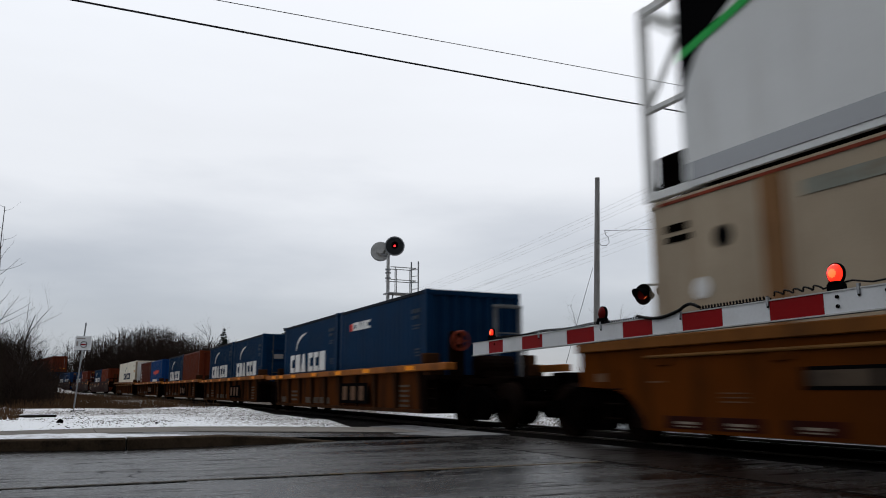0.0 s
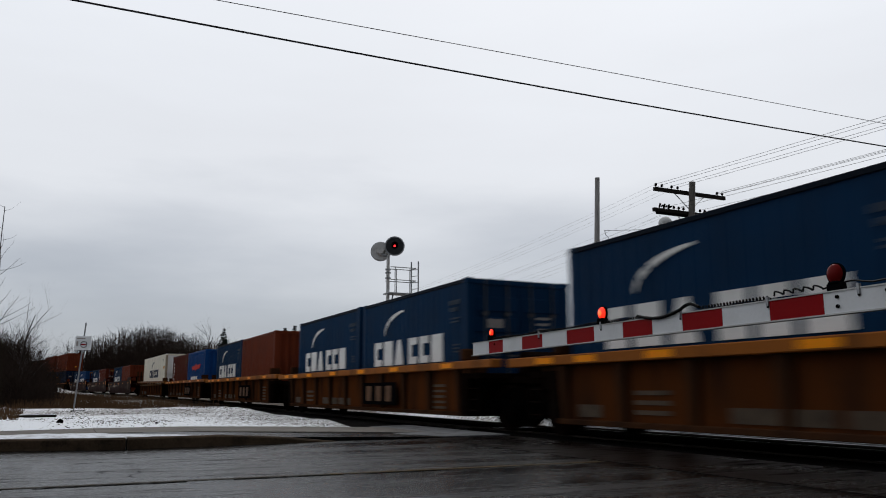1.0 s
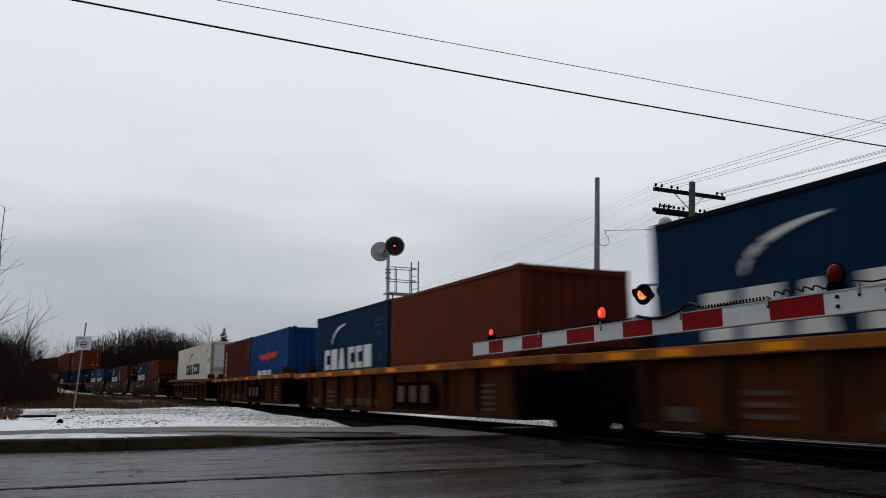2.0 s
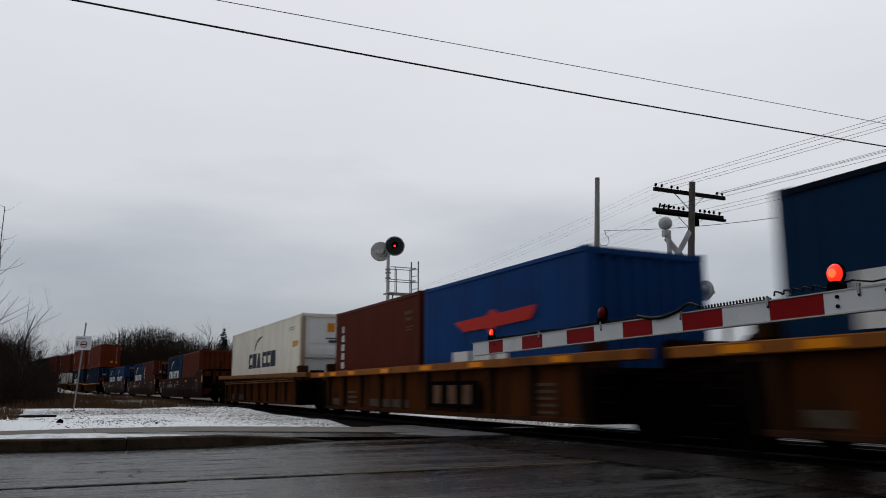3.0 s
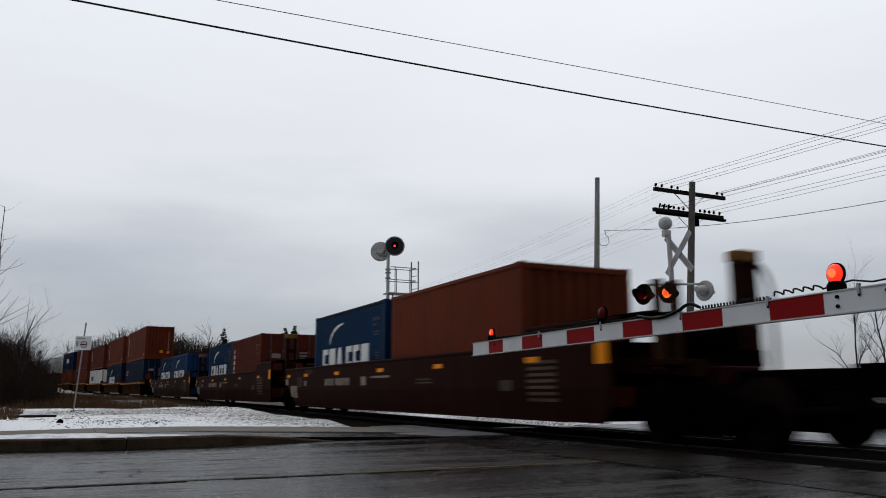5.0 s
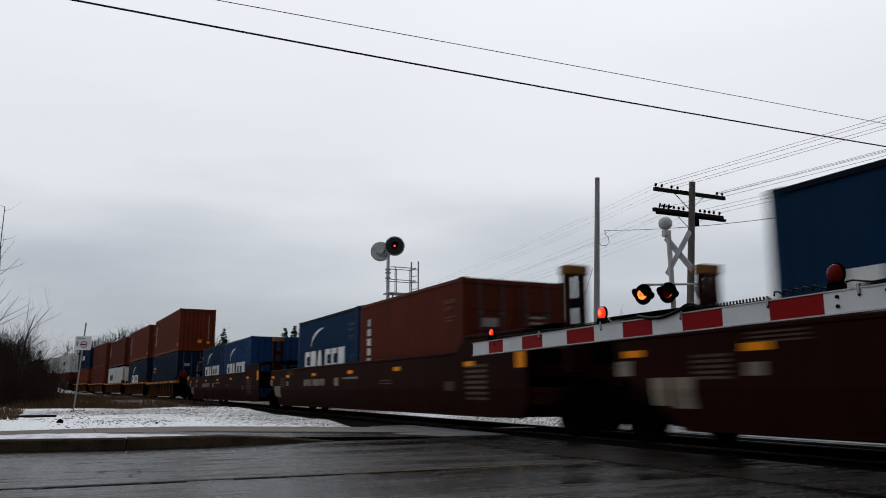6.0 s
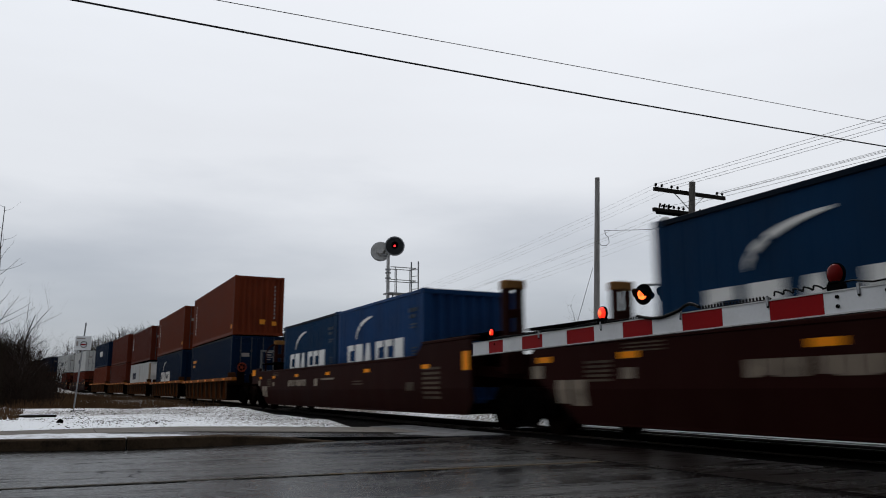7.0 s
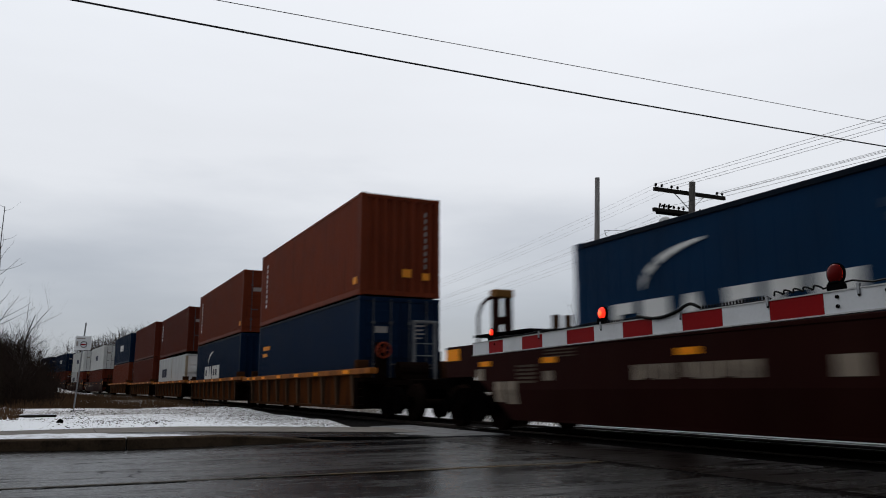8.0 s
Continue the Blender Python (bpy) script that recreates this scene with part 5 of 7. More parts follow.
def head_low_marks(th):
    yo = -HALF
    part("rust_streak", boxes((-4.2, -3.85, yo - 0.003, yo + 0.01, 0.2, 2.80)), rust_post, th, "brown rust-stained post")
    part("round_patch", rod(bmesh.new(), (-4.8, yo - 0.004, 2.22), (-4.8, yo + 0.02, 2.22), 0.14, None, 18), black_paint, th, "round dark vent")
    part("pale_patch", rod(bmesh.new(), (-5.2, yo - 0.004, 1.62), (-5.2, yo + 0.02, 1.62), 0.14, None, 14), lettering_white, th, "pale round patch")
    part("side_writing", bars([(-5.8, -5.4, 2.42, 2.52), (-5.8, -5.35, 2.28, 2.36)], yo)(), steel_black, th)
    part("top_band", boxes((-5.9, 5.9, yo - 0.006, yo + 0.01, 2.80, 2.84)), wheel_red, th, "thin red-brown top rail")
    part("patched_strip", boxes((-3.6, 1.5, yo - 0.003, yo + 0.01, 2.45, 2.62)), paint_patch, th, "patched grey-green strip")


def build_train():
    # double stack at the head
    yellow_car(142.2, (-8.05,), (True, False), "smooth")
    head_low = container("container", "weathered beige container with rust streaks under another box", FORTY, HICUBE, paint_beige, 142.0, DECK, "end", "", T40, smooth=True)
    head_low_marks(head_low)
    head_top = container("container", "light grey container with dark panel and green stripe", 11.4, HICUBE, paint_pale, 142.3, DECK + HICUBE + 0.03, "end", "", T40, smooth=True)
    head_marks(head_top)
    # five yellow wells
    yellow_car(122.25, (8.05, -8.05), (False, True))
    pair((paint_navy, "end", "small", "navy corrugated container with a small white and red mark"), (paint_navy, "end", "swoosh", NAVY_L), 125.37, 119.03)
    yellow_car(106.2, (-8.05,))
    pair((paint_navy, "door", "swoosh", NAVY_L), (paint_navy, "end", "swoosh", NAVY_L), 109.43, 103.06)
    yellow_car(90.35, (-8.05,))
    pair((paint_orange, "end", "", ORANGE_L), (paint_navy, "end", "swoosh", NAVY_L), 93.5, 87.18)
    yellow_car(74.3, (-8.05,))
    pair((paint_blue, "end", "redbar", "bright blue corrugated container with a red mark"), (paint_maroon, "door", "column", "maroon corrugated container with white blocks"), 77.5, 71.14)
    yellow_car(58.25, (-8.05,), (True, False), "tall")
    container("refrigerated_container", "off-white refrigerated container with dark block shapes, cooling unit in its nose", FORTY, HICUBE + 0.03, paint_white, 58.25, DECK, "reefer", "reefer", T40, smooth=True)
    # three brown wells
    brown_car(36.35, (10.1, -10.1), (False, True))
    pair((paint_orange, "end", "", ORANGE_L), (paint_navy, "end", "swoosh", NAVY_L), 39.5, 32.95, DECK + 0.03)
    brown_car(16.05, (-10.1,))
    pair((paint_maroon, "door", "column", "maroon corrugated container with white blocks, door end forward"), (paint_navy, "end", "swoosh", NAVY_L), 19.15, 12.9, DECK + 0.04)
    brown_car(-4.05, (-10.1,), (True, False))
    pair((paint_blue_dark, "end", "swoosh", "mid-blue corrugated container with white swoosh and block shapes"), (paint_navy, "end", "swoosh", NAVY_L), -0.87, -7.1, DECK + 0.04)
    # five more yellow wells, stacked two high
    TOP = DECK + HICUBE + 0.035
    ps = (-26.35, -42.45, -58.9, -75.0, -91.1)
    for i, p in enumerate(ps):
        yellow_car(p, (8.05, -8.05) if i == 0 else (-8.05,), (i == 4, i == 0), "plain")
    container("container", "navy corrugated container, door end forward, yellow code", FORTY, HICUBE, paint_ink, ps[0], DECK, "door", "yellowcode", T40)
    container("container", "red-brown corrugated container on top of a navy one", FORTY, HICUBE, paint_orange, ps[0], TOP, "end", "sidecode", T40)
    container("container", "navy corrugated container with white swoosh under a red-brown one", FORTY, HICUBE, paint_ink, ps[1], DECK, "end", "far_swoosh", T40)
    container("container", "red-brown corrugated container, door end forward", FORTY, HICUBE, paint_orange, ps[1], TOP, "door", "sidecode", T40)
    pair((paint_grey, "reefer", "", "light grey refrigerated container under a maroon one"), (paint_grey, "end", "darkbadge", "off-white container with dark shapes under a maroon one"), ps[2] + 3.1, ps[2] - 3.1)
    container("container", "maroon corrugated container with white blocks", FORTY, HICUBE, paint_maroon, ps[2], TOP - 0.2, "door", "column", T40)
    container("container", "maroon corrugated container under another one", FORTY, HICUBE, paint_maroon, ps[3], DECK, "end", "", T40)
    container("container", "maroon corrugated container on top of another one", FORTY, HICUBE, paint_maroon, ps[3], TOP, "end", "", T40)
    container("container", "red-brown corrugated container under a navy one", FORTY, HICUBE, paint_orange, ps[4], DECK, "door", "", T40)
    container("container", "navy corrugated container with a white badge", FORTY, HICUBE, paint_ink, ps[4], TOP, "end", "badge", T40)
    # the far brown wells, going round the curve
    far = ((paint_maroon, paint_grey, "darkbadge"), (paint_maroon, paint_grey, "darkbadge"), (paint_maroon, paint_ink, "badge"), (paint_orange, paint_ink, "badge"), (paint_grey, paint_grey, "darkbadge"), (paint_maroon, paint_maroon, "column"), (paint_ink, paint_orange, ""), (paint_maroon, paint_ink, "badge"))
    for i, (lo, hi, mk) in enumerate(far):
        p = -113.4 - 20.2 * i
        brown_car(p, (10.1, -10.1) if i == 0 else (-10.1,), (False, i == 0))
        for paint, z, m, where in ((lo, DECK, "", "in a well under another box"), (hi, TOP, mk, "stacked on another box")):
            if lo is paint and z == DECK and i in (0, 1):
                pair((paint_maroon, "end", "", "maroon corrugated container in a brown well"), (paint_grey if i else paint_maroon, "end", "darkbadge" if i else "", "short container in a brown well"), p + 3.2, p - 3.2)
            else:
                container("container", {"off-white container paint": "off-white", "light grey container paint": "light grey", "deep navy container paint": "navy", "red-brown container paint": "red-brown"}.get(paint.name, "maroon") + " steel container " + where, FORTY, HICUBE, paint, p, z if z == DECK else TOP - (0.3 if i in (0, 1) else 0), "door", m, T40)


paint_blue_dark = surface("mid-blue container paint", (0.010, 0.042, 0.125), 0.5, dirt=GRIME, amount=0.2, streak=6, bump=0.08)
build_train()


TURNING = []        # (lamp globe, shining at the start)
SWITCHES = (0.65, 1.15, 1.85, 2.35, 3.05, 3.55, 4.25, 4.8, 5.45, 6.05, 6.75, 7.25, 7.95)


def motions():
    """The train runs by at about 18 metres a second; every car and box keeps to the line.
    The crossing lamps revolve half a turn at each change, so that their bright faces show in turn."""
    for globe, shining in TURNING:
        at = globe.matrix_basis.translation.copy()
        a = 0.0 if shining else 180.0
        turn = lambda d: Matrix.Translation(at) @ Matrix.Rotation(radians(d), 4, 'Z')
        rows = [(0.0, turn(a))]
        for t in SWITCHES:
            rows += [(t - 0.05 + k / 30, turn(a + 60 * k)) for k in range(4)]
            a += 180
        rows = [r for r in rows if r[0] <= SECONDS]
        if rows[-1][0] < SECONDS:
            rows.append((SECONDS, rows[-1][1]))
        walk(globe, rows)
    # wheels of the cars that pass close by roll with the train
    for w, k, place in WHEELS:
        if -25 < place < 140:
            at = w.matrix_basis.translation.copy()
            rows = []
            for i in range(int(SECONDS * FPS) + 1):
                t = i / FPS
                rows.append((t, Matrix.Translation(at) @ Matrix.Rotation(-run(t) / 0.44 + 1000.0, 4, 'Y')))
            walk(w, rows)
    times = [0.5 * i for i in range(17)]
    for th, place in CARS:
        rows = []
        for t in times:
            p, a = on_track(place - run(t))
            rows.append((t, Matrix.Translation(p) @ Matrix.Rotation(a, 4, 'Z')))
        walk(th, rows)
    for th, place, deck in LOADS:
        rows = []
        for t in times:
            p, a = on_track(place - run(t))
            rows.append((t, Matrix.Translation(p + Vector((0, 0, deck))) @ Matrix.Rotation(a, 4, 'Z')))
        walk(th, rows)


# ---- crossing gate, signals, poles, wires ----
RIGHT = Vector((math.cos(YAW), -math.sin(YAW), 0))


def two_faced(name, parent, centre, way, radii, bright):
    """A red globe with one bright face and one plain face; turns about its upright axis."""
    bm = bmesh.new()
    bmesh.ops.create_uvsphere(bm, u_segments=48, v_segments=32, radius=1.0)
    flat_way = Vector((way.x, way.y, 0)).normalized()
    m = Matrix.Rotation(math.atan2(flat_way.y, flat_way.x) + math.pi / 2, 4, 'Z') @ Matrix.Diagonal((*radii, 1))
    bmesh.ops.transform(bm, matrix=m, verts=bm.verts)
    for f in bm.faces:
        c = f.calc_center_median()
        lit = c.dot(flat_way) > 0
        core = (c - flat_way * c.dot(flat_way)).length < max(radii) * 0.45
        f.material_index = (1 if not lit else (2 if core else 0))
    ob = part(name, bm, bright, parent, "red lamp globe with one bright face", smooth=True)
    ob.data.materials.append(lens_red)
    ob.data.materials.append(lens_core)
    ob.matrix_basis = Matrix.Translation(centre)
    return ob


def build_gate():
    """The lowered arm, with red and white stripes, three lamps and the lamp cable along its top."""
    gate = thing("crossing_gate", "lowered red and white striped crossing gate arm with three red lamps", "crossing gate", Matrix.Translation((-1.0, 4.0, 0)))
    x = -7.58 + 1.0
    slope = 0.012
    zt = lambda xx: 1.235 + (xx + 6.58) * slope
    edges = [-7.58, -7.225, -6.93, -6.56, -6.20, -5.80, -5.40, -5.02, -4.67, -4.345, -3.96, -3.56, -3.165, -2.76, -2.35, -1.95, -1.55, -1.15]
    for i, (a, b) in enumerate(zip(edges, edges[1:])):
        a, b = a + 1.0, b + 1.0
        bm = bmesh.new()
        prism(bm, [(a + 0.0015, zt(a) - 0.122), (b - 0.0015, zt(b) - 0.122), (b - 0.0015, zt(b)), (a + 0.0015, zt(a))], -0.02, 0.02)
        part("stripe", bm, reflector_red if i % 2 else reflector_white, gate, "red reflective stripe" if i % 2 else "white reflective stripe")
    bm = bmesh.new()
    prism(bm, [(-6.60, zt(-6.6) - 0.132), (0.6, zt(0.6) - 0.132), (0.6, zt(0.6) - 0.123), (-6.60, zt(-6.6) - 0.123)], -0.026, 0.026)
    prism(bm, [(-6.60, zt(-6.6) + 0.001), (0.6, zt(0.6) + 0.001), (0.6, zt(0.6) + 0.009), (-6.60, zt(-6.6) + 0.009)], -0.026, 0.026)
    part("edge_channel", bm, aluminium_paint, gate, "dull metal edge channel")
    bm = bmesh.new()
    for xx in (-2.22 + 0.15, -1.86 + 0.10):
        for zz in (0.03, 0.085):
            rod(bm, (xx, -0.03, zt(xx) - zz), (xx, -0.019, zt(xx) - zz), 0.011, None, 10)
    for xx in (-6.1, -5.25, -4.3, -3.36, -2.57, -1.93):
        rod(bm, (xx, -0.028, zt(xx) - 0.035), (xx, -0.019, zt(xx) - 0.035), 0.007, None, 8)
    part("bolt", bm, steel_black, gate, "dark bolt heads")
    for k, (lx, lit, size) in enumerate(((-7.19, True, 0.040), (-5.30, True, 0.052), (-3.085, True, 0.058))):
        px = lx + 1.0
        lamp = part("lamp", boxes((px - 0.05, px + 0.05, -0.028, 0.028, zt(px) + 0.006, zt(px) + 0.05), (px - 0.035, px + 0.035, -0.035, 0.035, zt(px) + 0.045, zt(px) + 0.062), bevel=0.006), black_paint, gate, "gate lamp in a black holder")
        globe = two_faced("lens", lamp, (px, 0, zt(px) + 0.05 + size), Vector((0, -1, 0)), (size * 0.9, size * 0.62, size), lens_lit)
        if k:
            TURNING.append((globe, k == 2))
        bm = bmesh.new()
        n = 20
        for i in range(n):
            a, b = 2 * math.pi * i / n, 2 * math.pi * (i + 1) / n
            c = Vector((px, 0.005, zt(px) + 0.05 + size))
            beam(bm, c + Vector((math.cos(a) * size * 0.94, 0, math.sin(a) * size * 1.04)), c + Vector((math.cos(b) * size * 0.94, 0, math.sin(b) * size * 1.04)), 0.02, 0.008)
        part("lamp_rim", bm, black_paint, lamp, "black lamp rim")
    # cable: straight along the tip, looped past the middle, coiled towards the pivot
    bm = bmesh.new()
    pts = []
    for i in range(26):
        u = i / 25
        xx = -3.82 + u * 0.66
        sag = -0.036 * math.sin(math.pi * min(1.0, u / 0.72)) + (0.030 * math.sin(math.pi * (u - 0.72) / 0.28) if u > 0.72 else 0.0)
        pts.append((xx, -0.034, zt(xx) + 0.030 + sag))
    tube(bm, pts, 0.012, 7)
    part("cable", bm, cable_black, gate, "black cable along the arm")
    bm = bmesh.new()
    pts = []
    for i in range(640):
        u = i / 639
        xx = -6.15 + u * 2.34
        a = u * 2 * math.pi * 78
        pts.append((xx, -0.012 + 0.010 * math.cos(a), zt(xx) + 0.022 + 0.006 * math.sin(u * 19) + 0.010 * math.sin(a)))
    tube(bm, pts, 0.0048, 4)
    pts = []
    for i in range(220):
        u = i / 219
        xx = -3.18 + u * 0.62
        a = u * 2 * math.pi * 22
        pts.append((xx, -0.01 + 0.011 * math.cos(a), zt(xx) + 0.024 + 0.012 * math.sin(a)))
    tube(bm, pts, 0.0045, 4)
    pts = []
    for i in range(60):
        u = i / 59
        xx = -2.54 + u * 0.36
        a = u * 2 * math.pi * 5
        pts.append((xx + 0.012 * math.cos(a), -0.01, zt(xx) + 0.03 + 0.026 * abs(math.sin(a / 2))))
    tube(bm, pts, 0.006, 5)
    tube(bm, [(-2.18, 0, zt(-2.18) + 0.03), (-2.05, 0, zt(-2.05) + 0.05), (-1.98, 0, zt(-1.98) + 0.055), (-1.86, 0, zt(-1.86) + 0.03), (-1.5, 0, zt(-1.5) + 0.045), (-1.0, 0, zt(-1) + 0.03), (0.5, 0, zt(0.5) + 0.03)], 0.006, 5)
    part("coiled_cable", bm, cable_black, gate, "black coiled cable")["kind"] = "stuff"
    bm = bmesh.new()
    for xx in (-5.25, -4.3, -3.36, -2.57, -1.93):
        box(bm, xx - 0.008, xx + 0.008, -0.03, -0.01, zt(xx) - 0.03, zt(xx) + 0.03)
    part("cable_clip", bm, galvanised, gate, "small metal cable clips")
    # post and mechanism outside the view
    part("post", boxes((1.35, 1.6, -0.12, 0.12, 0.0, 3.2), (1.1, 1.9, -0.35, 0.35, 0.0, 0.3), bevel=0.02), aluminium_paint, gate)
    part("mechanism", boxes((0.55, 1.35, -0.25, 0.25, 0.85, 1.55), bevel=0.03), aluminium_paint, gate, "silver gate mechanism box")


def dish(bm, centre, way, radius, depth, seg=28):
    """A shallow round background plate facing way."""
    m = Matrix.Translation(centre) @ Vector(way).to_track_quat('Z', 'Y').to_matrix().to_4x4()
    bmesh.ops.create_cone(bm, cap_ends=True, segments=seg, radius1=radius * 0.92, radius2=radius, depth=depth, matrix=m)
    return m


def hood_shell(centre, way, radius, length, start, end, droop=0.0):
    """An open visor: part of a tube, with wall thickness, that reaches forward over a lens."""
    bm = bmesh.new()
    side = Vector((0, 0, 1)).cross(way).normalized()
    rings = []
    for r, out in ((radius, 0.0), (radius, length), (radius - 0.008, length), (radius - 0.008, 0.0)):
        row = []
        for i in range(15):
            a = radians(start + (end - start) * i / 14)
            row.append(bm.verts.new(centre + side * math.cos(a) * r + Vector((0, 0, math.sin(a) * r)) + way * out * (0.55 + 0.45 * max(0.0, math.sin(a))) - Vector((0, 0, droop * out))))
        rings.append(row)
    for k in range(4):
        p, q = rings[k], rings[(k + 1) % 4]
        for i in range(14):
            bm.faces.new((p[i], p[i + 1], q[i + 1], q[i]))
    for i in (0, 14):
        bm.faces.new([row[i] for row in rings])
    bmesh.ops.recalc_face_normals(bm, faces=bm.faces)
    return bm


def build_crossing_signal():
    base = Vector((-14.3, 12.8, 0))
    th = thing("crossing_signal", "silver crossing mast with crossed boards, bell and flashing lamps", "crossing signal", Matrix.Translation(base))
    part("mast", rod(bmesh.new(), (0, 0.12, -0.3), (0, 0.02, 4.45), 0.065, 0.06, 14), aluminium_paint, th, "silver painted mast", smooth=False)
    bm = boxes((-0.25, 0.25, -0.25, 0.25, -0.3, 0.35), bevel=0.03)
    part("foot", bm, concrete, th)
    bm = bmesh.new()
    bmesh.ops.create_uvsphere(bm, u_segments=18, v_segments=12, radius=0.165, matrix=Matrix.Translation((-0.07, 0, 4.72)))
    bell = part("bell", bm, aluminium_paint, th, "round silver bell", smooth=True)
    part("bell_bracket", boxes((-0.12, 0.02, -0.1, 0.1, 4.38, 4.55), bevel=0.02), aluminium_paint, bell)
    for a, dy in ((48, -0.085), (-48, -0.105)):
        bm = boxes((-0.61, 0.61, -0.008, 0.008, -0.078, 0.078), bevel=0.004)
        bl = part("crossed_board", bm, galvanised, th, "weathered grey crossed board")
        bl.matrix_basis = Matrix.Translation((0.30, dy + 0.12, 3.93)) @ Matrix.Rotation(radians(2), 4, 'Z') @ Matrix.Rotation(radians(a), 4, 'Y')
        bm = boxes((-0.42, -0.12, -0.012, -0.009, -0.035, 0.035), (0.14, 0.44, -0.012, -0.009, -0.035, 0.035))
        part("board_writing", bm, lettering_grey, bl, "faded plain bars")["kind"] = "stuff"
    part("cross_bar", rod(bmesh.new(), tuple(RIGHT * -0.65 + Vector((0, 0, 3.22))), tuple(RIGHT * 0.72 + Vector((0, 0, 3.24))), 0.028), aluminium_paint, th, "silver lamp bar")
    to_us = Vector((0.25, -0.97, 0.0))
    for off, z, way, facing in ((-0.56, 2.98, to_us, True), (0.02, 3.02, to_us, True), (0.82, 3.08, RIGHT * 0.80 + Vector((-0.54, 0.26, -0.04)), False)):
        c = RIGHT * off + Vector((0, 0, z)) + to_us * (0.14 if facing else 0.05)
        bm = bmesh.new()
        dish(bm, c, way, 0.25, 0.03)
        lamp = part("lamp", bm, black_paint if facing else aluminium_paint, th, "round lamp background, " + ("black" if facing else "silver seen from behind"))
        part("housing", rod(bmesh.new(), tuple(c - way * 0.02), tuple(c - way * 0.30), 0.13, 0.07 if not facing else 0.09, 16), aluminium_paint if not facing else black_paint, lamp)
        if not facing:
            part("hood", rod(bmesh.new(), tuple(c + way * 0.02), tuple(c + way * 0.36), 0.14, 0.05, 14), aluminium_paint, lamp, "silver lamp hood")
        if facing:
            globe = two_faced("lens", lamp, c + way * 0.06, way, (0.125, 0.05, 0.125), lens_amber)
            TURNING.append((globe, off > -0.1))
            bm = hood_shell(c, way, 0.15, 0.36, -12, 192, 0.12)
            part("hood", bm, black_paint, lamp, "black lamp hood")
        part("arm", rod(bmesh.new(), tuple(RIGHT * off + Vector((0, 0, 3.22))), tuple(c - way * 0.15), 0.02), aluminium_paint, lamp)


lens_amber = glow("lit crossing lamp", (1.0, 0.12, 0.02), 4.0)


signal_face = surface("weathered black signal face", (0.016, 0.018, 0.021), 0.45, var=0.3, bump=0.05, spec=0.3)


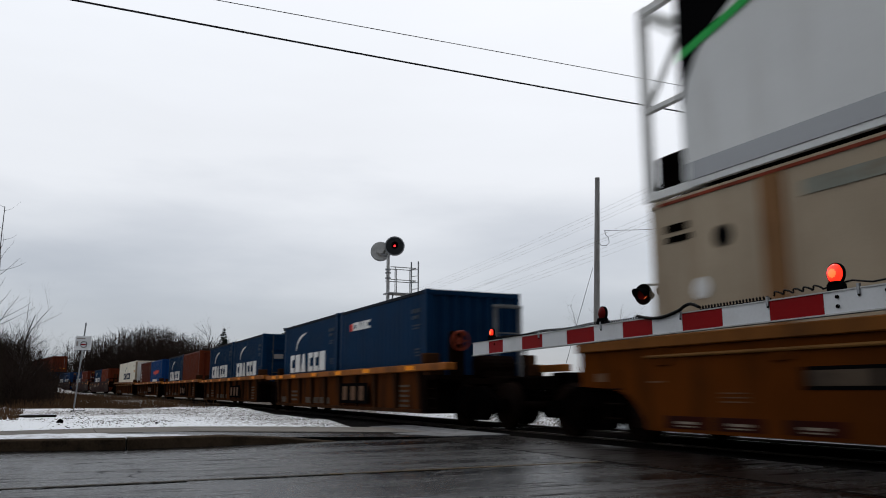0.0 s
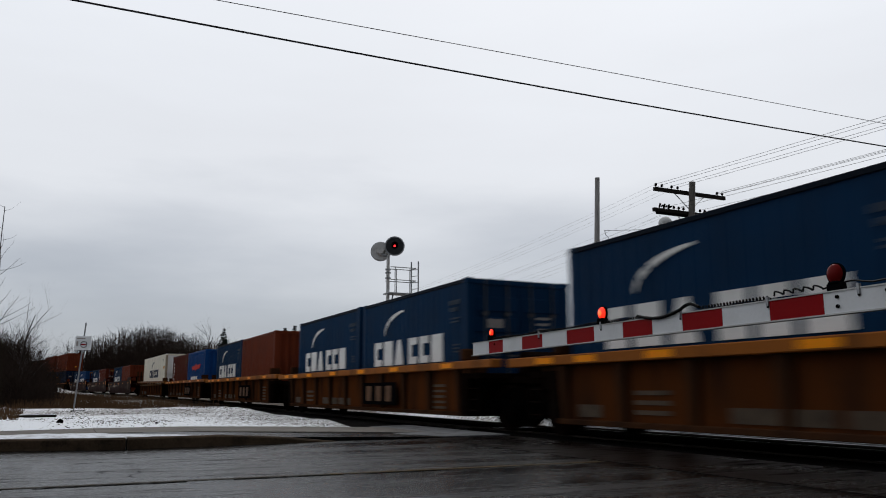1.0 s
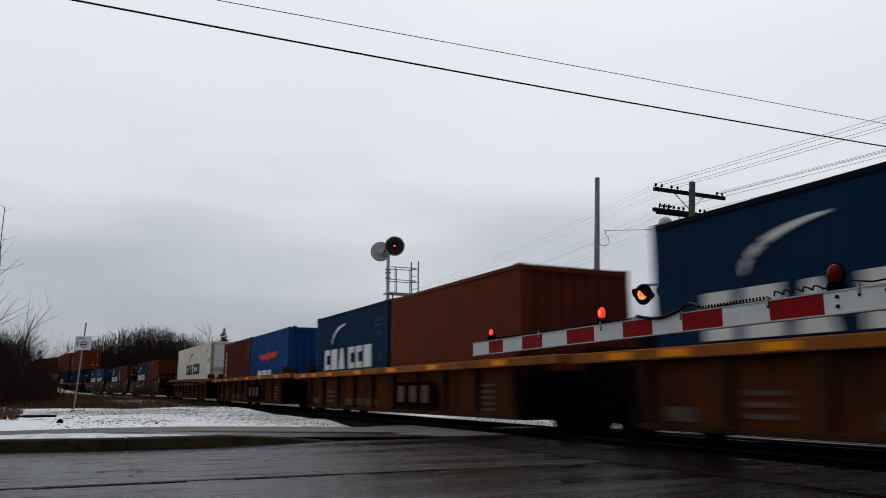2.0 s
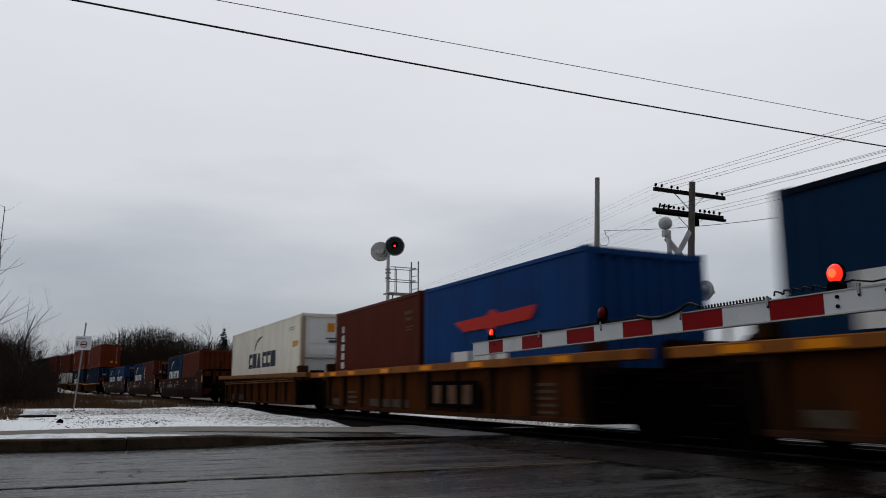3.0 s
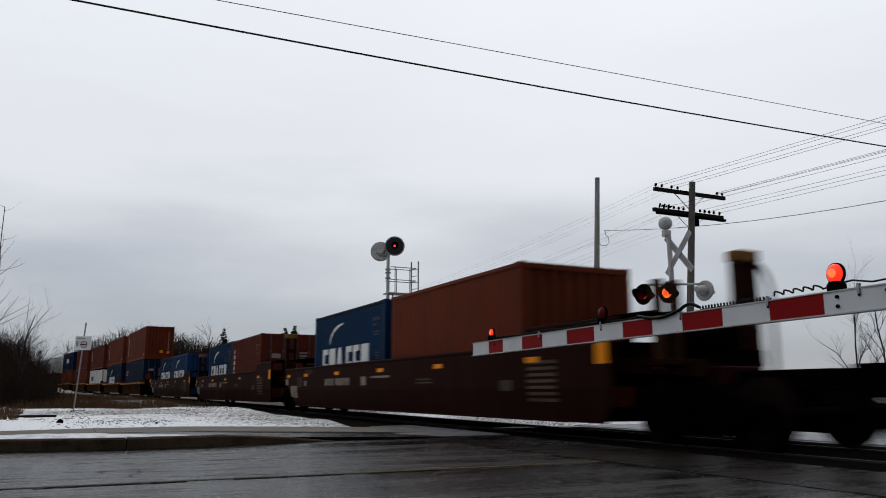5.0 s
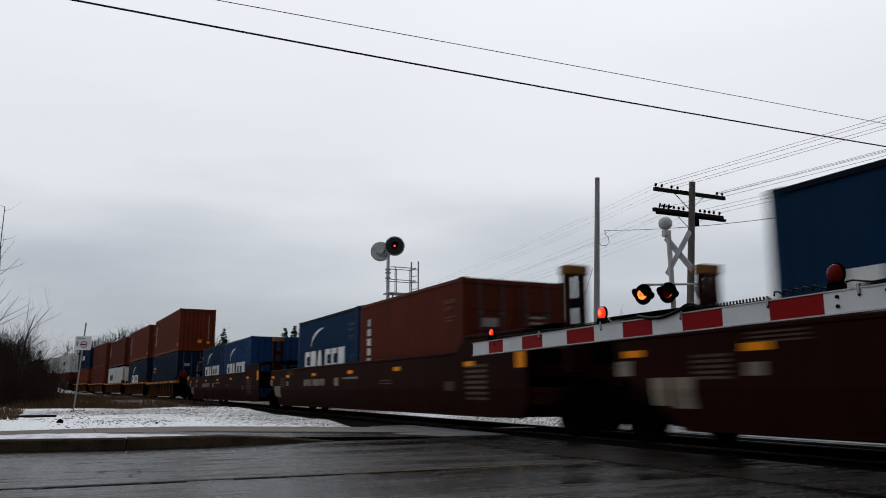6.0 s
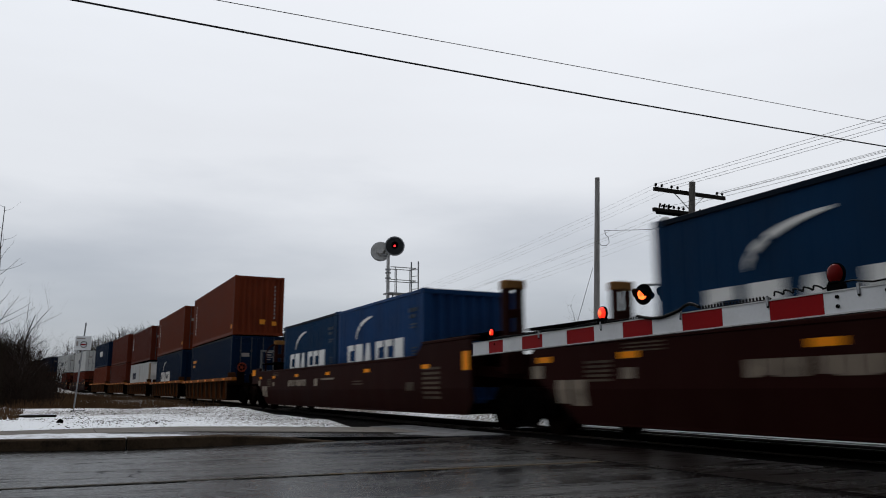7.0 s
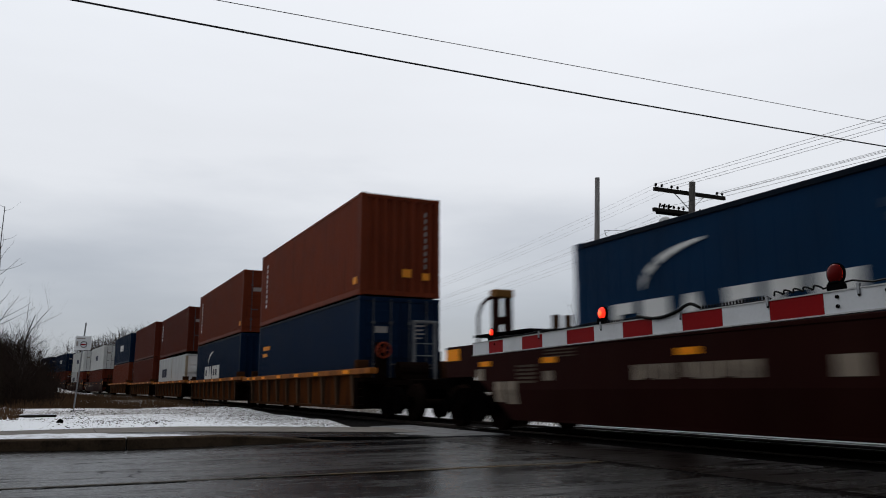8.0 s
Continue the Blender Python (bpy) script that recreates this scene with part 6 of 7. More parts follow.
def build_rail_signal():
    base = Vector((-33.05, 13.0, -0.1))
    th = thing("rail_signal", "silver railway signal mast with two round heads and a railed platform", "railway signal", Matrix.Translation(base))
    part("mast", rod(bmesh.new(), (0, 0, -0.3), (0, 0, 7.05), 0.085, 0.075, 14), aluminium_paint, th)
    part("foot", boxes((-0.4, 0.4, -0.4, 0.4, -0.3, 0.4), bevel=0.03), concrete, th)
    spot = Vector((0.93, -0.36, 0.0)).normalized()
    for dy, z, way, facing in ((0.31, 7.40, spot, True), (-0.38, 7.18, -spot, False)):
        c = Vector((0.0, dy, z)) + way * 0.22
        bm = bmesh.new()
        dish(bm, c, way, 0.44, 0.03, 40)
        head = part("signal_head", bm, signal_face if facing else aluminium_paint, th, "round signal head, " + ("black face" if facing else "grey back"))
        bm = bmesh.new()
        m = Matrix.Translation(c + way * 0.02) @ way.to_track_quat('Z', 'Y').to_matrix().to_4x4()
        n = 40
        for i in range(n):
            a, b = 2 * math.pi * i / n, 2 * math.pi * (i + 1) / n
            beam(bm, m @ Vector((math.cos(a) * 0.43, math.sin(a) * 0.43, 0)), m @ Vector((math.cos(b) * 0.43, math.sin(b) * 0.43, 0)), 0.03, 0.05)
        part("rim", bm, galvanised, head, "grey metal rim")
        part("housing", rod(bmesh.new(), tuple(c - way * 0.02), tuple(c - way * 0.38), 0.20, 0.15, 18), aluminium_paint, head)
        if facing:
            bm = bmesh.new()
            dish(bm, c + way * 0.03, way, 0.13, 0.03, 20)
            part("lens_ring", bm, steel_black, head)
            bm = bmesh.new()
            dish(bm, c + way * 0.05, way, 0.055, 0.02, 16)
            part("lens", bm, signal_lit, head, "lit red lens")
            bm = hood_shell(c, way, 0.16, 0.32, -5, 185)
            part("hood", bm, black_paint, head)
        part("bracket", beam(bmesh.new(), Vector((0, 0, 6.95)), c - way * 0.25 + Vector((0, 0, -0.15)), 0.07, 0.07), galvanised, head)
    bm = boxes((-0.34, 0.34, -0.1, 1.30, 5.20, 5.26), bevel=0.008)
    plat = part("platform", bm, galvanised, th, "grey steel grating platform")
    for x, y in ((0.32, 0.22), (0.32, 0.95), (-0.32, 0.55), (-0.32, 1.22)):
        part("upright", rod(bmesh.new(), (x, y, 5.22), (x, y, 6.44), 0.022), galvanised, plat)
    for z in (5.84, 6.42):
        for x in (-0.32, 0.32):
            part("handrail", rod(bmesh.new(), (x, 0, z), (x, 1.25, z), 0.02), galvanised, plat)
        part("handrail", rod(bmesh.new(), (-0.32, 1.25, z), (0.32, 1.25, z), 0.02), galvanised, plat)
    bm = bmesh.new()
    for x in (-0.12, 0.22):
        beam(bm, (x, 1.28 + x * 0.6, -0.2), (x, 1.28 + x * 0.6, 6.78), 0.055, 0.035)
    for i in range(22):
        rod(bm, (-0.12, 1.21, 0.1 + i * 0.3), (0.22, 1.41, 0.1 + i * 0.3), 0.016)
    part("ladder", bm, galvanised, th, "grey steel ladder")
    bm = bmesh.new()
    beam(bm, (0, 0.05, 4.0), (0.2, 0.18, 5.2), 0.05, 0.05)
    beam(bm, (0.1, 1.30, 4.2), (0.2, 0.75, 5.2), 0.05, 0.05)
    for z in (6.3, 6.15, 5.9):
        rod(bm, (0, 0, z), (0, 0, z + 0.06), 0.13, None, 14)
    part("brace", bm, galvanised, th)
    plate = part("number_plate", boxes((0.10, 0.12, -0.34, 0.34, 3.55, 3.83)), black_paint, th, "small black plate with white figures")
    txt = bpy.data.curves.new("figures", 'FONT')
    txt.body, txt.size, txt.align_x, txt.align_y, txt.extrude = "1227", 0.26, 'CENTER', 'CENTER', 0.002
    txt.materials.append(lettering_white)
    ob = new("figures", txt)
    ob.parent = plate
    ob.matrix_basis = Matrix.Translation((0.125, 0, 3.69)) @ Matrix.Rotation(math.pi / 2, 4, 'Z') @ Matrix.Rotation(math.pi / 2, 4, 'X')


def build_poles():
    base = Vector((-18.84, 18.0, -0.2))
    th = thing("utility_pole", "weathered grey wooden utility pole with two crossarms", "utility pole", Matrix.Translation(base))
    part("pole", rod(bmesh.new(), tuple(RIGHT * -0.58 + Vector((0, 0, -0.5))), (0, 0, 7.65), 0.135, 0.10, 14), wood_pole, th, "weathered grey pole")
    for z, y0, y1, pins in ((7.30, -1.48, 1.52, (-1.4, -1.15, -0.75, -0.5, 1.2, 1.42)), (6.62, -1.55, 1.38, (-1.1, -0.9, -0.7, -0.5, -0.3, 0.4, 0.6, 0.8, 1.0, 1.25))):
        arm = part("crossarm", boxes((-0.20, -0.09, y0, y1, z - 0.06, z + 0.06), bevel=0.01), wood_dark, th, "dark wooden crossarm")
        for p in pins:
            bm = bmesh.new()
            rod(bm, (-0.145, p, z + 0.05), (-0.145, p, z + 0.14), 0.012)
            rod(bm, (-0.145, p, z + 0.11), (-0.145, p, z + 0.19), 0.045, 0.03, 10)
            part("insulator", bm, steel_black, arm, "dark glass insulator")
        bm = bmesh.new()
        for s in (-1, 1):
            beam(bm, (-0.17, s * 0.62, z - 0.05), (-0.17, 0.0, z - 0.55), 0.03, 0.012)
        part("arm_brace", bm, galvanised, arm, "flat steel brace")
    bm = boxes((-0.22, -0.10, -1.4, 1.5, 6.50, 6.58), bevel=0.01)
    rod(bm, (-0.2, 0.25, 6.25), (-0.2, 0.25, 6.5), 0.10, None, 10)
    for i in range(6):
        rod(bm, (-0.2, -1.25 + i * 0.09, 6.72 + 0.05 * (i % 2)), (-0.2, -1.20 + i * 0.09, 6.86 - 0.05 * (i % 2)), 0.03)
    part("hardware", bm, steel_black, th, "dark line hardware and cable ends")
    base2 = Vector((-26.9, 20.0, -0.2))
    th2 = thing("bare_pole", "plain leaning grey wooden pole", "utility pole", Matrix.Translation(base2))
    part("pole", rod(bmesh.new(), (-0.30, 0, -0.5), (0.38, 0, 9.97), 0.15, 0.10, 12), wood_pale, th2)
    part("step", boxes((0.1, 0.22, -0.05, 0.05, 7.0, 7.04)), steel_black, th2)


def wire(name, label, pts, r, group=""):
    """An overhead wire through points, smooth between them."""
    cu = bpy.data.curves.new(name, 'CURVE')
    cu.dimensions, cu.bevel_depth, cu.bevel_resolution = '3D', r, 1
    sp = cu.splines.new('POLY')
    sp.points.add(len(pts) - 1)
    for p, q in zip(sp.points, pts):
        p.co = (*q, 1)
    cu.materials.append(wire_dark)
    return tagged(new(name, cu), label, "wire", group)


def sagging(a, b, drop, n=24):
    a, b = Vector(a), Vector(b)
    return [a.lerp(b, i / n) - Vector((0, 0, drop * 4 * (i / n) * (1 - i / n))) for i in range(n + 1)]


def build_wires():
    wire("overhead_wire", "thick dark overhead wire along the road", [(-18, y, 9.24 + 0.003 * y + 0.00042 * y * y) for y in range(-40, 70, 3)], 0.023, "wires along the road")
    wire("overhead_wire", "thin dark overhead wire along the road", [(-18, y, 9.87 + 0.0262 * y - 0.00008 * y * y) for y in range(-40, 70, 3)], 0.010, "wires along the road")
    for y, z in ((-1.4, 7.28), (-1.15, 7.28), (-0.75, 7.28), (-0.5, 7.28), (1.2, 7.28), (1.42, 7.28), (-0.9, 6.6), (-0.5, 6.6), (0.4, 6.6), (0.8, 6.6), (1.25, 6.6)):
        wire("line_wire", "thin line wire along the railway", sagging((-18.98, 18 + y, z - 0.02), (-62.0, 17.2 + y, z - 1.7), 0.55), 0.0022, "wires along the railway")
        wire("line_wire", "thin line wire along the railway", sagging((-18.98, 18 + y, z - 0.02), (24.0, 21.0 + y, z + 0.6), 0.35), 0.005, "wires along the railway")
    wire("service_wire", "thin service wire from the bare pole", [(-26.15 + 1.6 * i, 20.0, 7.39 - 0.30 * i + 0.0138 * i * i) for i in range(12)], 0.010)
    wire("service_loop", "thin dark drip loop of cable on the bare pole", [(-26.62, 20.0, 6.95), (-26.35, 19.98, 6.78), (-26.05, 19.97, 6.72), (-25.83, 19.97, 6.82), (-25.90, 19.98, 7.05), (-26.10, 20.0, 7.2), (-26.15, 20.0, 7.39)], 0.012)
    wire("guy_wire", "thin guy wire slanting down from the bare pole", [(-27.05, 20.0, 5.95), (-28.3, 20.0, 3.73), (-30.3, 20.0, 0.0)], 0.010)


def build_sign():
    base = Vector((-25.3, 0.3, 0.0))
    th = thing("road_sign", "white square sign with a red symbol on a leaning steel post", "sign", Matrix.Translation(base))
    top = RIGHT * 0.19 + Vector((0, 0, 2.72))
    part("post", beam(bmesh.new(), Vector((0, 0, -0.3)), top, 0.038, 0.03), galvanised, th, "thin leaning steel post")
    c = RIGHT * 0.15 + Vector((0.05, 0, 2.12))
    m = Matrix.Translation(c) @ Matrix.Rotation(radians(-12), 4, 'Z')
    pl = part("sign_plate", boxes((-0.006, 0.006, -0.215, 0.215, -0.20, 0.20), bevel=0.004), reflector_white, th, "white sign plate")
    pl.matrix_basis = m
    part("symbol", boxes((0.005, 0.009, -0.05, 0.09, -0.06, -0.02)), reflector_red, pl, "red bar")
    bm = bmesh.new()
    for i in range(20):
        a, b = 2 * math.pi * i / 20, 2 * math.pi * (i + 1) / 20
        beam(bm, (0.008, 0.02 + math.cos(a) * 0.085, -0.04 + math.sin(a) * 0.085), (0.008, 0.02 + math.cos(b) * 0.085, -0.04 + math.sin(b) * 0.085), 0.006, 0.018)
    part("ring", bm, steel_black, pl, "dark ring")
    part("sign_writing", boxes((0.005, 0.009, -0.18, -0.13, -0.09, 0.05), (0.005, 0.009, -0.17, 0.05, 0.12, 0.15)), lettering_grey, pl, "dark plain bars")


# ---- trees, shrubs, grass, debris ----
bark = surface("grey-brown bark", (0.026, 0.020, 0.017), 0.9, var=0.3, fine=30, bump=0.5)
twig = surface("brown winter twigs", (0.024, 0.0165, 0.013), 0.9, var=0.35, scale=3, fine=12, bump=0.0, per=0.2)
twig_light = surface("pale grey twigs", (0.06, 0.052, 0.048), 0.9, var=0.3, fine=12, bump=0.0)
needles = surface("dark green needles", (0.007, 0.011, 0.008), 0.8, var=0.4, scale=8, fine=20, bump=0.0)
grass_mat = surface("dry tan and brown grass", (0.090, 0.052, 0.028), 0.9, var=0.4, scale=3, fine=12, bump=0.0)


def sticks_mesh(name, sticks, material):
    """Three-sided tapered sticks (a, b, ra, rb) as one mesh."""
    verts, faces = [], []
    for a, b, ra, rb in sticks:
        d = (b - a)
        if d.length < 1e-5:
            continue
        d.normalize()
        u = d.orthogonal().normalized()
        v = d.cross(u)
        i = len(verts)
        for c, r in ((a, ra), (b, rb)):
            for k in range(3):
                an = k * 2.0944
                verts.append(c + u * (math.cos(an) * r) + v * (math.sin(an) * r))
        faces += [(i, i + 1, i + 4, i + 3), (i + 1, i + 2, i + 5, i + 4), (i + 2, i, i + 3, i + 5)]
    me = bpy.data.meshes.new(name)
    me.from_pydata(verts, [], faces)
    me.materials.append(material)
    return me


def grow(rng, height, spread_, levels, trunk_r, wild=0.35, first=0.25):
    """Limbs and twigs of a bare tree: (trunk sticks, crown sticks)."""
    trunk, crown = [], []

    def branch(p, d, length, r, lev):
        n = 4 if lev == 0 else 3
        q = p.copy()
        for i in range(n):
            d = (d + Vector((rng.gauss(0, wild), rng.gauss(0, wild), rng.gauss(0.05, wild * 0.5))) * (0.25 if lev == 0 else 0.6)).normalized()
            e = q + d * (length / n)
            r1 = r * (0.82 if i < n - 1 else 0.6)
            (trunk if lev == 0 else crown).append((q.copy(), e.copy(), r, r1))
            if lev < levels:
                kids = 2 if lev == 0 else rng.choice((1, 2, 2))
                if not (lev == 0 and (i + 1) / n < first):
                    for _ in range(kids):
                        side = Vector((rng.gauss(0, 1), rng.gauss(0, 1), 0.25)).normalized()
                        nd = (d * 0.75 + side * spread_).normalized()
                        branch(q.lerp(e, rng.random()), nd, length * rng.uniform(0.38, 0.62) * (1.0 if lev else 0.85), r1 * 0.55, lev + 1)
            q, r = e, r1
    branch(Vector((0, 0, -0.3)), Vector((0, 0, 1)), height * 0.85, trunk_r, 0)
    return trunk, crown


def bare_tree(name, label, seed, place, height, spread_=0.7, levels=3, trunk_r=0.12, material=None, group="bare trees", wild=0.35, first=0.25):
    rng = random.Random(seed)
    tr, cr = grow(rng, height, spread_, levels, trunk_r, wild, first)
    th = thing(name, label, "tree", Matrix.Translation(place), group)
    part("trunk", sticks_mesh("trunk", tr, bark), None, th)
    part("crown", sticks_mesh("crown", cr, material or twig), None, th, "bare twigs")
    return th


def shrub(seed, place, height, label, material, group="shrubs"):
    rng = random.Random(seed)
    sticks = []
    for i in range(34):
        a = rng.uniform(0, 6.28)
        lean = rng.uniform(0.05, 0.55)
        d = Vector((math.cos(a) * lean, math.sin(a) * lean, 1)).normalized()
        p = Vector((rng.gauss(0, 0.5), rng.gauss(0, 0.5), -0.2))
        r, L = rng.uniform(0.008, 0.02), height * rng.uniform(0.5, 1.1)
        for k in range(4):
            e = p + d * L / 4
            sticks.append((p.copy(), e.copy(), r, r * 0.75))
            for _ in range(3):
                s = (d + Vector((rng.gauss(0, 0.6), rng.gauss(0, 0.6), rng.gauss(0.1, 0.3)))).normalized()
                q = p.lerp(e, rng.random())
                f = q + s * L * rng.uniform(0.12, 0.3)
                sticks.append((q, f, r * 0.6, r * 0.3))
                for _ in range(2):
                    s2 = (s + Vector((rng.gauss(0, 0.5), rng.gauss(0, 0.5), rng.gauss(0.1, 0.3)))).normalized()
                    q2 = q.lerp(f, rng.uniform(0.3, 1))
                    sticks.append((q2, q2 + s2 * L * rng.uniform(0.06, 0.16), r * 0.4, r * 0.2))
            d = (d + Vector((rng.gauss(0, 0.15), rng.gauss(0, 0.15), 0))).normalized()
            p, r = e, r * 0.75
    th = thing("shrub", label, "shrub", Matrix.Translation(place), group)
    part("brush", sticks_mesh("brush", sticks, material), None, th)
    return th


def conifer(seed, place, height, label, group="conifers"):
    rng = random.Random(seed)
    th = thing("conifer", label, "tree", Matrix.Translation(place), group)
    part("trunk", rod(bmesh.new(), (0, 0, -0.3), (0, 0, height), height * 0.018, 0.01, 7), bark, th)
    sticks = []
    z = height * 0.10
    while z < height:
        u = 1 - z / height
        for k in range(9):
            a = rng.uniform(0, 6.28)
            L = (0.25 + height * 0.24 * u) * rng.uniform(0.6, 1.15)
            d = Vector((math.cos(a), math.sin(a), rng.uniform(-0.25, 0.25)))
            p = Vector((0, 0, z))
            sticks.append((p, p + d * L, 0.06, 0.02))
            for j in range(7):
                q = p + d * L * (0.25 + 0.12 * j)
                s = Vector((rng.gauss(0, 0.7), rng.gauss(0, 0.7), rng.gauss(-0.15, 0.3)))
                sticks.append((q, q + s * L * 0.34, 0.12, 0.03))
        z += height * 0.028
    part("crown", sticks_mesh("crown", sticks, needles), None, th, "dark green needles")
    return th


def slender_tree(seed, place, height):
    """A young bare tree: one thin upright stem, long limbs that leave it at a slant and curve upward, a few twigs."""
    rng = random.Random(seed)
    stem, limbs = [], []
    p, r = Vector((0, 0, -0.2)), 0.034
    for i in range(14):
        q = p + Vector((rng.gauss(0, 0.025), rng.gauss(0, 0.025), (height + 0.2) / 14))
        stem.append((p.copy(), q.copy(), r, r * 0.93))
        u = i / 13
        if u > 0.38:
            for _ in range(2 if i % 2 else 1):
                a = rng.uniform(0.2, 2.6) if rng.random() < 0.7 else rng.uniform(3.3, 6.0)
                d = Vector((math.cos(a), math.sin(a), rng.uniform(0.15, 0.6))).normalized()
                b, rr, L = p.lerp(q, rng.random()), r * 0.5, (1.75 - 1.25 * u) * rng.uniform(0.6, 1.1)
                for k in range(6):
                    d = (d + Vector((rng.gauss(0, 0.10), rng.gauss(0, 0.10), 0.09))).normalized()
                    e = b + d * L / 6
                    limbs.append((b.copy(), e.copy(), rr, rr * 0.82))
                    if k > 1 and rng.random() < 0.55:
                        t = (d + Vector((rng.gauss(0, 0.5), rng.gauss(0, 0.5), 0.35))).normalized()
                        limbs.append((e.copy(), e + t * L * rng.uniform(0.10, 0.26), rr * 0.55, rr * 0.25))
                    b, rr = e, rr * 0.82
        p, r = q, r * 0.93
    th = thing("tree", "pale bare young tree beside the snow", "tree", Matrix.Translation(place), "bare trees")
    part("trunk", sticks_mesh("trunk", stem, bark), None, th)
    part("crown", sticks_mesh("crown", limbs, bark), None, th, "bare limbs and twigs")


def build_trees():
    rng = random.Random(5)
    at = lambda x, y: Vector((x, y, bank(x, y)))
    slender_tree(21, at(-26.0, -1.93), 5.9)
    bare_tree("tree", "pale bare leaning birch in the scrub", 34, at(-36.0, -1.6), 4.6, 0.6, 3, 0.05, twig_light)
    bare_tree("tree", "pale bare leaning birch in the scrub", 35, at(-40.0, -2.8), 5.6, 0.6, 3, 0.06, twig_light)
    for i in range(105):
        x = -rng.uniform(36, 84)
        y = x * rng.uniform(0.016, 0.135)
        h = -x * rng.uniform(0.024, 0.056)
        shrub(100 + i, at(x, y), h, "dense bare brown shrub at the edge of the snow", twig)
    thick = random.Random(77)
    for i in range(70):
        x = -thick.uniform(40, 70)
        y = x * thick.uniform(0.040, 0.135)
        shrub(300 + i, at(x, y), -x * thick.uniform(0.034, 0.062), "tall dense bare brown shrub in the scrub", twig)
    for i in range(34):
        x = -thick.uniform(30, 40)
        y = x * thick.uniform(0.024, 0.085)
        shrub(400 + i, at(x, y), thick.uniform(0.8, 1.9), "low bare brown shrub at the edge of the snow", twig)
    for i in range(12):
        x = -rng.uniform(44, 80)
        bare_tree("tree", "bare grey-brown tree in the scrub", 60 + i, at(x, x * rng.uniform(0.03, 0.13)), -x * rng.uniform(0.062, 0.078), 0.6, 3, 0.07)
    # lone trees beyond the train
    bare_tree("tree", "bare tree on the skyline", 71, at(-155.3, 23.4), 12.0, 0.7, 4, 0.2)
    conifer(72, at(-153.7, 27.0), 11.2, "dark conifer on the skyline")
    conifer(73, at(-118.1, 31.3), 9.9, "dark conifer on the skyline")
    conifer(74, at(-118.6, 29.9), 9.5, "dark conifer on the skyline")
    bare_tree("tree", "bare tree beyond the railway", 75, at(-60.2, 47.1), 8.6, 0.7, 3, 0.12)
    bare_tree("tree", "bare tree beyond the railway", 76, at(-61.5, 44.7), 7.8, 0.7, 3, 0.12)
    bare_tree("tree", "tall narrow bare tree beyond the railway", 77, at(-40.0, 53.4), 10.0, 0.35, 4, 0.1)
    bare_tree("tree", "tall narrow bare tree beyond the railway", 78, at(-39.3, 55.6), 9.0, 0.35, 4, 0.1)


def build_woods():
    """Far leafless woods behind the line, and unseen ones added behind the camera to block sky, each as one mass of
    trunks and twigs.
    """
    protos = []
    for k in range(7):
        rng = random.Random(200 + k)
        tr, cr = grow(rng, 0.86, 0.62, 4, 0.011, 0.32, 0.3)
        protos.append([(a, b, max(ra, 0.0016), max(rb, 0.0012)) for a, b, ra, rb in tr + cr])
    rng = random.Random(9)

    def wood(name, label, spots, under=()):
        sticks = []
        for x, y, h in spots:
            c, s = math.cos(rng.uniform(0, 6.28)), math.sin(rng.uniform(0, 6.28))
            z = bank(x, y)
            wide = rng.uniform(0.8, 1.3)
            for a, b, ra, rb in protos[rng.randrange(7)]:
                f = lambda p: Vector((x + (p.x * c - p.y * s) * h * wide, y + (p.x * s + p.y * c) * h * wide, z + p.z * h))
                sticks.append((f(a), f(b), ra * h, rb * h))
        for x, y, h in under:
            z = bank(x, y)
            p = Vector((x, y, z - 0.3))
            q = p + Vector((rng.gauss(0, 0.6), rng.gauss(0, 0.6), h))
            sticks.append((p, q, 0.05, 0.02))
            for _ in range(6):
                c = p.lerp(q, rng.uniform(0.2, 1.0))
                sticks.append((c, c + Vector((rng.gauss(0, 0.9), rng.gauss(0, 0.9), rng.uniform(0.3, 1.6))), 0.03, 0.012))
        tagged(new(name, sticks_mesh(name, sticks, twig)), label, "woods", kind="stuff")
    spots = []
    for i in range(330):
        az = radians(rng.uniform(-97, -72))
        d = rng.uniform(150, 240)
        x, y = math.sin(az) * d, math.cos(az) * d
        if abs(track_gap(x, y)) < 9:
            continue
        deg = math.degrees(az)
        hump = 3.4 * math.exp(-((deg + 85.0) / 2.6) ** 2) + (2.0 if deg < -90 else 0)
        spots.append((x, y, (9.6 + 0.7 * hump) * rng.uniform(0.7, 1.12) * d / 190 * (1.0 if i % 3 else 0.55)))
    under = []
    for i in range(11000):
        az = radians(rng.uniform(-98, -71))
        d = rng.uniform(135, 215)
        x, y = math.sin(az) * d, math.cos(az) * d
        if abs(track_gap(x, y)) > 8:
            hump = 2.6 * math.exp(-((math.degrees(az) + 85.0) / 2.8) ** 2)
            under.append((x, y, (7.4 + hump) * rng.uniform(0.45, 1.25) * d / 170))
    wood("far_woods", "leafless brown woods on the skyline", spots, under)
    # Out of view behind the camera; added to dull the light on near faces.
    spots = [(rng.uniform(-70, 40), rng.uniform(-46, -22), rng.uniform(9, 15)) for i in range(40)]
    wood("roadside_woods", "unseen leafless brown woods added behind the camera to block sky", spots)


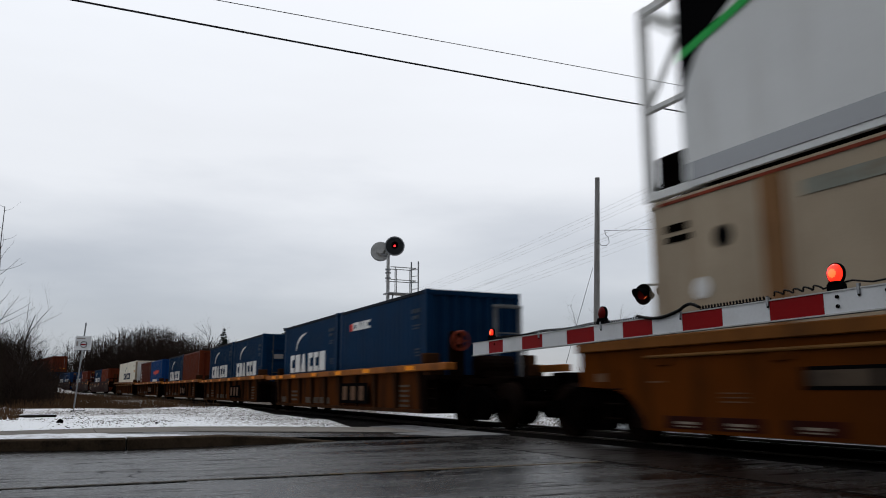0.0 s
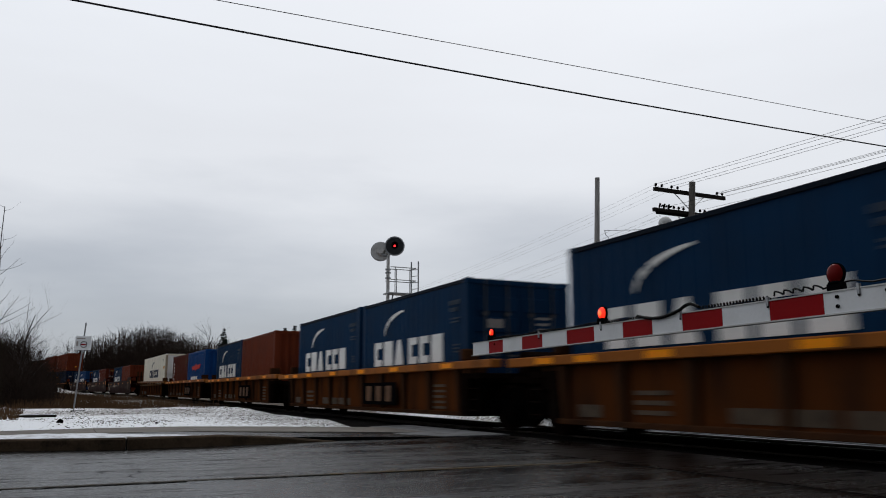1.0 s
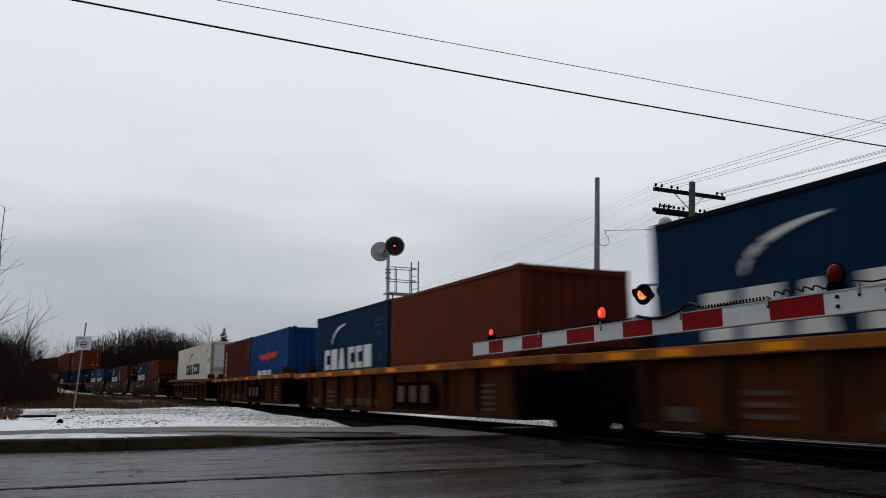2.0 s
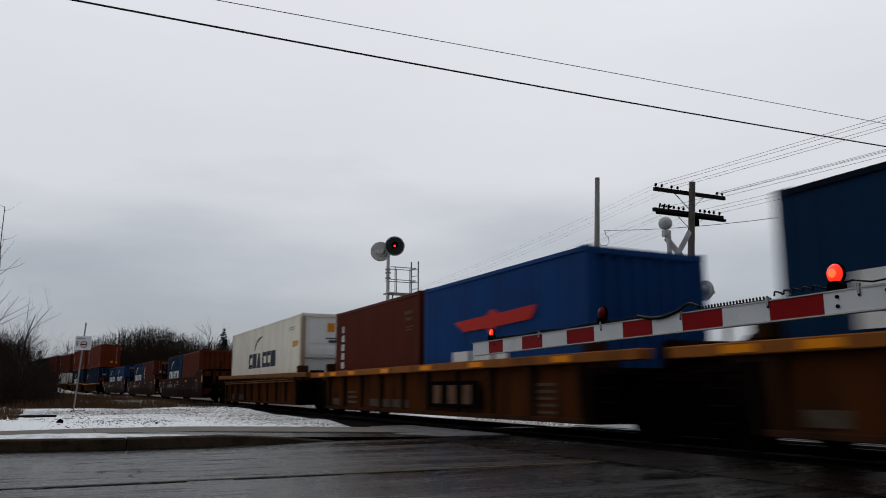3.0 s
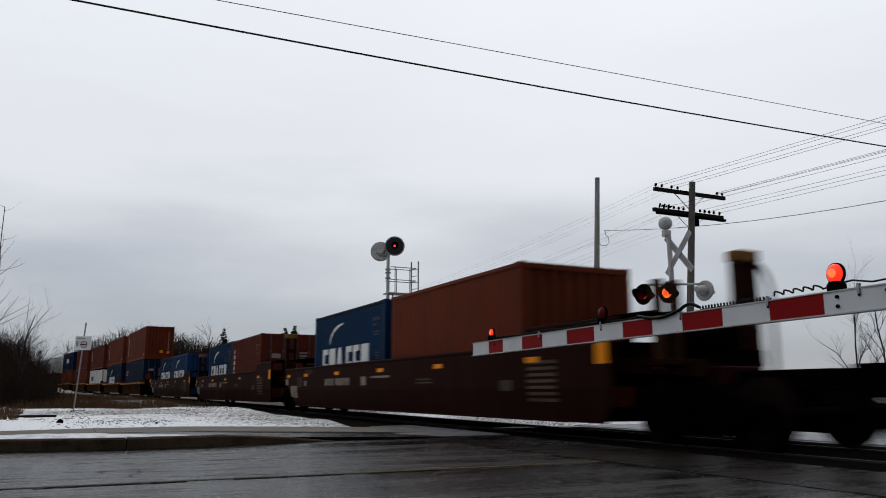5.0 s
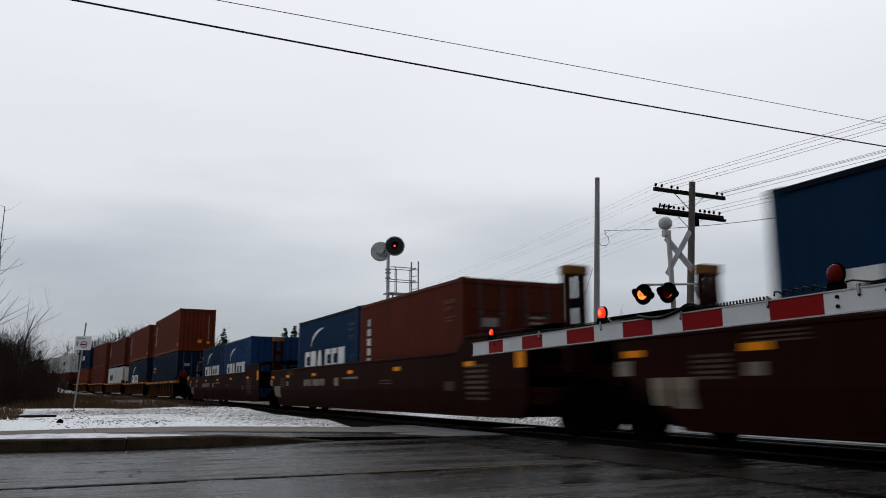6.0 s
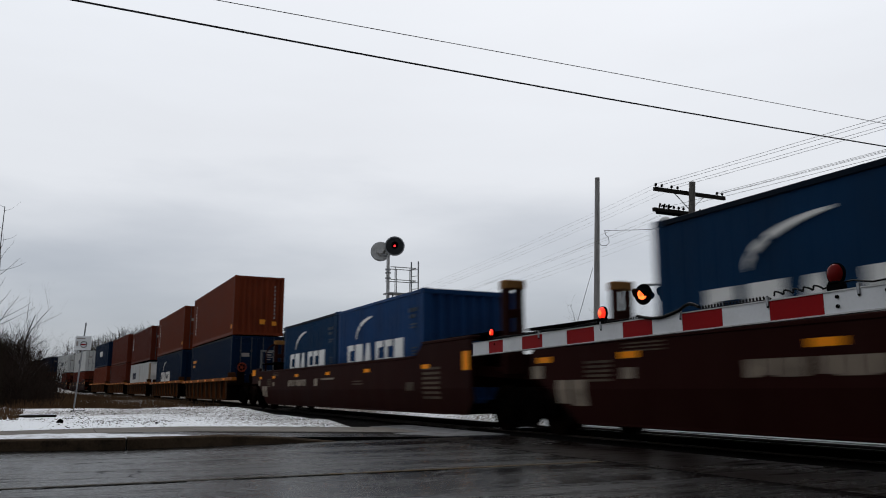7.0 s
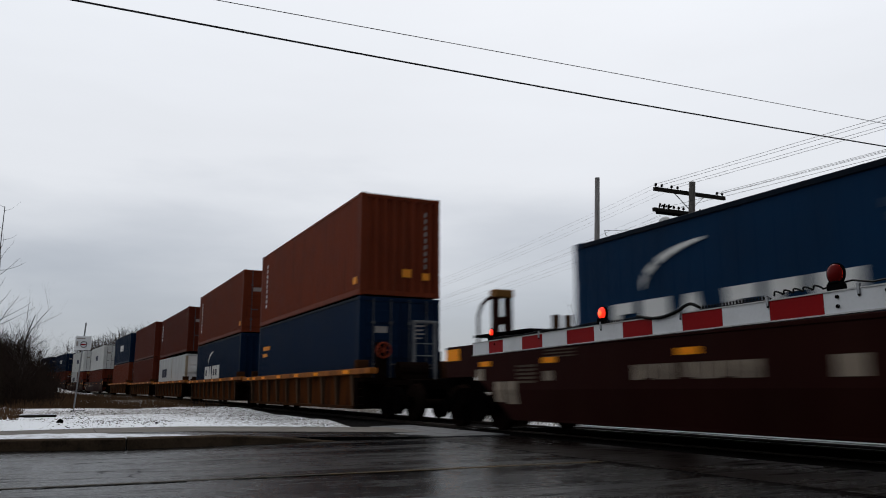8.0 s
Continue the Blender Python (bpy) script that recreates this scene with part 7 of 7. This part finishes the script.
def build_grass():
    rng = random.Random(12)
    blades = []
    for i in range(26000):
        if i % 3:
            x, y = rng.uniform(-58, -27), 0
            y = rng.gauss(1.2, 1.6) + (x + 40) * -0.02
        elif i % 2:
            x, y = rng.uniform(-44, -27), rng.uniform(-6, 1.5)
        else:
            x, y = rng.uniform(-31, -19.5), rng.uniform(-5.0, -0.9)
        if abs(track_gap(x, y)) < 3.2:
            continue
        if noise.noise((x * 0.25, y * 0.25, 4)) < -0.05:
            continue
        p = Vector((x, y, bank(x, y) - 0.02))
        h = rng.uniform(0.08, 0.34)
        d = Vector((rng.gauss(0, 0.3), rng.gauss(0, 0.3), 1))
        blades.append((p, p + d * h, 0.010, 0.003))
    tagged(new("dry_grass", sticks_mesh("dry_grass", blades, grass_mat)), "dry brown grass standing out of the snow", "grass", kind="stuff")
    # sparse stems poking through the snow
    stems = []
    for i in range(420):
        x, y = rng.uniform(-30, -15), rng.uniform(-4, 5.0)
        p = Vector((x, y, bank(x, y) - 0.02))
        stems.append((p, p + Vector((rng.gauss(0, 0.05), rng.gauss(0, 0.05), rng.uniform(0.02, 0.07))), 0.004, 0.0015))
    tagged(new("weed_stems", sticks_mesh("weed_stems", stems, grass_mat)), "short dry stems poking through thin snow", "grass", kind="stuff")


def build_debris():
    rng = random.Random(3)
    plank = thing("plank", "dark plank with snow on top lying in the snow", "plank", Matrix.Translation((-22.3, -0.55, bank(-22.3, -0.55))) @ Matrix.Rotation(radians(-4), 4, 'Z'))
    part("board", boxes((-0.11, 0.11, -0.46, 0.46, -0.02, 0.045), bevel=0.008), wood_dark, plank)
    part("snow_cover", boxes((-0.105, 0.06, -0.36, 0.42, 0.044, 0.064), bevel=0.012), snow_mat, plank, "snow lying on the plank")
    for x, y, L, a, r in ((-21.0, -0.75, 0.4, 60, 0.016), (-24.6, 0.25, 0.4, 100, 0.015)):
        bm = bmesh.new()
        p = Vector((0, 0, 0.04))
        d = Vector((math.cos(radians(a)), math.sin(radians(a)), 0.02))
        for i in range(5):
            q = p + (d + Vector((rng.gauss(0, 0.06), rng.gauss(0, 0.06), 0))) * L / 5
            rod(bm, p, q, r * (1 - i * 0.1), r * (0.9 - i * 0.1), 7)
            p = q
        th = thing("fallen_branch", "dark fallen branch lying on the snow", "branch", Matrix.Translation((x, y, bank(x, y))), "fallen branches")
        part("wood", bm, wood_dark, th)
    for x, y, r in ((-17.4, 0.0, 0.065), (-17.0, 1.75, 0.03), (-30.0, 3.2, 0.06)):
        bm = bmesh.new()
        bmesh.ops.create_icosphere(bm, subdivisions=3, radius=r)
        for v in bm.verts:
            v.co *= 1 + 0.35 * noise.noise(v.co * 9)
            v.co.z *= 0.8
        th = thing("rock", "dark rock lying in the snow", "rock", Matrix.Translation((x, y, bank(x, y) + r * 0.4)), "rocks")
        part("stone", bm, steel_black, th)


def build_gravel():
    """Loose stones that stand out of the thin snow between footpath and track."""
    rg = np.random.default_rng(31)
    n = 26000
    x = -14.2 - 34 * rg.random(n) ** 1.5
    y = -7 + 14.0 * rg.random(n)
    thin = np.array([noise.noise(Vector((a * 0.35, b * 0.5, 0))) for a, b in zip(x, y)])
    keep = (thin + 0.055 * (y - 1) > rg.normal(-0.02, 0.22, n)) & (y < np.array([on_track(a)[0].y for a in x]) - 2.0)
    x, y = x[keep], y[keep]
    r = 0.005 + 0.019 * rg.random(len(x)) ** 3
    unit = np.array([(1, 0, 0), (-1, 0, 0), (0, 1, 0), (0, -1, 0), (0, 0, 0.8), (0, 0, -0.8)])
    tri = np.array([(0, 2, 4), (2, 1, 4), (1, 3, 4), (3, 0, 4), (2, 0, 5), (1, 2, 5), (3, 1, 5), (0, 3, 5)])
    z = np.array([bank(a, b) for a, b in zip(x, y)])
    verts = np.stack([x, y, z + r * 0.15], 1)[:, None, :] + unit * r[:, None, None] * rg.uniform(0.6, 1.3, (len(x), 6, 1))
    faces = tri[None] + 6 * np.arange(len(x))[:, None, None]
    me = bpy.data.meshes.new("gravel")
    me.from_pydata(verts.reshape(-1, 3).tolist(), [], faces.reshape(-1, 3).tolist())
    me.materials.append(gravel_mat)
    tagged(new("loose_gravel", me), "dark loose stones poking out of thin snow", "gravel", kind="stuff")


gravel_mat = surface("dark damp stones", (0.060, 0.054, 0.048), 0.85, var=0.5, scale=40, fine=30, bump=0.2, spec=0.05)
build_gravel()
build_gate()
build_crossing_signal()
build_rail_signal()
build_poles()
build_wires()
build_sign()
build_trees()
build_woods()
build_grass()
build_debris()


motions()
